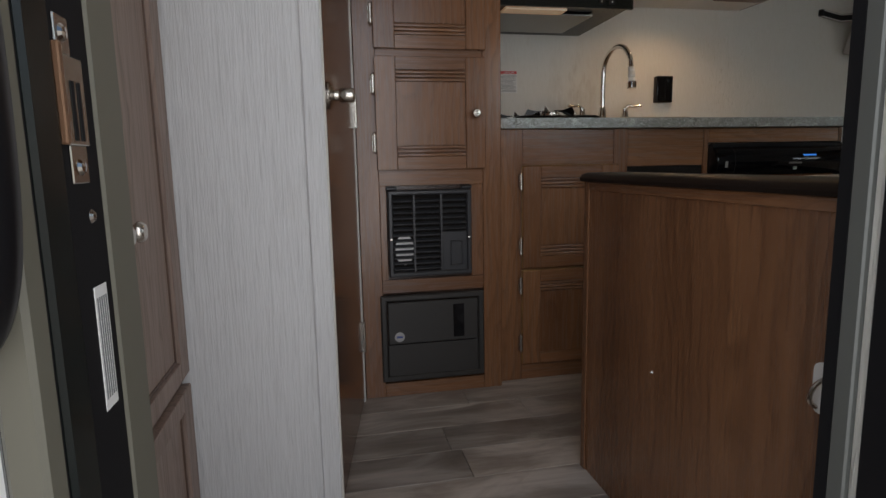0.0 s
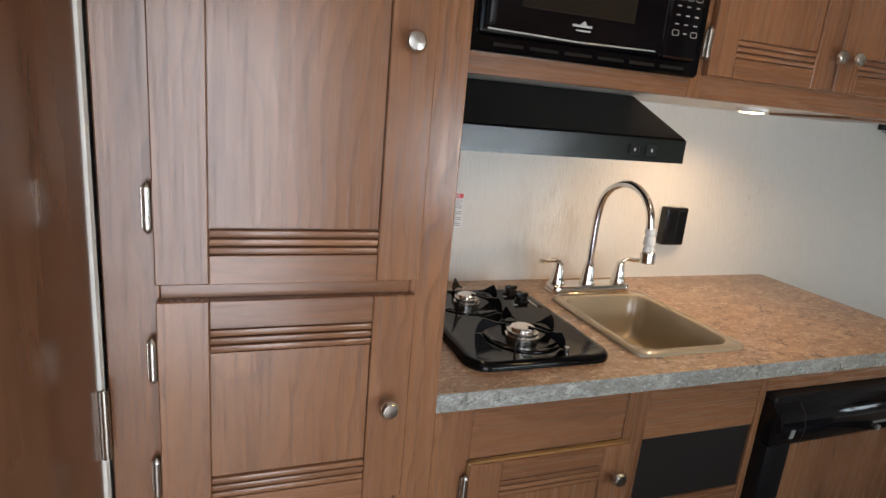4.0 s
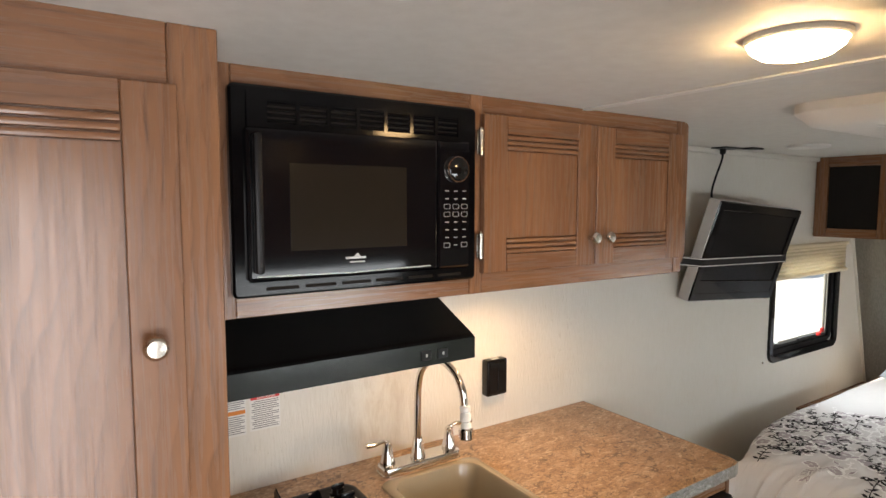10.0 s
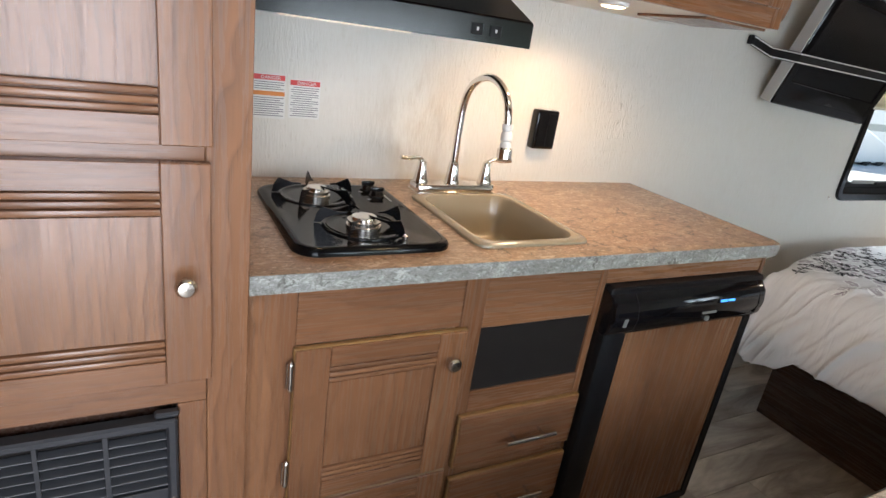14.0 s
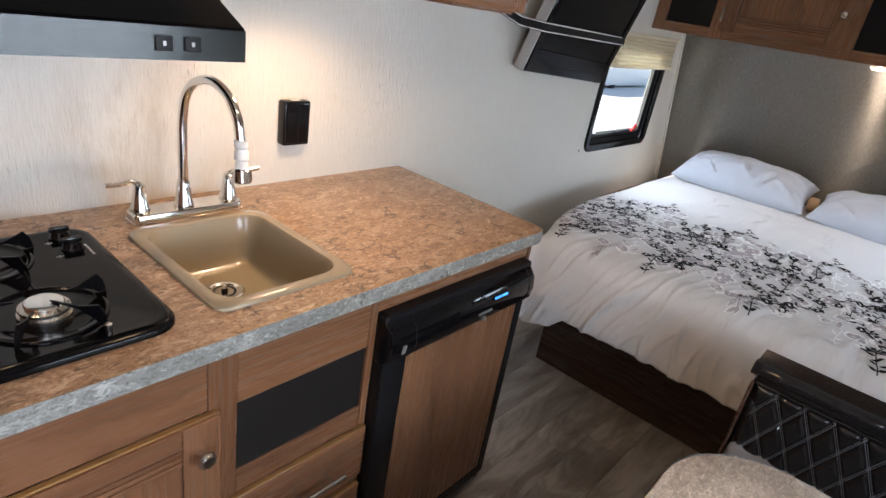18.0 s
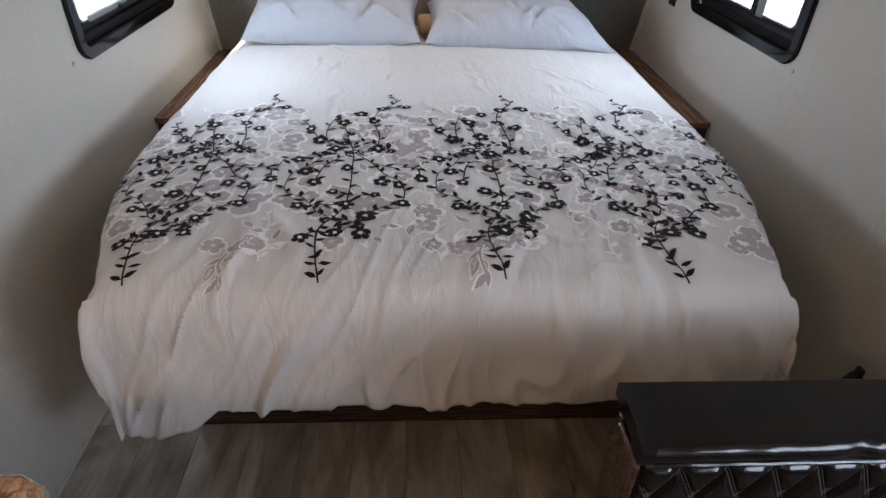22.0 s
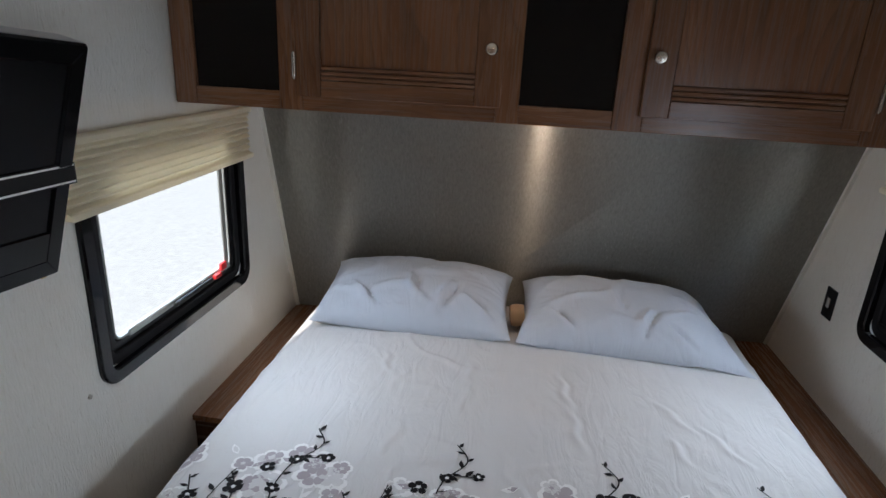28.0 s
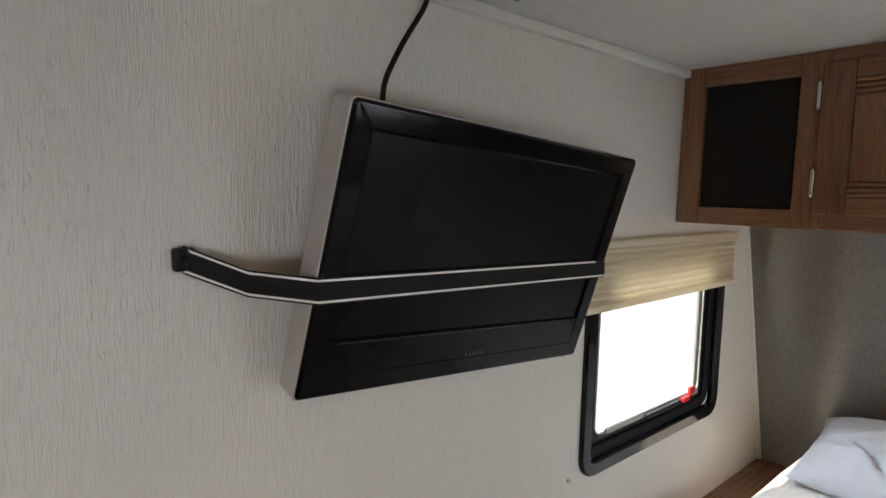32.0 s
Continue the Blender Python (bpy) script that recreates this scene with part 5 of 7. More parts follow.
def hem(u, v):
    """The cloth's edge runs a little unevenly."""
    if u < 0:
        u = u * (1 + 0.012 * math.sin(v * 4 + 0.9) + 0.004 * math.sin(v * 23) + 0.003 * math.sin(v * 41 + 1) + 0.15 * max(0.0, min(1.0, (v - 0.46) / 0.05)) + 0.10 * math.exp(-((v - 0.64) / 0.08) ** 2))
        if abs(v) > 0.62:
            v = math.copysign(0.62 + (abs(v) - 0.62) * max(0.28, 1 + u * 2.6), v)
    if abs(v) > 0.70:
        v = math.copysign(0.70 + (abs(v) - 0.70) * (1 + 0.07 * math.sin(u * 11)), v)
    return duvet_at(u, v)


duvet = thing("duvet", (3.4, 1.385, 0.69), "white cotton duvet with black and mauve flower sprigs", "duvet")
cover = part("cover", sheet(hem, span(-0.335, 1.70, 260), span(-0.90, 0.90, 380)), M_DUVET, duvet, "rumpled white cotton cover", True)
thicken = cover.modifiers.new("thickness", "SOLIDIFY")
thicken.thickness = 0.004
thicken.offset = -1 if sum(f.normal.z for f in cover.data.polygons) > 0 else 1

PRINT, PRINT_GREY, PRINT_PALE, PRINT_FILL = bmesh.new(), bmesh.new(), bmesh.new(), bmesh.new()


def lay(bm, poly, lift):
    """Lay a small flat shape, drawn in cloth metres, on the duvet."""
    vs = []
    for s, w in poly:
        p = duvet_at(s, w)
        n = (duvet_at(s + 0.004, w) - p).cross(duvet_at(s, w + 0.004) - p).normalized()
        n = -n if n.z < -0.05 or (abs(n.z) <= 0.05 and n.x > 0) else n
        vs.append(bm.verts.new(p + n * lift))
    mid = bm.verts.new(sum((v.co for v in vs), Vector()) / len(vs))
    for i in range(len(vs)):
        bm.faces.new((vs[i], vs[(i + 1) % len(vs)], mid))


def petal(s, w, a, r0, r1, wide):
    ca, sa = math.cos(a), math.sin(a)
    out = []
    for k, (t, q) in enumerate(((0, 0.3), (0.35, 0.9), (0.75, 1.0), (1, 0.45), (1, -0.45), (0.75, -1.0), (0.35, -0.9), (0, -0.3))):
        d = r0 + (r1 - r0) * t
        out.append((s + ca * d - sa * q * wide, w + sa * d + ca * q * wide))
    return out


def blossom(bm, s, w, r, rng, lift, n=5):
    turn = rng.uniform(0, 6.28)
    for k in range(n):
        lay(bm, petal(s, w, turn + 2 * math.pi * k / n, r * 0.22, r * rng.uniform(0.84, 1.14), r * 0.42), lift)


def leaf(bm, s, w, a, size, lift):
    ca, sa = math.cos(a), math.sin(a)
    pts = [(0, 0), (0.35, 0.22), (0.65, 0.20), (1, 0), (0.65, -0.14), (0.35, -0.18)]
    lay(bm, [(s + size * (p * ca - q * sa), w + size * (p * sa + q * ca)) for p, q in pts], lift)


def vine(bm, pts, width, lift, rng, leaves=True):
    line = smooth_line([(p[0], p[1], 0) for p in pts], 5)
    for i, (a, b) in enumerate(zip(line, line[1:])):
        d = (b - a)
        if d.length < 1e-6:
            continue
        n = Vector((-d.y, d.x, 0)).normalized() * width / 2
        lay(bm, [(a + n)[:2], (b + n)[:2], (b - n)[:2], (a - n)[:2]], lift)
        if leaves and i % 2 == 1:
            side = 1 if (i // 2) % 2 else -1
            leaf(bm, a.x, a.y, math.atan2(d.y, d.x) + side * rng.uniform(0.6, 1.1), rng.uniform(0.020, 0.031), lift)


BLOOMS = [(0.117, -0.048), (0.145, 0.015), (0.139, 0.067), (0.2, 0.072), (0.256, 0.148), (0.251, 0.027), (0.311, -0.007), (0.352, 0.098), (0.337, 0.139), (0.368, 0.191), (0.351, -0.055), (0.401, -0.081), (0.247, -0.074), (0.423, 0.015), (0.502, 0.027), (0.519, -0.023),
          (0.515, 0.083), (0.67, -0.017), (0.597, 0.011), (0.64, 0.106), (0.682, 0.065), (0.775, 0.083), (0.789, 0.152), (0.739, 0.026), (0.63, -0.099), (0.57, -0.069), (0.465, -0.106)]
VINES = [[(0, 0), (0.069, -0.014), (0.123, -0.02), (0.169, -0.01), (0.219, 0.017), (0.258, 0.027), (0.344, 0.029), (0.423, 0.026), (0.501, 0.023), (0.597, -0.002), (0.67, -0.017), (0.714, -0.044)],
         [(0.117, -0.048), (0.14, -0.019), (0.145, 0.015), (0.169, 0.055), (0.2, 0.072), (0.238, 0.104), (0.265, 0.148), (0.345, 0.146), (0.391, 0.104), (0.449, 0.07), (0.492, 0.028)],
         [(0.247, -0.074), (0.245, -0.02), (0.251, 0.027)], [(0.351, -0.055), (0.423, -0.042), (0.46, -0.016), (0.492, 0.02)]]
VINES2 = [[(0.465, -0.106), (0.501, -0.06), (0.514, -0.022), (0.501, 0.019)], [(0.57, -0.069), (0.63, -0.099), (0.69, -0.129)],
          [(0.502, 0.027), (0.511, 0.075), (0.588, 0.083), (0.682, 0.065), (0.775, 0.083), (0.789, 0.152)], [(0.775, 0.083), (0.839, 0.123), (0.896, 0.092)], [(0.449, 0.07), (0.424, 0.126), (0.424, 0.176), (0.368, 0.191)]]
rng = random.Random(4)
for col, y_tip in enumerate((2.344, 1.999, 1.653, 1.312, 0.965, 0.62)):
    s0, w0 = 2.560 - EX, y_tip - YC
    def on(p):
        return abs(w0 - p[1]) < 0.80
    for ds, dw in BLOOMS:
        if on((ds, dw)):
            heart = s0 + ds + rng.uniform(-0.004, 0.004)
            blossom(PRINT, heart, w0 - dw, rng.choice((0.014, 0.016, 0.018, 0.021)), rng, 0.0020)
            lay(PRINT_PALE, petal(heart, w0 - dw, rng.uniform(0, 6.28), -0.0050, 0.0050, 0.0040), 0.0026)
    for v in VINES + VINES2:
        keep = [(s0 + p[0], w0 - p[1]) for p in v if on(p)]
        if len(keep) > 1:
            vine(PRINT, keep, 0.0034, 0.0018, rng)
    # thinner side shoots between the main stems
    for v in VINES[1:3] + VINES2[::2]:
        keep = [(s0 + p[0] + 0.045, w0 + p[1] * 0.9 - 0.02) for p in v if abs(w0 + p[1]) < 0.78 and 0.10 < p[0] < 0.70]
        if len(keep) > 1:
            vine(PRINT, keep, 0.0026, 0.0018, rng)
            blossom(PRINT, keep[0][0], keep[0][1], 0.013, rng, 0.0020)
    for k in range(3):
        if abs(w0) < 0.78:
            leaf(PRINT, s0 + 0.012 + 0.03 * k, w0 + 0.004, (1.2, -1.3, 1.9)[k], 0.026, 0.0019)
    for k in range(78):
        ds, dw = rng.uniform(0.10, 0.80), rng.uniform(-0.17, 0.19)
        if not on((ds, dw)):
            continue
        big = rng.random() < 0.55
        if big:
            r, state = rng.uniform(0.021, 0.033), rng.getstate()
            blossom(PRINT_PALE, s0 + ds, w0 - dw, r * 1.30, rng, 0.0010)
            rng.setstate(state)
            blossom(PRINT_GREY if k % 4 < 3 else PRINT_FILL, s0 + ds, w0 - dw, r * 0.98, rng, 0.0014)
        else:
            a, size = rng.uniform(0, 6.28), rng.uniform(0.03, 0.05)
            leaf(PRINT_PALE, s0 + ds, w0 - dw, a, size * 1.25, 0.0010)
            leaf(PRINT_GREY if k % 4 < 3 else PRINT_FILL, s0 + ds + 0.004 * math.cos(a), w0 - dw + 0.004 * math.sin(a), a, size * 0.9, 0.0014)
    # a drooping pale sprig with flowers above and a leafy tail
    drop, tail = ((0.17, False), (0.165, True), (0.24, False), (-0.04, True), (0.17, False), (0.10, False))[col]
    for ds, dw, r in ((0.102, -0.030, 0.021), (0.090, 0.016, 0.020), (0.096, 0.046, 0.022)):
        if on((0, drop + dw)):
            state = rng.getstate()
            blossom(PRINT_PALE, s0 + ds, w0 - drop - dw, r * 1.26, rng, 0.0011)
            rng.setstate(state)
            blossom(PRINT_GREY, s0 + ds, w0 - drop - dw, r, rng, 0.0015)
    if tail:
        stem = [(s0 + ds, w0 - drop - dw) for ds, dw in ((0.085, 0.004), (0.055, -0.004), (0.03, -0.003), (0.005, 0.004))]
        vine(PRINT_PALE, stem, 0.0100, 0.0011, rng, False)
        vine(PRINT_GREY, stem, 0.0040, 0.0015, rng, False)
        for ds, dw, a, size in ((0.062, -0.004, 2.3, 0.030), (0.056, 0.002, -2.2, 0.026), (0.034, -0.003, -2.7, 0.024), (0.042, -0.012, 2.9, 0.040), (0.006, 0.003, 2.4, 0.032), (0.014, 0.003, -3.0, 0.030)):
            at_s, at_w = s0 + ds, w0 - drop - dw
            leaf(PRINT_PALE, at_s + 0.004, at_w, a, size * 1.30, 0.0011)
            leaf(PRINT_GREY, at_s, at_w, a, size, 0.0015)
    for v in ([(0.05, -0.115), (0.10, -0.125), (0.17, -0.118), (0.22, -0.135)], [(0.3, -0.14), (0.45, -0.15), (0.6, -0.13)], [(0.3, 0.12), (0.5, 0.15), (0.7, 0.13)]):
        keep = [(s0 + p[0], w0 - p[1]) for p in v if on(p)]
        if len(keep) > 1:
            vine(PRINT_PALE, keep, 0.0045, 0.0012, rng)
tagged(part("flower_print", PRINT, M_PRINT, duvet, "black flower sprigs printed on the cover"), kind="stuff")
tagged(part("flower_print", PRINT_PALE, M_PRINT3, duvet, "white outlines of the pale flowers"), kind="stuff")
tagged(part("flower_print", PRINT_FILL, M_DUVET, duvet, "white flowers printed in outline"), kind="stuff")
tagged(part("flower_print", PRINT_GREY, M_PRINT2, duvet, "mauve grey flowers printed on the cover"), kind="stuff")


def pillow(name, centre, wide, deep, thick, tilt, turn, seed, label, tail=0.0):
    """A stuffed case: full in the middle, with pinched corners, pulled creases and a seam along its edge."""
    bm = bmesh.new()
    n, top, low = 64, [], []
    m = Matrix.Translation(centre) @ Matrix.Rotation(radians(turn), 4, "Z") @ Matrix.Rotation(radians(-tilt), 4, "Y")
    for side, rows in ((1, top), (-1, low)):
        for i in range(n + 1):
            row = []
            for j in range(n + 1):
                u, v = 2 * i / n - 1, 2 * j / n - 1
                prof = (max(0.0, 1 - abs(u) ** 2.3) * max(0.0, 1 - abs(v) ** 2.8)) ** 0.52
                pinch = 1 - 0.06 * (1 - abs(u) ** 2) * abs(v) ** 4, 1 - 0.05 * (1 - abs(v) ** 2) * abs(u) ** 4
                x, y = deep / 2 * u * pinch[1], wide / 2 * v * pinch[0]
                q = noise.noise(Vector((u * 1.3 + seed, v * 2.0, seed))) * 0.14
                rim = max(abs(u), abs(v))
                pull = math.atan2(v, u + 0.3) * 5.0
                line = max(0.0, 1 - abs(noise.noise(Vector((pull, rim * 1.0, seed * 3)))) * 4)
                crease = line * line * (3 - 2 * line) * 0.13 * max(0.0, rim - 0.40)
                bend = max(0.0, 1 - abs(noise.noise(Vector((u * 1.3 + v * 1.0, v * 1.8 - u * 1.0, seed * 2)))) * 5)
                fold = bend * bend * (3 - 2 * bend) * 0.10
                for cu, cv, ang, ext, deep_cut in ((-0.62, 0.55, 0.5, 0.30, 0.16), (-0.55, -0.25, -0.3, 0.34, 0.20), (0.1, -0.72, 0.9, 0.30, 0.15), (-0.25, 0.1, 0.15, 0.26, 0.10), (-0.70, -0.62, 0.7, 0.26, 0.18)):
                    du, dv = u - cu + 0.07 * math.sin(seed + 5 * cv), v - cv + 0.12 * math.sin(2 * seed + 3 * cu)
                    along, across = du * math.cos(ang) + dv * math.sin(ang), -du * math.sin(ang) + dv * math.cos(ang)
                    env = max(0.0, 1 - (along / ext) ** 2)
                    fold += env * deep_cut * (math.exp(-((across - 0.05) / 0.05) ** 2) - 0.9 * math.exp(-((across + 0.03) / 0.035) ** 2))
                z = side * thick / 2 * prof * (1 + q - crease + fold) * (1.25 if side > 0 else 0.85)
                if tail and v < -0.78:
                    y -= tail * ((-v - 0.78) / 0.22) * (0.55 - 0.45 * u)
                    z -= 0.25 * tail * ((-v - 0.78) / 0.22)
                row.append(bm.verts.new(m @ Vector((x, y, z))))
            rows.append(row)
    for rows in (top, low):
        for a, b in zip(rows, rows[1:]):
            for k in range(n):
                bm.faces.new((a[k], a[k + 1], b[k + 1], b[k]))
    bmesh.ops.remove_doubles(bm, verts=bm.verts, dist=1e-4)
    th = thing(name, centre, label, "pillow", "pillows on the bed")
    part("pillowcase", bm, M_PILLOW, th, "", True)
    return th


p1 = pillow("pillow", (4.180, 1.795, 0.770), 0.68, 0.39, 0.185, 11, 1, 1.3, "plump white pillow in a cotton case against the front wall")
pillow("pillow", (4.175, 1.105, 0.762), 0.65, 0.39, 0.175, 10, -2, 4.1, "rumpled white pillow with a loose case end against the front wall", 0.10)
part("inner_end", lathe([(0.001, 0), (0.035, 0.004), (0.040, 0.02), (0.036, 0.05)], (4.12, 1.462, 0.765), (0.1, -1, 0.1), 18), M_TAN, p1, "tan end of the pillow inside its case", True)

for nm, y0, y1 in (("bedside_box", 2.09, NORTH), ("bedside_box", SOUTH, 0.70)):
    b = thing(nm, (4.05, (y0 + y1) / 2, 0), "brown wood-grain box shelf between bed and wall", "bedside shelf", "bedside shelves")
    part("carcass", loft([[(3.640, y, 0.0), (front_x(0.0, y), y, 0.0), (front_x(0.546, y), y, 0.546), (3.640, y, 0.546)] for y in (y0 + 0.001, y1 - 0.001)]), M_DARKWOOD, b)
    part("top", loft([[(3.630, y, 0.547), (front_x(0.547, y), y, 0.547), (front_x(0.565, y), y, 0.565), (3.630, y, 0.565)] for y in (y0, y1)]), M_WOOD_X, b, "wood-grain top board")

# ---- overhead cabinet across the front ----
FX, FZ = 3.700, 1.457
front_cab = thing("front_cabinet", (3.9, 1.39, FZ), "dark wood-grain cabinet across the front wall over the bed", "cabinet")
part("floor_panel", loft([[(FX + 0.02, y, FZ), (front_x(FZ, y), y, FZ), (front_x(FZ + 0.012, y), y, FZ + 0.012), (FX + 0.02, y, FZ + 0.012)] for y in (SOUTH + 0.004, NORTH - 0.004)]), M_WOOD_Y, front_cab)
m_f = face_pose((FX + 0.02, NORTH - 0.003, FZ), "west")
U = lambda y: NORTH - 0.003 - y
HGT = CEIL - FZ
for a, b in ((2.357, 2.300), (2.080, 2.020), (1.545, 1.490), (1.272, 1.205), (0.735, 0.680), (0.468, 0.424)):
    part("stile", moved(box(U(a), 0, 0, U(b), HGT, 0.02, 0.0015), m_f), M_WOOD_V, front_cab)
for a, b in ((2.2995, 2.0805), (2.0195, 1.5455), (1.4895, 1.2725), (1.2045, 0.7355), (0.6795, 0.4685)):
    part("rail", moved(box(U(a), 0, 0, U(b), 0.044, 0.019, 0.0012), m_f), M_WOOD_Y, front_cab)
    part("rail", moved(box(U(a), HGT - 0.050, 0, U(b), HGT, 0.019, 0.0012), m_f), M_WOOD_Y, front_cab)
for a, b in ((2.2995, 2.0805), (1.4895, 1.2725), (0.6795, 0.4685)):
    part("mesh_panel", moved(box(U(a), 0.044, 0.004, U(b), HGT - 0.050, 0.008), m_f), M_MESH, front_cab, "black mesh cloth panel")
part("lining", moved(box(U(2.35), 0.0, -0.006, U(0.43), HGT, -0.002), m_f), M_DARKWOOD, front_cab)
panel_door(front_cab, "west", (FX, 2.030, FZ + 0.036), 0.497, 0.335, (0.470, 0.130), (0.07, 0.265), stile=0.062)
panel_door(front_cab, "west", (FX, 1.215, FZ + 0.036), 0.490, 0.335, (0.022, 0.130), (0.07, 0.265), stile=0.062, hinge_side=1)

# ---- side windows with pleated shades ----
def side_window(name, hole, y_in, y_out, facing, label, slider):
    x0, x1, z0, z1 = hole
    s = 1 if y_out > y_in else -1
    w = thing(name, ((x0 + x1) / 2, y_in, z0), label, "window", kind="structure")
    part("window_frame", frame_bm(x0 - 0.026, z0 - 0.026, x1 + 0.026, z1 + 0.026, 0.036, y_in + s * 0.006, y_in - s * 0.012, 0.055), M_BLACK, w, "black clamp ring frame", True)
    part("inner_frame", frame_bm(x0 + 0.006, z0 + 0.006, x1 - 0.006, z1 - 0.006, 0.030, y_in + s * 0.034, y_in + s * 0.006, 0.046), M_SEAL, w, "", True)
    part("sash_frame", frame_bm(x0 + 0.030, z0 + 0.030, x1 - 0.030, z1 - 0.030, 0.028, y_in + s * 0.036, y_in + s * 0.016, 0.040), M_BLACKM, w, "black sash frame", True)
    part("sash_bead", frame_bm(x0 + 0.055, z0 + 0.055, x1 - 0.055, z1 - 0.055, 0.006, y_in + s * 0.034, y_in + s * 0.014, 0.028), M_ALU, w, "thin silver bead", True)
    mid = y_in + s * 0.020
    glass = part("pane", box(x0 + 0.03, mid, z0 + 0.03, x1 - 0.03, mid + 0.003, z1 - 0.03), M_GLASS, w)
    glass.visible_shadow = False
    if slider:
        xm = 3.612
        part("centre_bar", box(xm - 0.014, mid - s * 0.010, z0 + 0.03, xm + 0.014, mid - s * 0.002, z1 - 0.03, 0.003), M_BLACKM, w, "black sliding sash bar")
        part("sash_rail", box(xm - 0.055, mid - s * 0.006, z0 + 0.03, xm - 0.015, mid - s * 0.001, z1 - 0.03, 0.002), M_ALU, w)
        part("catch", box(xm - 0.012, mid - s * 0.022, z0 + 0.20, xm + 0.012, mid - s * 0.011, z0 + 0.245, 0.003), M_BLACKM, w)
        part("sill_track", box(xm - 0.26, mid - s * 0.012, z0 + 0.028, x1 - 0.03, mid - s * 0.002, z0 + 0.050, 0.003), M_BLACKM, w)
    else:
        part("crank_rail", box(x0 + 0.10, mid - s * 0.012, z0 + 0.052, x1 - 0.07, mid - s * 0.003, z0 + 0.070, 0.003), M_ALU, w, "grey crank rail")
        part("latch", box(x0 + 0.28, mid - s * 0.024, z0 + 0.050, x0 + 0.47, mid - s * 0.012, z0 + 0.064, 0.003), M_BLACKM, w)
        part("release_tab", join(box(x1 - 0.185, mid - s * 0.026, z0 + 0.052, x1 - 0.150, mid - s * 0.013, z0 + 0.066, 0.002), box(x1 - 0.143, mid - s * 0.022, z0 + 0.064, x1 - 0.110, mid - s * 0.013, z0 + 0.088, 0.002)), M_RED, w, "red emergency release tab")
        part("side_rail", box(x1 - 0.095, mid - s * 0.008, z0 + 0.07, x1 - 0.072, mid - s * 0.002, z1 - 0.05, 0.002), M_ALU, w)
    return w


side_window("window_1", WIN_L, NORTH, NORTH + 0.04, "south", "black-framed side window with a red release tab beside the bed", False)
side_window("window_2", WIN_R, SOUTH, SOUTH - 0.04, "north", "black-framed sliding side window beside the bed", True)
side_window("window_3", WIN_D, SOUTH, SOUTH - 0.04, "north", "black-framed window over the dinette", False)


def shade(x0, x1, z0, z1, y, s, droop, label):
    sh = thing("pleated_shade", ((x0 + x1) / 2, y, z1), label, "window shade", "pleated shades")
    n = 8
    prof = []
    for k in range(n * 2 + 1):
        prof.append((0.024 if k % 2 else 0.013, z1 - 0.012 - (z1 - 0.012 - z0 + 0.002) * k / (n * 2)))
    loops = []
    for x, dz in ((x0, droop), (x1, 0.0)):
        front = [(x, y - s * d, z - dz * (z1 - z) / (z1 - z0)) for d, z in prof]
        back = [(x, y - s * (d - 0.004), z - dz * (z1 - z) / (z1 - z0)) for d, z in prof[::-1]]
        loops.append(front + back)
    part("pleats", loft(loops), M_SHADE, sh, "cream folded pleats")
    part("head_rail", box(x0, y - s * 0.002, z1 - 0.012, x1, y - s * 0.034, z1 + 0.004, 0.003), M_SHADE, sh)
    bar = moved(box(x0, -0.012, -0.008, x1, 0.012, 0.008, 0.003), Matrix.Translation((0, y - s * 0.022, z0)))
    for v in bar.verts:
        v.co.z -= droop * (x1 - v.co.x) / (x1 - x0)
    part("bottom_rail", bar, M_SHADE, sh)
    return sh


shade(3.266, 4.046, 1.270, 1.417, NORTH - 0.003, 1, 0.004, "raised cream pleated shade over the side window")
shade(3.262, 4.058, 1.304, 1.427, SOUTH + 0.003, -1, 0.028, "raised cream pleated shade hanging loose at one end")

# ---- television strapped to the wall ----
tv = thing("television", (2.92, 2.27, 1.22), "black flat television strapped tilted to the wall", "television")
tv_m = Matrix.Translation((2.872, 2.240, 1.4155)) @ Matrix.Rotation(radians(3.9), 4, "Y") @ Matrix.Rotation(radians(14.7), 4, "X")
TW, TH = 0.628, 0.414
def tvp(name, bm, material, label="", smooth=False):
    return part(name, moved(bm, tv_m), material, tv, label, smooth)
tvp("bezel", frame_bm(-TW / 2, -TH / 2, TW / 2, TH / 2, 0.036, 0.028, -0.004, 0.008), M_ENAMEL, "glossy black bezel", True)
tvp("lower_bezel", box(-TW / 2 + 0.012, -0.003, -TH / 2 + 0.012, TW / 2 - 0.012, 0.02, -TH / 2 + 0.088, 0.002), M_ENAMEL)
tvp("screen", box(-TW / 2 + 0.034, 0.001, -TH / 2 + 0.086, TW / 2 - 0.034, 0.018, TH / 2 - 0.034), M_SCREEN, "dark switched-off screen")
tvp("side_band", frame_bm(-TW / 2 - 0.002, -TH / 2 - 0.003, TW / 2 + 0.001, TH / 2 + 0.001, 0.012, 0.046, 0.001, 0.008), M_SILVER, "silver edge band")
tvp("back", box(-TW / 2 + 0.004, 0.022, -TH / 2 + 0.004, TW / 2 - 0.004, 0.055, TH / 2 - 0.004, 0.008, 2), M_BLACKM, "black rear housing")
tvp("chin_line", box(-TW / 2 + 0.05, -0.0042, -TH / 2 + 0.083, TW / 2 - 0.2, -0.003, -TH / 2 + 0.0845), M_CHAR)
for k in range(5):
    tvp("brand_mark", box(-0.012 + k * 0.0095, -0.0042, -TH / 2 + 0.036, -0.006 + k * 0.0095, -0.003, -TH / 2 + 0.044), M_CHAR)
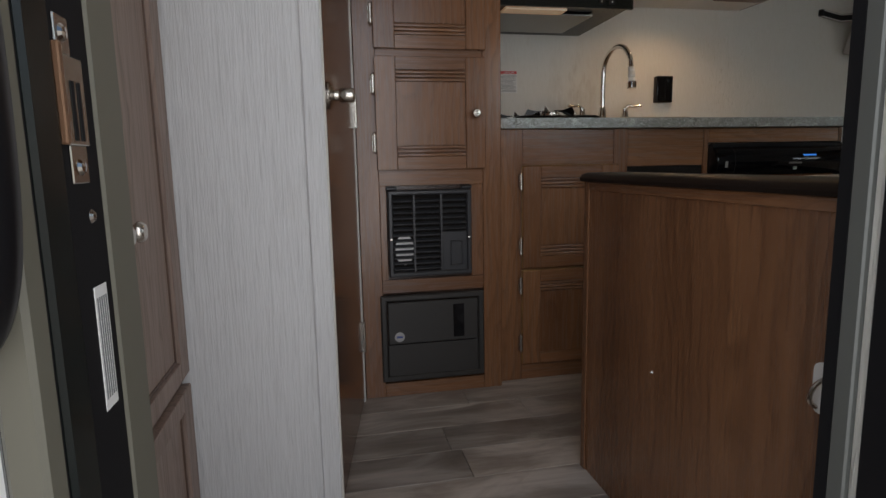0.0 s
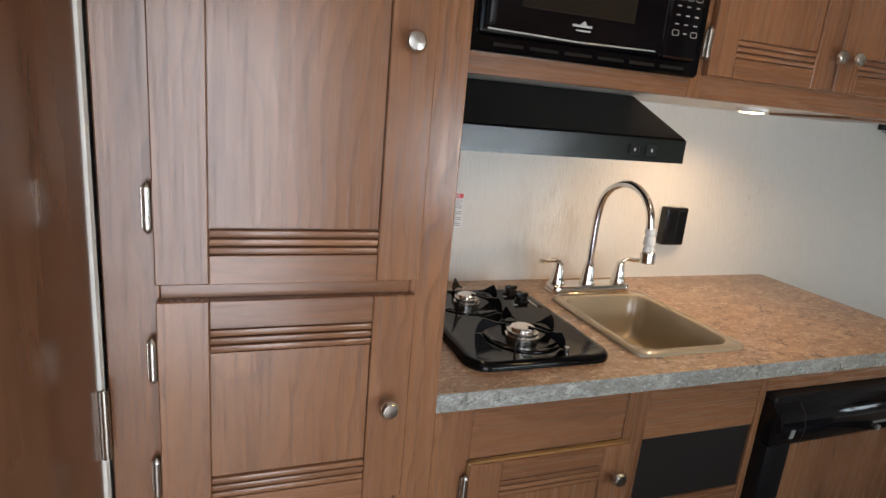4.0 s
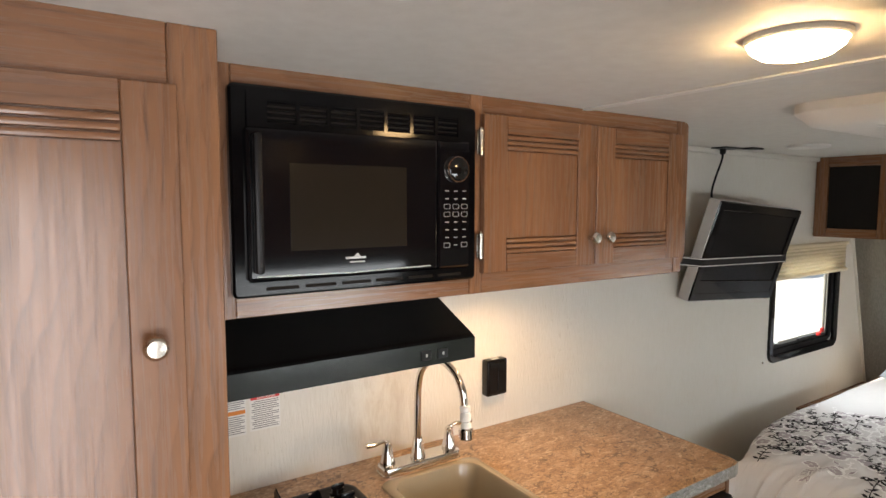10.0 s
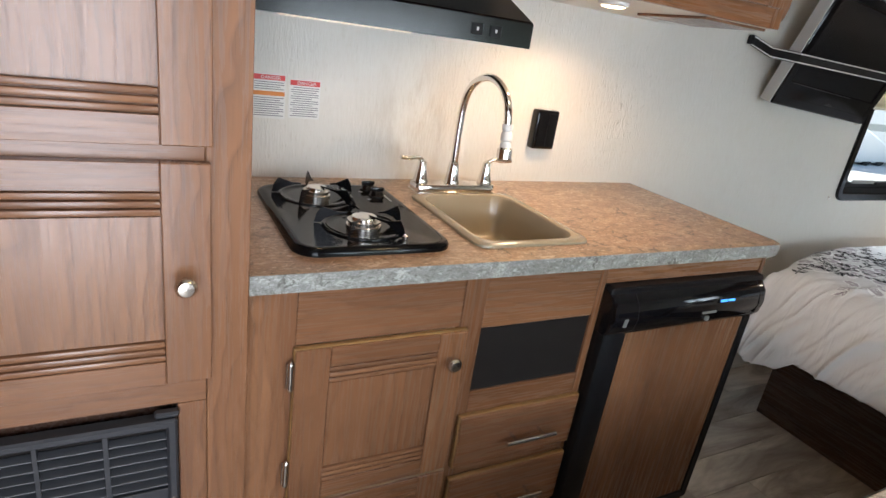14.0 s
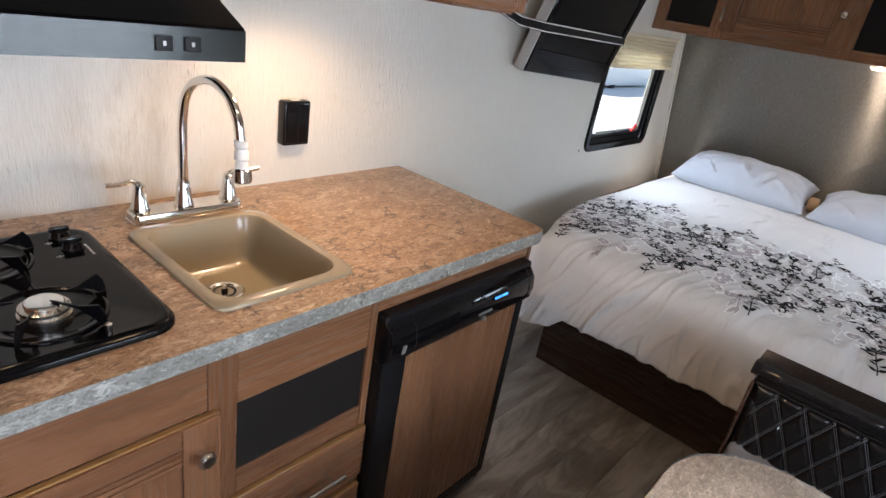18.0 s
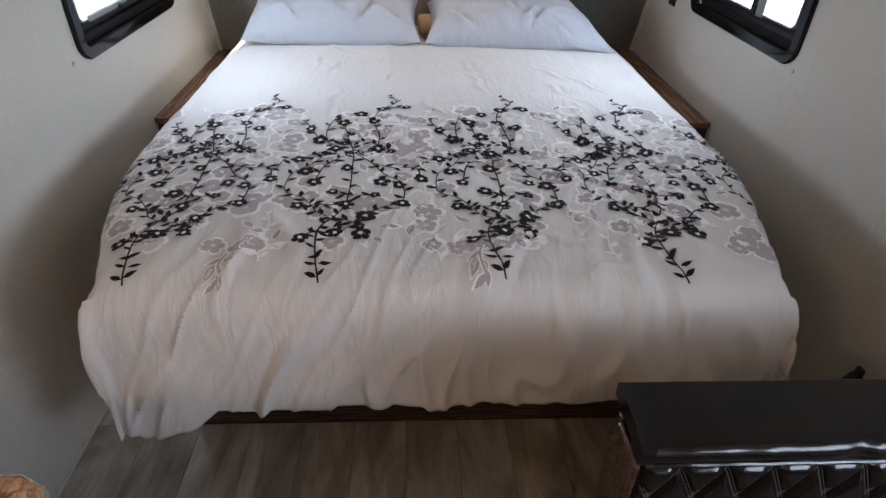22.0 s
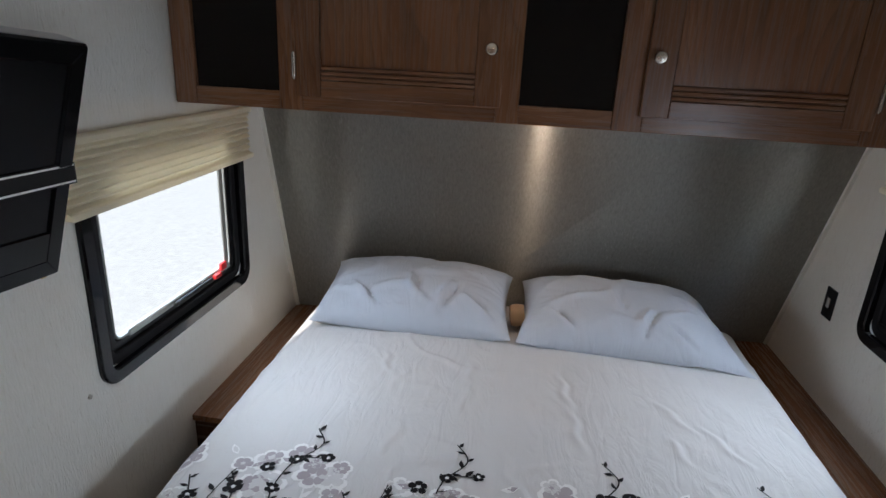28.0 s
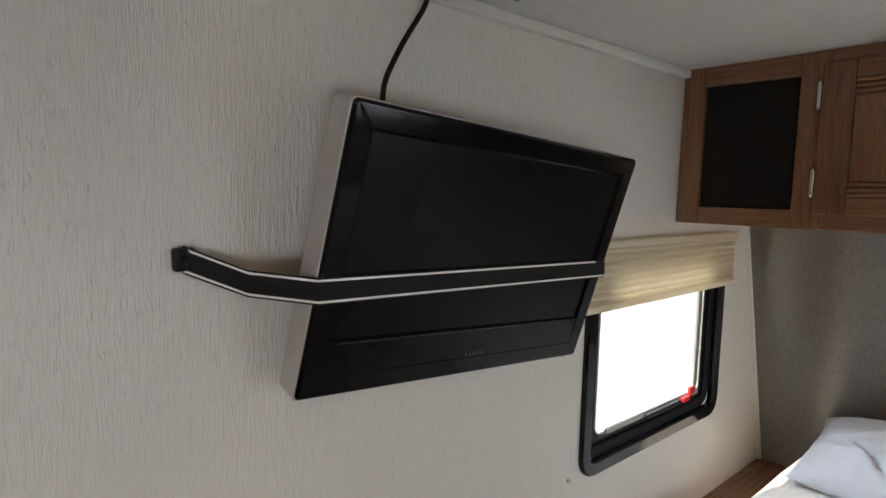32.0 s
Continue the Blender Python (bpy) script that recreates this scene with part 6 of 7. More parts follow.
tvp("corner_foot", box(TW / 2 - 0.03, 0.004, -TH / 2 - 0.006, TW / 2 - 0.018, 0.012, -TH / 2 + 0.002, 0.001), mat("brass_screw", (0.5, 0.36, 0.15), 0.35, 1.0))

strap = thing("strap", (2.6, 2.30, 1.40), "black webbing strap with two white stripes round the television", "strap")
def band(points, half, material, lift, name, label=""):
    loops = []
    for p in points:
        p = Vector(p)
        loops.append([p + Vector((0, -lift, half[1])), p + Vector((0, -lift, half[0])), p + Vector((0, -lift + 0.0015, half[0])), p + Vector((0, -lift + 0.0015, half[1]))])
    part(name, loft(loops), material, strap, label)
L0, R0 = tv_m @ Vector((-TW / 2 - 0.001, -0.006, -0.042)), tv_m @ Vector((TW / 2 + 0.001, -0.006, -0.012))
route = [(2.423, 2.350, 1.433), (2.490, 2.310, 1.402), tuple(L0 + Vector((0, -0.002, 0))), tuple(L0.lerp(R0, 0.5) + Vector((0, -0.001, 0))), tuple(R0)]
band(route, (-0.018, 0.018), M_SEAL, 0.0, "webbing", "black nylon webbing")
band(route, (0.0125, 0.0155), M_WHITEP, 0.0012, "stripe")
band(route, (-0.0155, -0.0125), M_WHITEP, 0.0012, "stripe")
part("wrap", loft([[tuple(Vector(p) + Vector((0, 0, dz))) for p in (R0, R0 + Vector((0.003, 0.0, 0)), R0 + Vector((0.004, 0.075, 0)), R0 + Vector((0.001, 0.075, 0)))] for dz in (-0.018, 0.018)]), M_SEAL, strap)
part("anchor", join(box(2.411, 2.345, 1.418, 2.438, NORTH, 1.448, 0.004, 2), lathe([(0.006, 0), (0.005, 0.003), (0.001, 0.004)], (2.425, 2.345, 1.433), (0, -1, 0), 12)), M_BLACKM, strap, "black anchor with a screw", True)

cable = thing("tv_cable", (2.80, 2.30, 1.65), "thin black cable from the ceiling to the television", "cable")
part("wire", tube(smooth_line([(2.790, 2.318, 1.853), (2.787, 2.317, 1.836), (2.772, 2.310, 1.806), (2.722, 2.303, 1.735), (2.692, 2.300, 1.672), (2.696, 2.296, 1.60)], 6), 0.0042, 8), M_SEAL, cable, "", True)
part("plug", lathe([(0.006, 0), (0.012, 0.006), (0.013, 0.022), (0.008, 0.026)], (2.790, 2.318, 1.829), (0, 0, 1), 12), M_BLACKM, cable)
ant = thing("antenna_plate", (2.88, 2.30, CEIL), "flat black plate on the ceiling for the antenna lead", "antenna")
part("plate", box(2.740, 2.275, CEIL - 0.005, 2.865, 2.343, CEIL, 0.001), M_BLACKM, ant)
part("plate", box(2.870, 2.235, CEIL - 0.006, 2.955, 2.285, CEIL, 0.001), M_BLACKM, ant)

# ---- ceiling fittings ----
cl = thing("ceiling_light", (1.335, 1.350, CEIL), "lit round frosted ceiling light", "ceiling light")
part("rim", lathe([(0.066, 0.0), (0.066, -0.006), (0.062, -0.009), (0.060, -0.006), (0.060, 0.0)], (1.335, 1.350, CEIL), n=32), M_WHITEP, cl, "", True)
part("diffuser", lathe([(0.061, -0.006), (0.058, -0.016), (0.044, -0.026), (0.022, -0.031), (0.001, -0.032)], (1.335, 1.350, CEIL), n=32), M_GLOW, cl, "glowing frosted dome", True)
ac = thing("air_conditioner", (2.18, 1.30, CEIL), "white ceiling air conditioner cover with rounded edges", "air conditioner")
part("cover", loft([rrect(1.90, 1.00, 2.47, 1.64, 0.06, CEIL - 0.0005), rrect(1.90, 1.00, 2.47, 1.64, 0.06, CEIL - 0.022), rrect(1.925, 1.025, 2.445, 1.615, 0.06, CEIL - 0.050), rrect(1.95, 1.05, 2.42, 1.59, 0.06, CEIL - 0.056)]), M_WHITEP, ac, "", True)
part("grille", join(*[box(2.00, 1.12 + k * 0.024, CEIL - 0.060, 2.37, 1.13 + k * 0.024, CEIL - 0.0555, 0.001) for k in range(16)]), M_WHITEP, ac)
sp = thing("ceiling_speaker", (2.975, 2.07, CEIL), "flat white round ceiling speaker", "speaker")
part("rim", lathe([(0.075, 0.0), (0.075, -0.008), (0.070, -0.011), (0.060, -0.009), (0.001, -0.009)], (2.975, 2.07, CEIL), n=28), M_WHITEP, sp, "", True)

# ---- small wall things near the bed ----
sw = thing("wall_switch", (4.24, SOUTH, 0.85), "black wall switch plate beside the sliding window", "switch")
part("plate", box(4.165, SOUTH, 0.842, 4.225, SOUTH + 0.006, 0.945, 0.002), M_BLACKM, sw)
part("rocker", box(4.187, SOUTH + 0.006, 0.880, 4.203, SOUTH + 0.009, 0.912, 0.001), M_SILVER, sw)
for sx, sy, d in ((3.270, NORTH, -1), (4.016, NORTH, -1), (3.293, SOUTH, 1)):
    solid("wall_screw", lathe([(0.006, 0), (0.005, 0.003), (0.001, 0.004)], (sx, sy, 0.858), (0, d, 0), 10), M_NICKEL, "small screw head in the wallpaper", "screw", group="wall screws", smooth=True)

sign = thing("wall_lettering", (2.9, SOUTH, 1.4), "taupe and teal vinyl camping lettering on the wall", "wall decal")
# hand-drawn letters as strokes: width, then lines of points, with the height of a small letter as 1
LETTERS = {
    "C": (1.20, [(0.62, 1.25), (0.70, 1.40), (0.90, 1.33), (0.88, 1.55), (0.60, 1.62), (0.22, 1.30), (0.05, 0.75), (0.18, 0.20), (0.50, 0.02), (0.85, 0.18), (1.02, 0.40)]),
    "B": (0.95, [(0.22, 1.58), (0.10, 0.0)], [(0.05, 1.50), (0.55, 1.62), (0.75, 1.30), (0.22, 0.88), (0.72, 0.68), (0.70, 0.20), (0.06, 0.02)]),
    "M": (1.15, [(0.02, -0.05), (0.26, 1.55)], [(0.26, 1.55), (0.50, 0.45)], [(0.50, 0.45), (0.86, 1.50)], [(0.86, 1.50), (0.96, 0.02)]),
    "a": (0.92, [(0.70, 0.78), (0.40, 0.95), (0.10, 0.60), (0.10, 0.20), (0.35, 0.02), (0.65, 0.30), (0.72, 0.90)], [(0.72, 0.90), (0.68, 0.30), (0.86, 0.02)]),
    "d": (0.90, [(0.66, 0.70), (0.38, 0.92), (0.08, 0.50), (0.30, 0.02), (0.66, 0.35)], [(0.70, 1.55), (0.66, 0.35), (0.82, 0.02)]),
    "e": (0.76, [(0.10, 0.50), (0.60, 0.62), (0.45, 0.95), (0.12, 0.75), (0.10, 0.25), (0.35, 0.02), (0.66, 0.20)]),
    "g": (0.86, [(0.65, 0.80), (0.35, 0.95), (0.08, 0.50), (0.30, 0.05), (0.64, 0.40), (0.68, 0.90), (0.60, -0.50), (0.32, -0.80), (0.06, -0.58), (0.24, -0.42)]),
    "i": (0.36, [(0.12, 0.90), (0.14, 0.02)], [(0.13, 1.20), (0.15, 1.30)]),
    "m": (1.02, [(0.04, 0.95), (0.10, 0.02)], [(0.10, 0.50), (0.30, 0.92), (0.45, 0.75), (0.46, 0.05)], [(0.46, 0.50), (0.66, 0.92), (0.82, 0.75), (0.88, 0.02)]),
    "n": (0.76, [(0.06, 0.95), (0.10, 0.02)], [(0.10, 0.50), (0.35, 0.95), (0.55, 0.70), (0.62, 0.02)]),
    "o": (0.78, [(0.40, 0.95), (0.10, 0.70), (0.12, 0.20), (0.40, 0.02), (0.66, 0.35), (0.60, 0.80), (0.36, 0.95)]),
    "p": (0.82, [(0.10, 0.98), (0.06, -0.80)], [(0.10, 0.60), (0.35, 0.98), (0.68, 0.62), (0.52, 0.10), (0.10, 0.12)]),
    "r": (0.56, [(0.06, 0.95), (0.10, 0.02)], [(0.10, 0.50), (0.28, 0.92), (0.50, 0.84)]),
    "s": (0.62, [(0.52, 0.85), (0.26, 0.95), (0.10, 0.70), (0.46, 0.40), (0.40, 0.08), (0.06, 0.10)]),
    "t": (0.58, [(0.26, 1.40), (0.22, 0.15), (0.45, 0.02)], [(0.02, 0.95), (0.52, 1.02)]),
}


def say(text, x, z, high, wide):
    """A word of brushed strokes on the south wall, from its first letter's edge and its baseline."""
    bm, at = bmesh.new(), 0.0
    for ch in text:
        width, *lines = LETTERS[ch]
        for line in lines:
            pts = smooth_line([(x - (at + px) * wide, SOUTH, z + pz * high) for px, pz in line], 5)
            n, left, right = len(pts), [], []
            for k, p in enumerate(pts):
                d = (pts[min(k + 1, n - 1)] - pts[max(k - 1, 0)]).normalized()
                side = Vector((-d.z, 0, d.x)) * high * (0.052 + 0.030 * math.sin(math.pi * k / (n - 1)))
                left.append(p + side)
                right.append(p - side)
            loops = [[(a.x, SOUTH + 0.0003, a.z), (b.x, SOUTH + 0.0003, b.z), (b.x, SOUTH + 0.0010, b.z), (a.x, SOUTH + 0.0010, a.z)] for a, b in zip(left, right)]
            bm = join(bm, loft(loops))
        at += width
    part("lettering", bm, M_SCRIPT, sign)


say("Best", 2.940, 1.603, 0.035, 0.043)
say("Memories", 2.932, 1.533, 0.035, 0.043)
say("are", 2.776, 1.478, 0.035, 0.040)
say("made", 2.802, 1.415, 0.035, 0.040)
say("Camping", 3.055, 1.272, 0.060, 0.066)
body_pts = [(0.0, 0.0), (0.145, 0.0), (0.150, 0.075), (0.125, 0.118), (0.04, 0.118), (0.012, 0.09), (0.0, 0.02)]
def decal(poly, lift, material, name="decal"):
    part(name, prism([(2.985 - 1.16 * p[0], 1.396 + 0.93 * p[1]) for p in poly], 1, SOUTH + lift, SOUTH + lift + 0.0006), material, sign)
decal(body_pts, 0.0002, M_TEAL, "camper_decal")
decal([(0.028, 0.012), (0.055, 0.012), (0.055, 0.075), (0.045, 0.092), (0.034, 0.088), (0.028, 0.07)], 0.0010, M_WALL)
decal([(0.085, 0.055), (0.125, 0.055), (0.122, 0.092), (0.092, 0.094)], 0.0010, M_WALL)
decal([(-0.02, 0.0), (0.0, 0.0), (0.0, 0.006), (-0.012, 0.006), (-0.012, 0.022), (-0.02, 0.022)], 0.0002, M_TEAL)
part("wheel_decal", lathe([(0.026, 0), (0.026, 0.0005)], (2.876, SOUTH + 0.0012, 1.398), (0, 1, 0), 24), M_TEAL, sign)
part("wheel_decal", lathe([(0.016, 0), (0.016, 0.0004)], (2.876, SOUTH + 0.0019, 1.398), (0, 1, 0), 20), M_WALL, sign)
part("wheel_decal", lathe([(0.008, 0), (0.008, 0.0004)], (2.876, SOUTH + 0.0025, 1.398), (0, 1, 0), 16), M_TEAL, sign)

# ---- dinette ----
half = thing("half_wall", (0.73, 0.8, 0), "low brown wood-grain dinette end wall with a dark padded cap", "partition")
part("panel", box(0.702, SOUTH + 0.001, 0.0, 0.718, 1.196, 0.7195, 0.001), M_WOOD_V, half)
part("end_post", box(0.702, 1.1965, 0.0, 0.800, 1.210, 0.7195, 0.003), M_WOOD_V, half, "rounded end post")
part("corner_strip", box(0.6975, 1.186, 0.0, 0.7015, 1.208, 0.7195, 0.0015), M_WOOD_V, half, "pale corner strip")
part("top_strip", box(0.6975, SOUTH + 0.001, 0.700, 0.7015, 1.1855, 0.7195, 0.0015), M_WOOD_Y, half)
part("inner_panel", box(0.782, SOUTH + 0.001, 0.0, 0.800, 1.196, 0.7195, 0.001), M_DARKWOOD, half)
cap = [(0.690, 0.7200), (0.806, 0.7200), (0.811, 0.727), (0.807, 0.735), (0.794, 0.740), (0.708, 0.740), (0.693, 0.735), (0.687, 0.727)]
part("cap", prism(cap, 1, SOUTH + 0.001, 1.216), M_CAPBROWN, half, "dark brown padded cap", True)
part("cap_tack", lathe([(0.006, 0), (0.005, 0.003), (0.001, 0.004)], (0.712, 1.216, 0.729), (0, 1, 0), 12), M_NICKEL, half)
hook = thing("wall_hook", (0.69, 0.51, 0.45), "small white plastic latch hook on the dinette wall", "hook")
part("plate", loft([[(0.7015 - d, p[0], p[1]) for p in rrect(0.498, 0.445, 0.530, 0.512, 0.012, 0)] for d in (0.0, 0.007)]), M_WHITEP, hook, "", True)
part("hook", tube(smooth_line([(0.694, 0.514, 0.492), (0.680, 0.514, 0.482), (0.676, 0.514, 0.466), (0.686, 0.514, 0.456)], 5), 0.003, 8), M_NICKEL, hook, "", True)
solid("wall_tack", lathe([(0.003, 0), (0.002, 0.003), (0.001, 0.004)], (0.7015, 0.905, 0.358), (-1, 0, 0), 10), M_WHITEP, "small white tack in the dinette wall", "tack", smooth=True)


def bench(name, x_back, s, label, roll=True):
    """A dinette bench; s is +1 when the seat lies to the east of its back."""
    b = thing(name, (x_back + s * 0.3, 0.80, 0), label, "bench", "dinette benches")
    y0, y1 = SOUTH + 0.002, 1.196
    X = lambda d: x_back + s * d
    part("seat_box", box(X(0.0), y0, 0.0, X(0.46), y1 - 0.02, 0.36, 0.003), M_DARKWOOD, b)
    part("seat_cushion", box(X(0.10), y0 + 0.004, 0.361, X(0.49), y1 - 0.006, 0.475, 0.025, 3), M_GREYCLOTH, b, "grey tweed seat cushion", True)
    part("back_cushion", box(X(0.012), y0 + 0.004, 0.476, X(0.098), y1 - 0.010, 0.520 if roll else 0.610, 0.012, 3), M_GREYCLOTH, b, "grey tweed lower back", True)
    if not roll:
        return b
    Q0, Q1, QW, QH = 0.505, 0.703, 0.062, 0.125
    # quilted upper back with a raised diamond pattern
    def quilt(u, v):
        p, q = (u - y0) / QW, (v - Q0) / QH
        r = 0.5 - max(abs((p + q) % 1.0 - 0.5), abs((p - q) % 1.0 - 0.5))
        e = min(1.0, min(u - y0, y1 - 0.006 - u, v - Q0 + 0.012, Q1 + 0.004 - v) / 0.015)
        return Vector((X(0.050 + 0.030 * max(0.0, e) ** 0.5 * min(1.0, 0.40 + 1.3 * r ** 0.5)), u, v))
    part("quilted_back", sheet(quilt, span(y0 + 0.001, y1 - 0.007, 170), span(Q0, Q1, 44)), M_LEATHER, b, "black diamond-quilted vinyl", True)
    stitches = bmesh.new()
    part("plain_band", box(X(0.0), y0, 0.703, X(0.072), y1 - 0.004, 0.731, 0.006, 2), M_LEATHER, b, "plain black vinyl band", True)
    # padded lip that is pulled a little unevenly along its front
    def lip(u, turn):
        n1, n2 = noise.noise(Vector((u * 7.0, 1.3, 0.0))), noise.noise(Vector((u * 31.0, 4.1, turn)))
        pinch = 0.004 * math.exp(-((u - 0.93) / 0.012) ** 2)
        ring = [(-0.020, 0.733), (-0.021, 0.754), (-0.017, 0.7575), (0.030, 0.7590), (0.070, 0.7580), (0.084, 0.7560), (0.0905, 0.7500), (0.0925, 0.7420), (0.0900, 0.7340), (0.0840, 0.7300), (0.0700, 0.7310), (0.0300, 0.7312)]
        out = []
        for d, z in ring:
            k = max(0.0, (d - 0.06) / 0.03)
            out.append((X(d + k * (0.0018 * n1 + 0.0010 * n2 - pinch)), u, z + k * 0.0012 * n2 + (0.0008 * n1 if z > 0.75 else 0.0)))
        return out
    part("top_roll", loft([lip(u, 0.7) for u in span(y0, y1 + 0.008, 90)]), M_LEATHER, b, "glossy black padded top roll", True)
    part("piping", tube([(X(0.074), u, 0.7045 + 0.0006 * math.sin(u * 90)) for u in span(y0 + 0.005, y1 - 0.008, 60)], 0.0038, 8), M_LEATHER, b, "", True)
    part("corner_fold", loft([[(X(d), y, z) for d, z in ((0.058, 0.7305), (0.091, 0.7305), (0.094, 0.744), (0.088, 0.7575), (0.058, 0.7582))] for y in (y1 - 0.006, y1 + 0.0085, y1 + 0.0115)]), M_LEATHER, b, "folded vinyl corner", True)
    part("back_panel", box(X(-0.016), y0, 0.0, X(0.0), y1 - 0.002, 0.702, 0.002), M_DARKWOOD, b)
    part("end_panel", box(X(0.0005), y1 - 0.004, 0.0, X(0.075), y1 + 0.004, 0.702, 0.003), M_DARKWOOD, b, "dark wooden end panel")
    for k in range(-4, 17):
        for sg in (1, -1):
            for twin in (-0.0022, 0.0022):
                pts = []
                for t in range(13):
                    v = Q0 + 0.004 + (Q1 - Q0 - 0.010) * t / 12
                    u = y0 + QW * (k - sg * (v - Q0) / QH) + twin
                    if y0 + 0.008 < u < y1 - 0.014:
                        pts.append(quilt(u, v) + Vector((s * 0.0008, 0, 0)))
                if len(pts) > 2:
                    stitches = join(stitches, tube(pts, 0.0007, 4))
    tagged(part("stitching", stitches, M_THREAD, b, "grey diamond stitching"), kind="stuff")
    return b


bench("dinette_bench", 2.240, -1, "black quilted vinyl dinette bench backing on the bed")
bench("dinette_bench", 0.822, 1, "grey tweed dinette bench behind the low wall", False)

table = thing("dinette_table", (1.45, 0.8, 0), "beige stone-look dinette table with rounded corners on a pedestal", "table")
def table_loop(g, z):
    return [(x, y, z) for x, y, _ in rrect(1.19 + g, 0.30 + g, 1.850 - g, 1.222 - g, 0.20, z, 10) if True]
tl = lambda g, z: [(x, max(y, SOUTH + 0.012), z2) for x, y, z2 in table_loop(g, z)]
part("tabletop", loft([tl(0.004, 0.690), tl(0.0, 0.694), tl(0.0, 0.717), tl(0.003, 0.720)]), M_TABLE, table, "", True)
part("edge_band", loft([tl(-0.0015, 0.692), tl(-0.0025, 0.705), tl(-0.0015, 0.7185)], False, False), M_EDGE, table)
part("pedestal", rod((1.53, 0.80, 0.012), (1.53, 0.80, 0.690), 0.030, 24), M_CHROME, table, "", True)
part("foot_plate", lathe([(0.11, 0), (0.11, 0.004), (0.06, 0.018), (0.032, 0.022)], (1.53, 0.80, 0.0005), n=28), M_ALU, table, "", True)

# overhead cabinet on the dinette side
oc = thing("dinette_cabinet", (1.43, 0.62, UZ), "brown wood-grain overhead cabinet with a rounded end over the dinette", "cabinet")
part("carcass", box(0.80, SOUTH + 0.001, UZ, 2.055, 0.815, CEIL - 0.001, 0.002), M_WOOD_X, oc)
part("end_panel", prism([(SOUTH + 0.001, UZ - 0.001), (SOUTH + 0.001, CEIL - 0.002), (0.83, CEIL - 0.002), (0.838, CEIL - 0.012), (0.838, UZ + 0.055), (0.83, UZ + 0.025), (0.808, UZ + 0.006), (0.78, UZ - 0.001)], 0, 2.056, 2.080), M_WOOD_V, oc, "rounded wood-grain end panel", True)
part("face_frame", box(0.80, 0.8155, UZ, 2.0555, 0.836, CEIL - 0.001, 0.0015), M_WOOD_X, oc)

# ---- entry: wardrobe, partition door, thermostat, doorway ----
ward = thing("wardrobe", (-0.45, 0.77, 0), "taupe wood-grain wardrobe with paired arched-rail doors", "wardrobe")
WX = -0.207
part("carcass", box(-0.755, SOUTH + 0.001, 0.0, WX - 0.001, 1.128, CEIL - 0.001), M_WARDROBE, ward)
for y0, kx in ((0.4535, 0.312), (0.7905, 0.028)):
    panel_door(ward, "east", (WX, y0, 0.364), 0.3345, 1.048, (kx, 0.316), (), stile=0.060, reeds="high", v_mat=M_WARDROBE, h_mat=M_WARDROBE, sunk=0.0078, bead=M_BEAD, label="taupe wardrobe door")
    panel_door(ward, "east", (WX, y0, 0.030), 0.3345, 0.310, None, (), stile=0.060, reeds="none", v_mat=M_WARDROBE, h_mat=M_WARDROBE, sunk=0.0078, bead=M_BEAD, label="taupe lower door")
    panel_door(ward, "east", (WX, y0, 1.435), 0.3345, 0.41, None, (), stile=0.060, reeds="none", v_mat=M_WARDROBE, h_mat=M_WARDROBE, sunk=0.0078, bead=M_BEAD, label="taupe upper door")

bath_m = Matrix.Translation((0.101, 1.160, 0)) @ Matrix.Rotation(math.atan2(1.755 - 1.160, 0.192 - 0.101), 4, "Z")
LB = math.hypot(1.755 - 1.160, 0.192 - 0.101)
bath = thing("door_1", (0.15, 1.45, 0), "closed glossy dark brown bathroom door with a nickel lever knob", "door", kind="structure")
part("leaf", moved(box(0.006, -0.0, 0.012, LB - 0.016, 0.030, 1.80, 0.002), bath_m), M_DOORBROWN, bath, "glossy dark brown door leaf")
part("jamb", moved(join(box(-0.004, -0.003, 0, 0.004, 0.034, CEIL), box(LB - 0.014, -0.003, 0, LB - 0.002, 0.034, CEIL)), bath_m), M_TRIM, bath, "pale jamb strips")
part("header", moved(box(0.0045, -0.002, 1.805, LB - 0.0145, 0.032, CEIL), bath_m), M_DOORBROWN, bath)
part("knob", moved(join(lathe([(0.030, 0), (0.030, 0.004), (0.022, 0.009), (0.012, 0.013), (0.011, 0.022)], (0.070, -0.001, 0.917), (0, -1, 0), 24), lathe([(0.013, 0.0), (0.0155, 0.004), (0.0155, 0.030), (0.013, 0.034), (0.001, 0.034)], (0.070, -0.022, 0.917), (0, -1, 0), 24)), bath_m), M_NICKEL, bath, "brushed nickel door knob", True)
for z in (0.22, 0.93, 1.62):
    part("hinge", moved(join(box(LB - 0.018, -0.006, z - 0.05, LB - 0.010, 0.0, z + 0.05, 0.001), rod((LB - 0.014, -0.006, z - 0.05), (LB - 0.014, -0.006, z + 0.05), 0.005, 10)), bath_m), M_NICKEL, bath, "", True)

th = thing("thermostat", (-0.10, 1.13, 1.19), "black thermostat with a grey louvred edge on the wallpaper", "thermostat")
part("body", box(-0.150, 1.108, 1.192, -0.072, 1.1298, 1.275, 0.003), M_BLACKG, th)
part("edge", box(-0.071, 1.106, 1.190, -0.046, 1.1296, 1.272, 0.003), M_CHAR, th)
for k in range(6):
    part("louvre", box(-0.066, 1.1045, 1.200 + k * 0.0115, -0.051, 1.107, 1.205 + k * 0.0115), M_ALU, th)

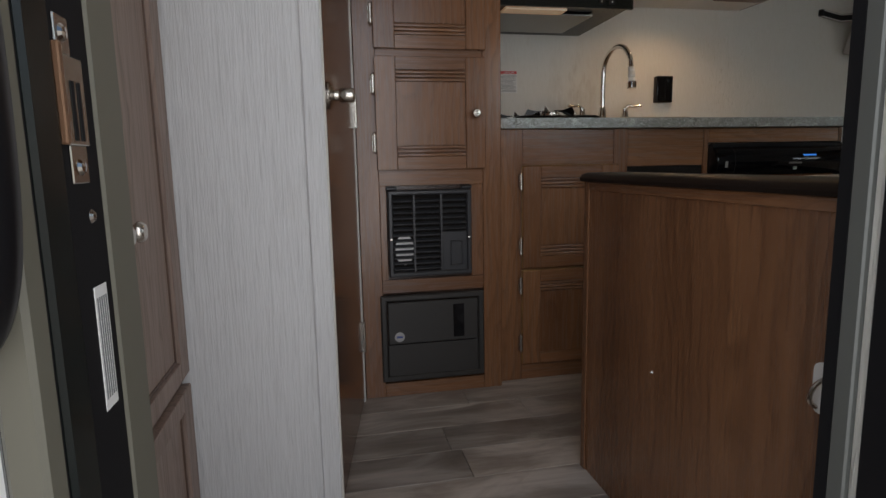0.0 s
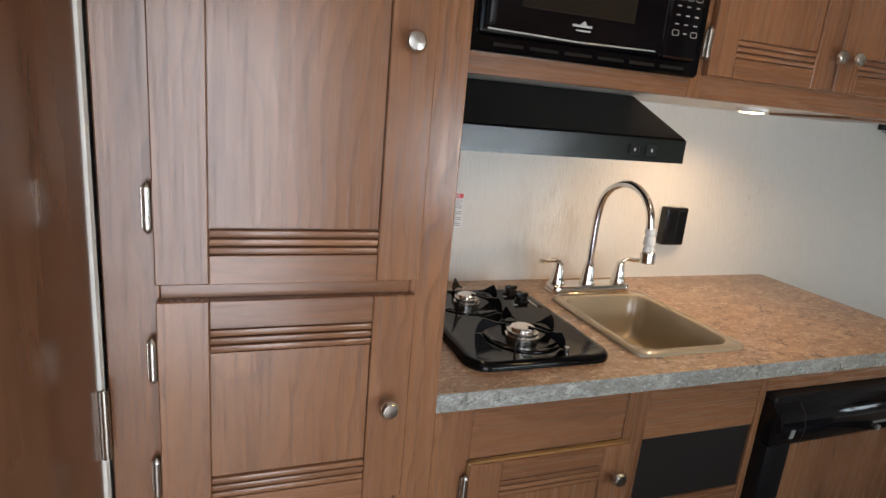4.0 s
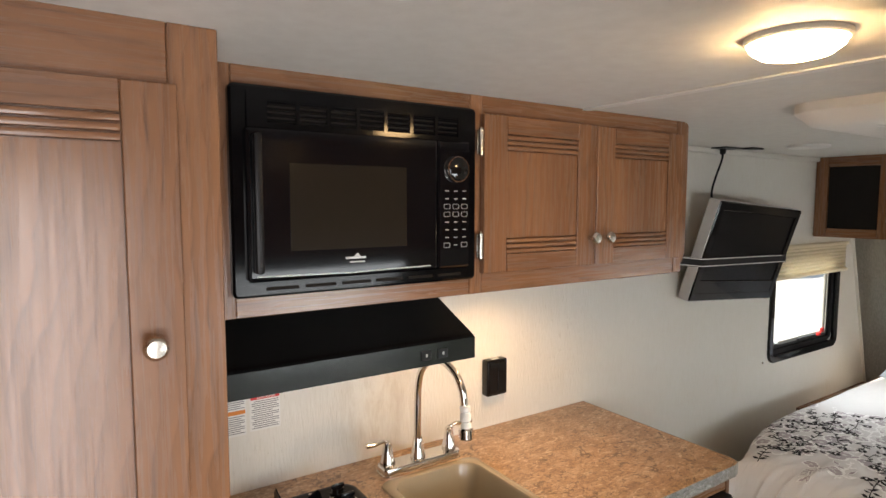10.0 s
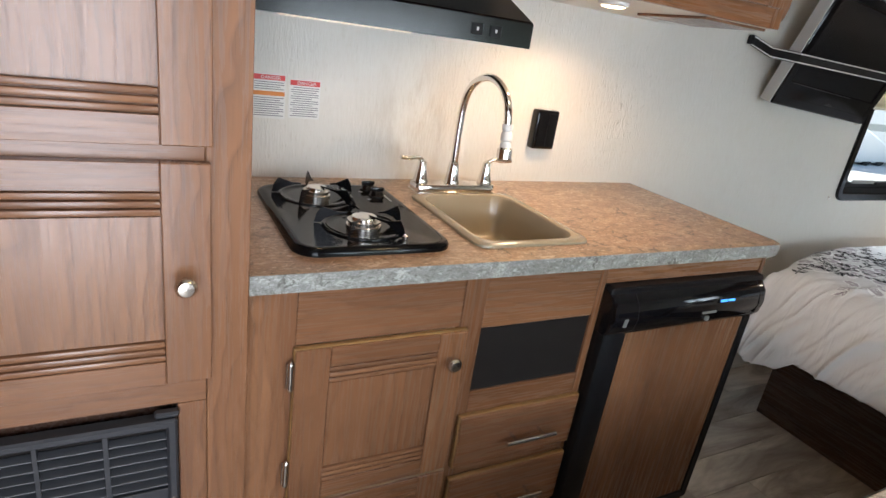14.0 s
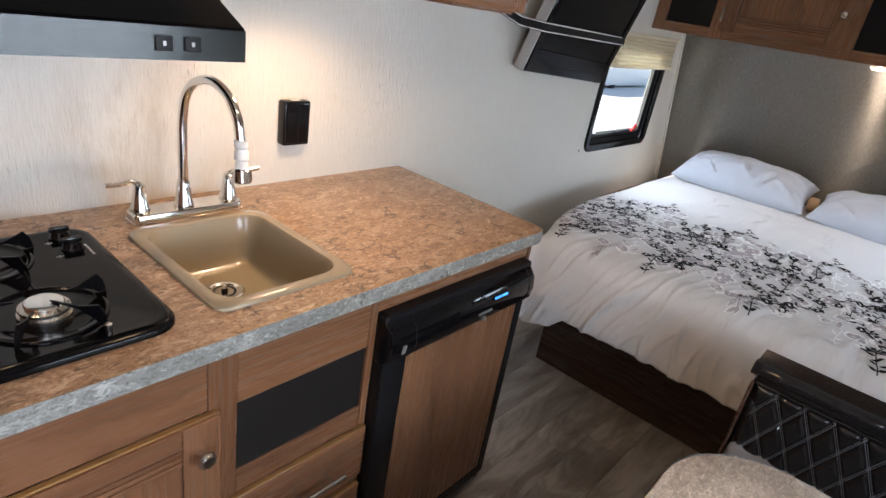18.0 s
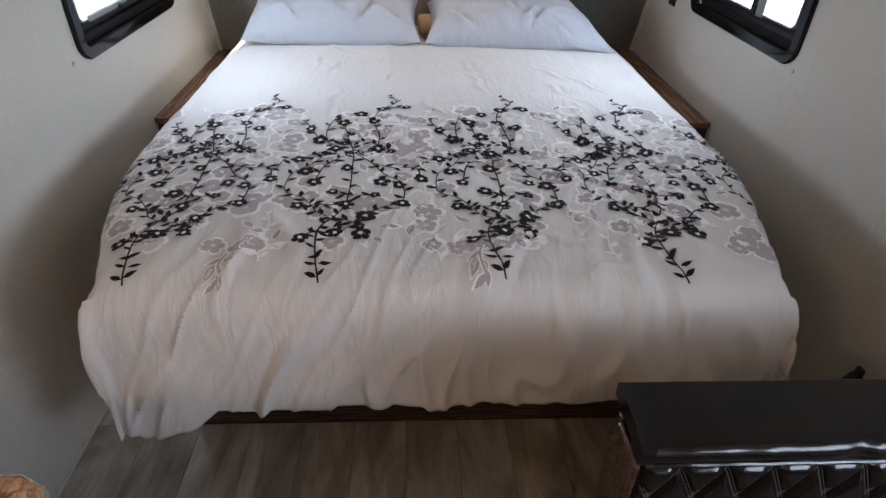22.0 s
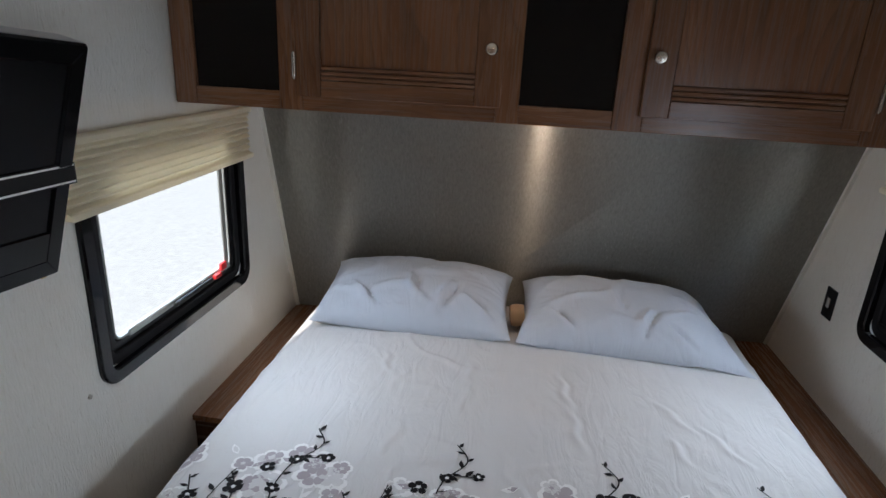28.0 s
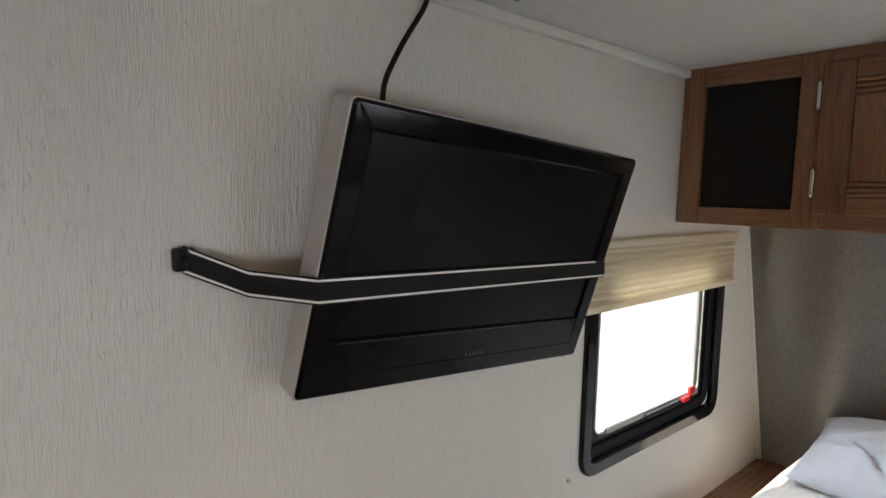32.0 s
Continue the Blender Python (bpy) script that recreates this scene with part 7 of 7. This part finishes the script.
way = thing("door_frame", (0.23, 0.36, 0), "black aluminium entry door frame with a latch plate", "door frame", kind="structure")
part("left_strip", box(-0.104, 0.3025, -0.03, -0.0640, 0.3395, 1.80, 0.003), M_FASCIA, way, "satin blue-black strip")
part("left_jamb", box(-0.104, 0.340, -0.03, -0.066, 0.400, 1.80, 0.001), M_SEAL, way, "black left jamb")
part("left_seal", box(-0.080, 0.2945, -0.05, -0.0665, 0.302, 1.80, 0.002), M_SEAL, way)
part("outer_flange", box(-0.085, 0.270, -0.12, -0.0635, 0.294, 1.88, 0.003), M_OLIVE, way, "olive grey outer flange")
part("left_inner_trim", box(-0.112, 0.4005, 0.0, -0.0645, 0.458, 1.84, 0.003), M_OLIVE, way, "olive grey inner trim")
part("right_jamb", box(0.6045, 0.4135, -0.03, 0.6115, 0.430, 1.80, 0.001), M_SEAL, way, "black right jamb seal")
part("right_strip", box(0.6025, 0.392, -0.03, 0.6115, 0.413, 1.80, 0.002), M_FRAMEGREY, way, "grey aluminium strip")
part("right_flange", box(0.604, 0.290, -0.10, 0.680, 0.3815, 1.86, 0.003), M_BLACKM, way)
part("header", box(-0.104, 0.335, 1.80, 0.611, 0.3815, 1.83), M_BLACKM, way)
part("sill", box(-0.090, 0.30, -0.045, 0.603, 0.42, -0.002, 0.002), M_ALU, way)
part("strike_plate", join(box(-0.0660, 0.347, 0.785, -0.0630, 0.379, 0.842, 0.0008), box(-0.0660, 0.345, 0.842, -0.0642, 0.366, 0.866, 0.0008), box(-0.0660, 0.350, 0.760, -0.0642, 0.376, 0.785, 0.0008)), M_NICKEL, way, "worn steel strike plate")
part("strike_plate_edge", box(-0.0660, 0.3405, 0.785, -0.0615, 0.3465, 0.848, 0.001), mat("worn_bronze", (0.23, 0.125, 0.07), 0.45, 0.5), way, "rusty bronze strike edge")
for y in (0.356, 0.366):
    part("strike_slot", box(-0.0632, y, 0.788, -0.0624, y + 0.005, 0.826), M_SEAL, way)
for y, z in ((0.355, 0.855), (0.363, 0.771)):
    part("strike_screw", lathe([(0.006, 0), (0.004, 0.002), (0.001, 0.0025)], (-0.0642, y, z), (1, 0, 0), 12), M_CHROME, way)
part("strike_screw", lathe([(0.005, 0), (0.003, 0.002), (0.001, 0.0025)], (-0.0660, 0.377, 0.737), (1, 0, 0), 12), M_NICKEL, way)
part("data_label", box(-0.0660, 0.3655, 0.598, -0.0653, 0.3875, 0.688), M_PAPER, way, "silver printed data label")
for k in range(5):
    part("label_line", box(-0.0653, 0.3675 + k * 0.0039, 0.606, -0.0649, 0.3692 + k * 0.0039, 0.680), M_INK, way)

grab = thing("grab_handle", (-0.22, 0.20, 0.4), "black folding grab handle beside the entry door", "grab handle")
part("bar", tube(smooth_line([(-0.135, 0.262, 1.37), (-0.095, 0.238, 1.30), (-0.078, 0.232, 1.15), (-0.070, 0.232, 0.90), (-0.072, 0.236, 0.76), (-0.085, 0.242, 0.700), (-0.118, 0.262, 0.675)], 6), 0.026, 14), M_BLACKM, grab, "", True)
part("mount", box(-0.155, 0.250, 0.645, -0.100, 0.3095, 0.705, 0.006, 2), M_BLACKM, grab)
part("mount", box(-0.155, 0.250, 1.34, -0.100, 0.3095, 1.415, 0.006, 2), M_BLACKM, grab)

bag = thing("bag", (2.42, 0.68, 0.0), "black cloth bag standing between the bench and the bed", "bag")
part("body", loft([[(x, y, z) for x, y, _ in rrect(2.290 + g, 0.600 + 1.15 * g, 2.500 - g, 0.835 - 1.15 * g, min(0.03, 0.10 - g), 0)] for z, g in ((0.001, 0.004), (0.02, 0.0), (0.30, 0.010), (0.46, 0.045), (0.55, 0.080), (0.615, 0.096))]), M_MESH, bag, "", True)
part("strap", box(2.385, 0.712, 0.600, 2.402, 0.722, 0.632, 0.003), M_SEAL, bag, "short cloth strap")

# ---- neighbours outside the windows ----
def trailer(x, y, length, turn, label):
    t = thing("parked_trailer", (x, y, -0.66), label, "trailer", "parked trailers")
    m = Matrix.Translation((x, y, -0.66)) @ Matrix.Rotation(radians(turn), 4, "Z")
    part("body", moved(box(-length / 2, -1.1, 0.07, length / 2, 1.1, 2.9, 0.12, 3), m), M_WHITEP, t, "white trailer body", True)
    for k in (-0.3, 0.15):
        part("window", moved(box(length * k, -1.115, 1.5, length * k + 0.8, -1.09, 2.1, 0.01), m), M_BLACKG, t)
        part("window", moved(box(length * k, 1.09, 1.5, length * k + 0.8, 1.115, 2.1, 0.01), m), M_BLACKG, t)
    part("stripe", moved(box(-length / 2 + 0.15, -1.112, 1.05, length / 2 - 0.15, -1.095, 1.25), m), M_ALU, t)
    part("stripe", moved(box(-length / 2 + 0.15, 1.095, 1.05, length / 2 - 0.15, 1.112, 1.25), m), M_ALU, t)
    for wx in (-0.4, 0.4):
        for wy in (-0.98, 0.98):
            part("wheel", moved(rod((wx, wy - 0.1, 0.33), (wx, wy + 0.1, 0.33), 0.33, 24), m), M_SEAL, t, "", True)
    part("hitch", moved(box(length / 2, -0.06, 0.42, length / 2 + 1.0, 0.06, 0.52), m), M_BLACKM, t)
    part("jack", moved(rod((length / 2 + 0.8, 0, 0.0), (length / 2 + 0.8, 0, 0.9), 0.04, 12), m), M_ALU, t)
    return t


trailer(20.5, 11.6, 8.0, 2, "white travel trailer parked on the gravel lot")
trailer(24.5, -8.5, 9.0, -6, "white travel trailer parked across the lot")

# ---- floor planks ----
PITCH, GAP = 0.1425, 0.0012
cache = {}
for r in range(-1, 15):
    y0 = 0.3625 + r * PITCH
    a, b = max(y0 + GAP / 2, SOUTH + 0.001), min(y0 + PITCH - GAP / 2, NORTH - 0.001)
    if b - a < 0.02:
        continue
    x = {8: 0.684 - 0.92 * 1, 9: 0.52 - 0.92, 10: 0.26 - 0.92, 7: 0.397 - 0.92}.get(r, -0.70 + 0.92 * ((r * 0.37) % 1.0)) - 0.92
    while x < 4.68:
        p, q = max(x + GAP / 2, -0.755), min(x + 0.92 - GAP / 2, front_x(0) - 0.002)
        x += 0.92
        if q - p < 0.02:
            continue
        key = (round(q - p, 3), round(b - a, 3))
        if key not in cache:
            bm = box(0, 0, -0.0035, q - p, b - a, 0.0, 0.0009)
            me = bpy.data.meshes.new("plank")
            bm.to_mesh(me)
            bm.free()
            me.materials.append(M_PLANK)
            cache[key] = me
        pl = new("plank", cache[key])
        pl.parent, pl.location = floor, Vector((p, a, 0)) - ORIGIN[floor]
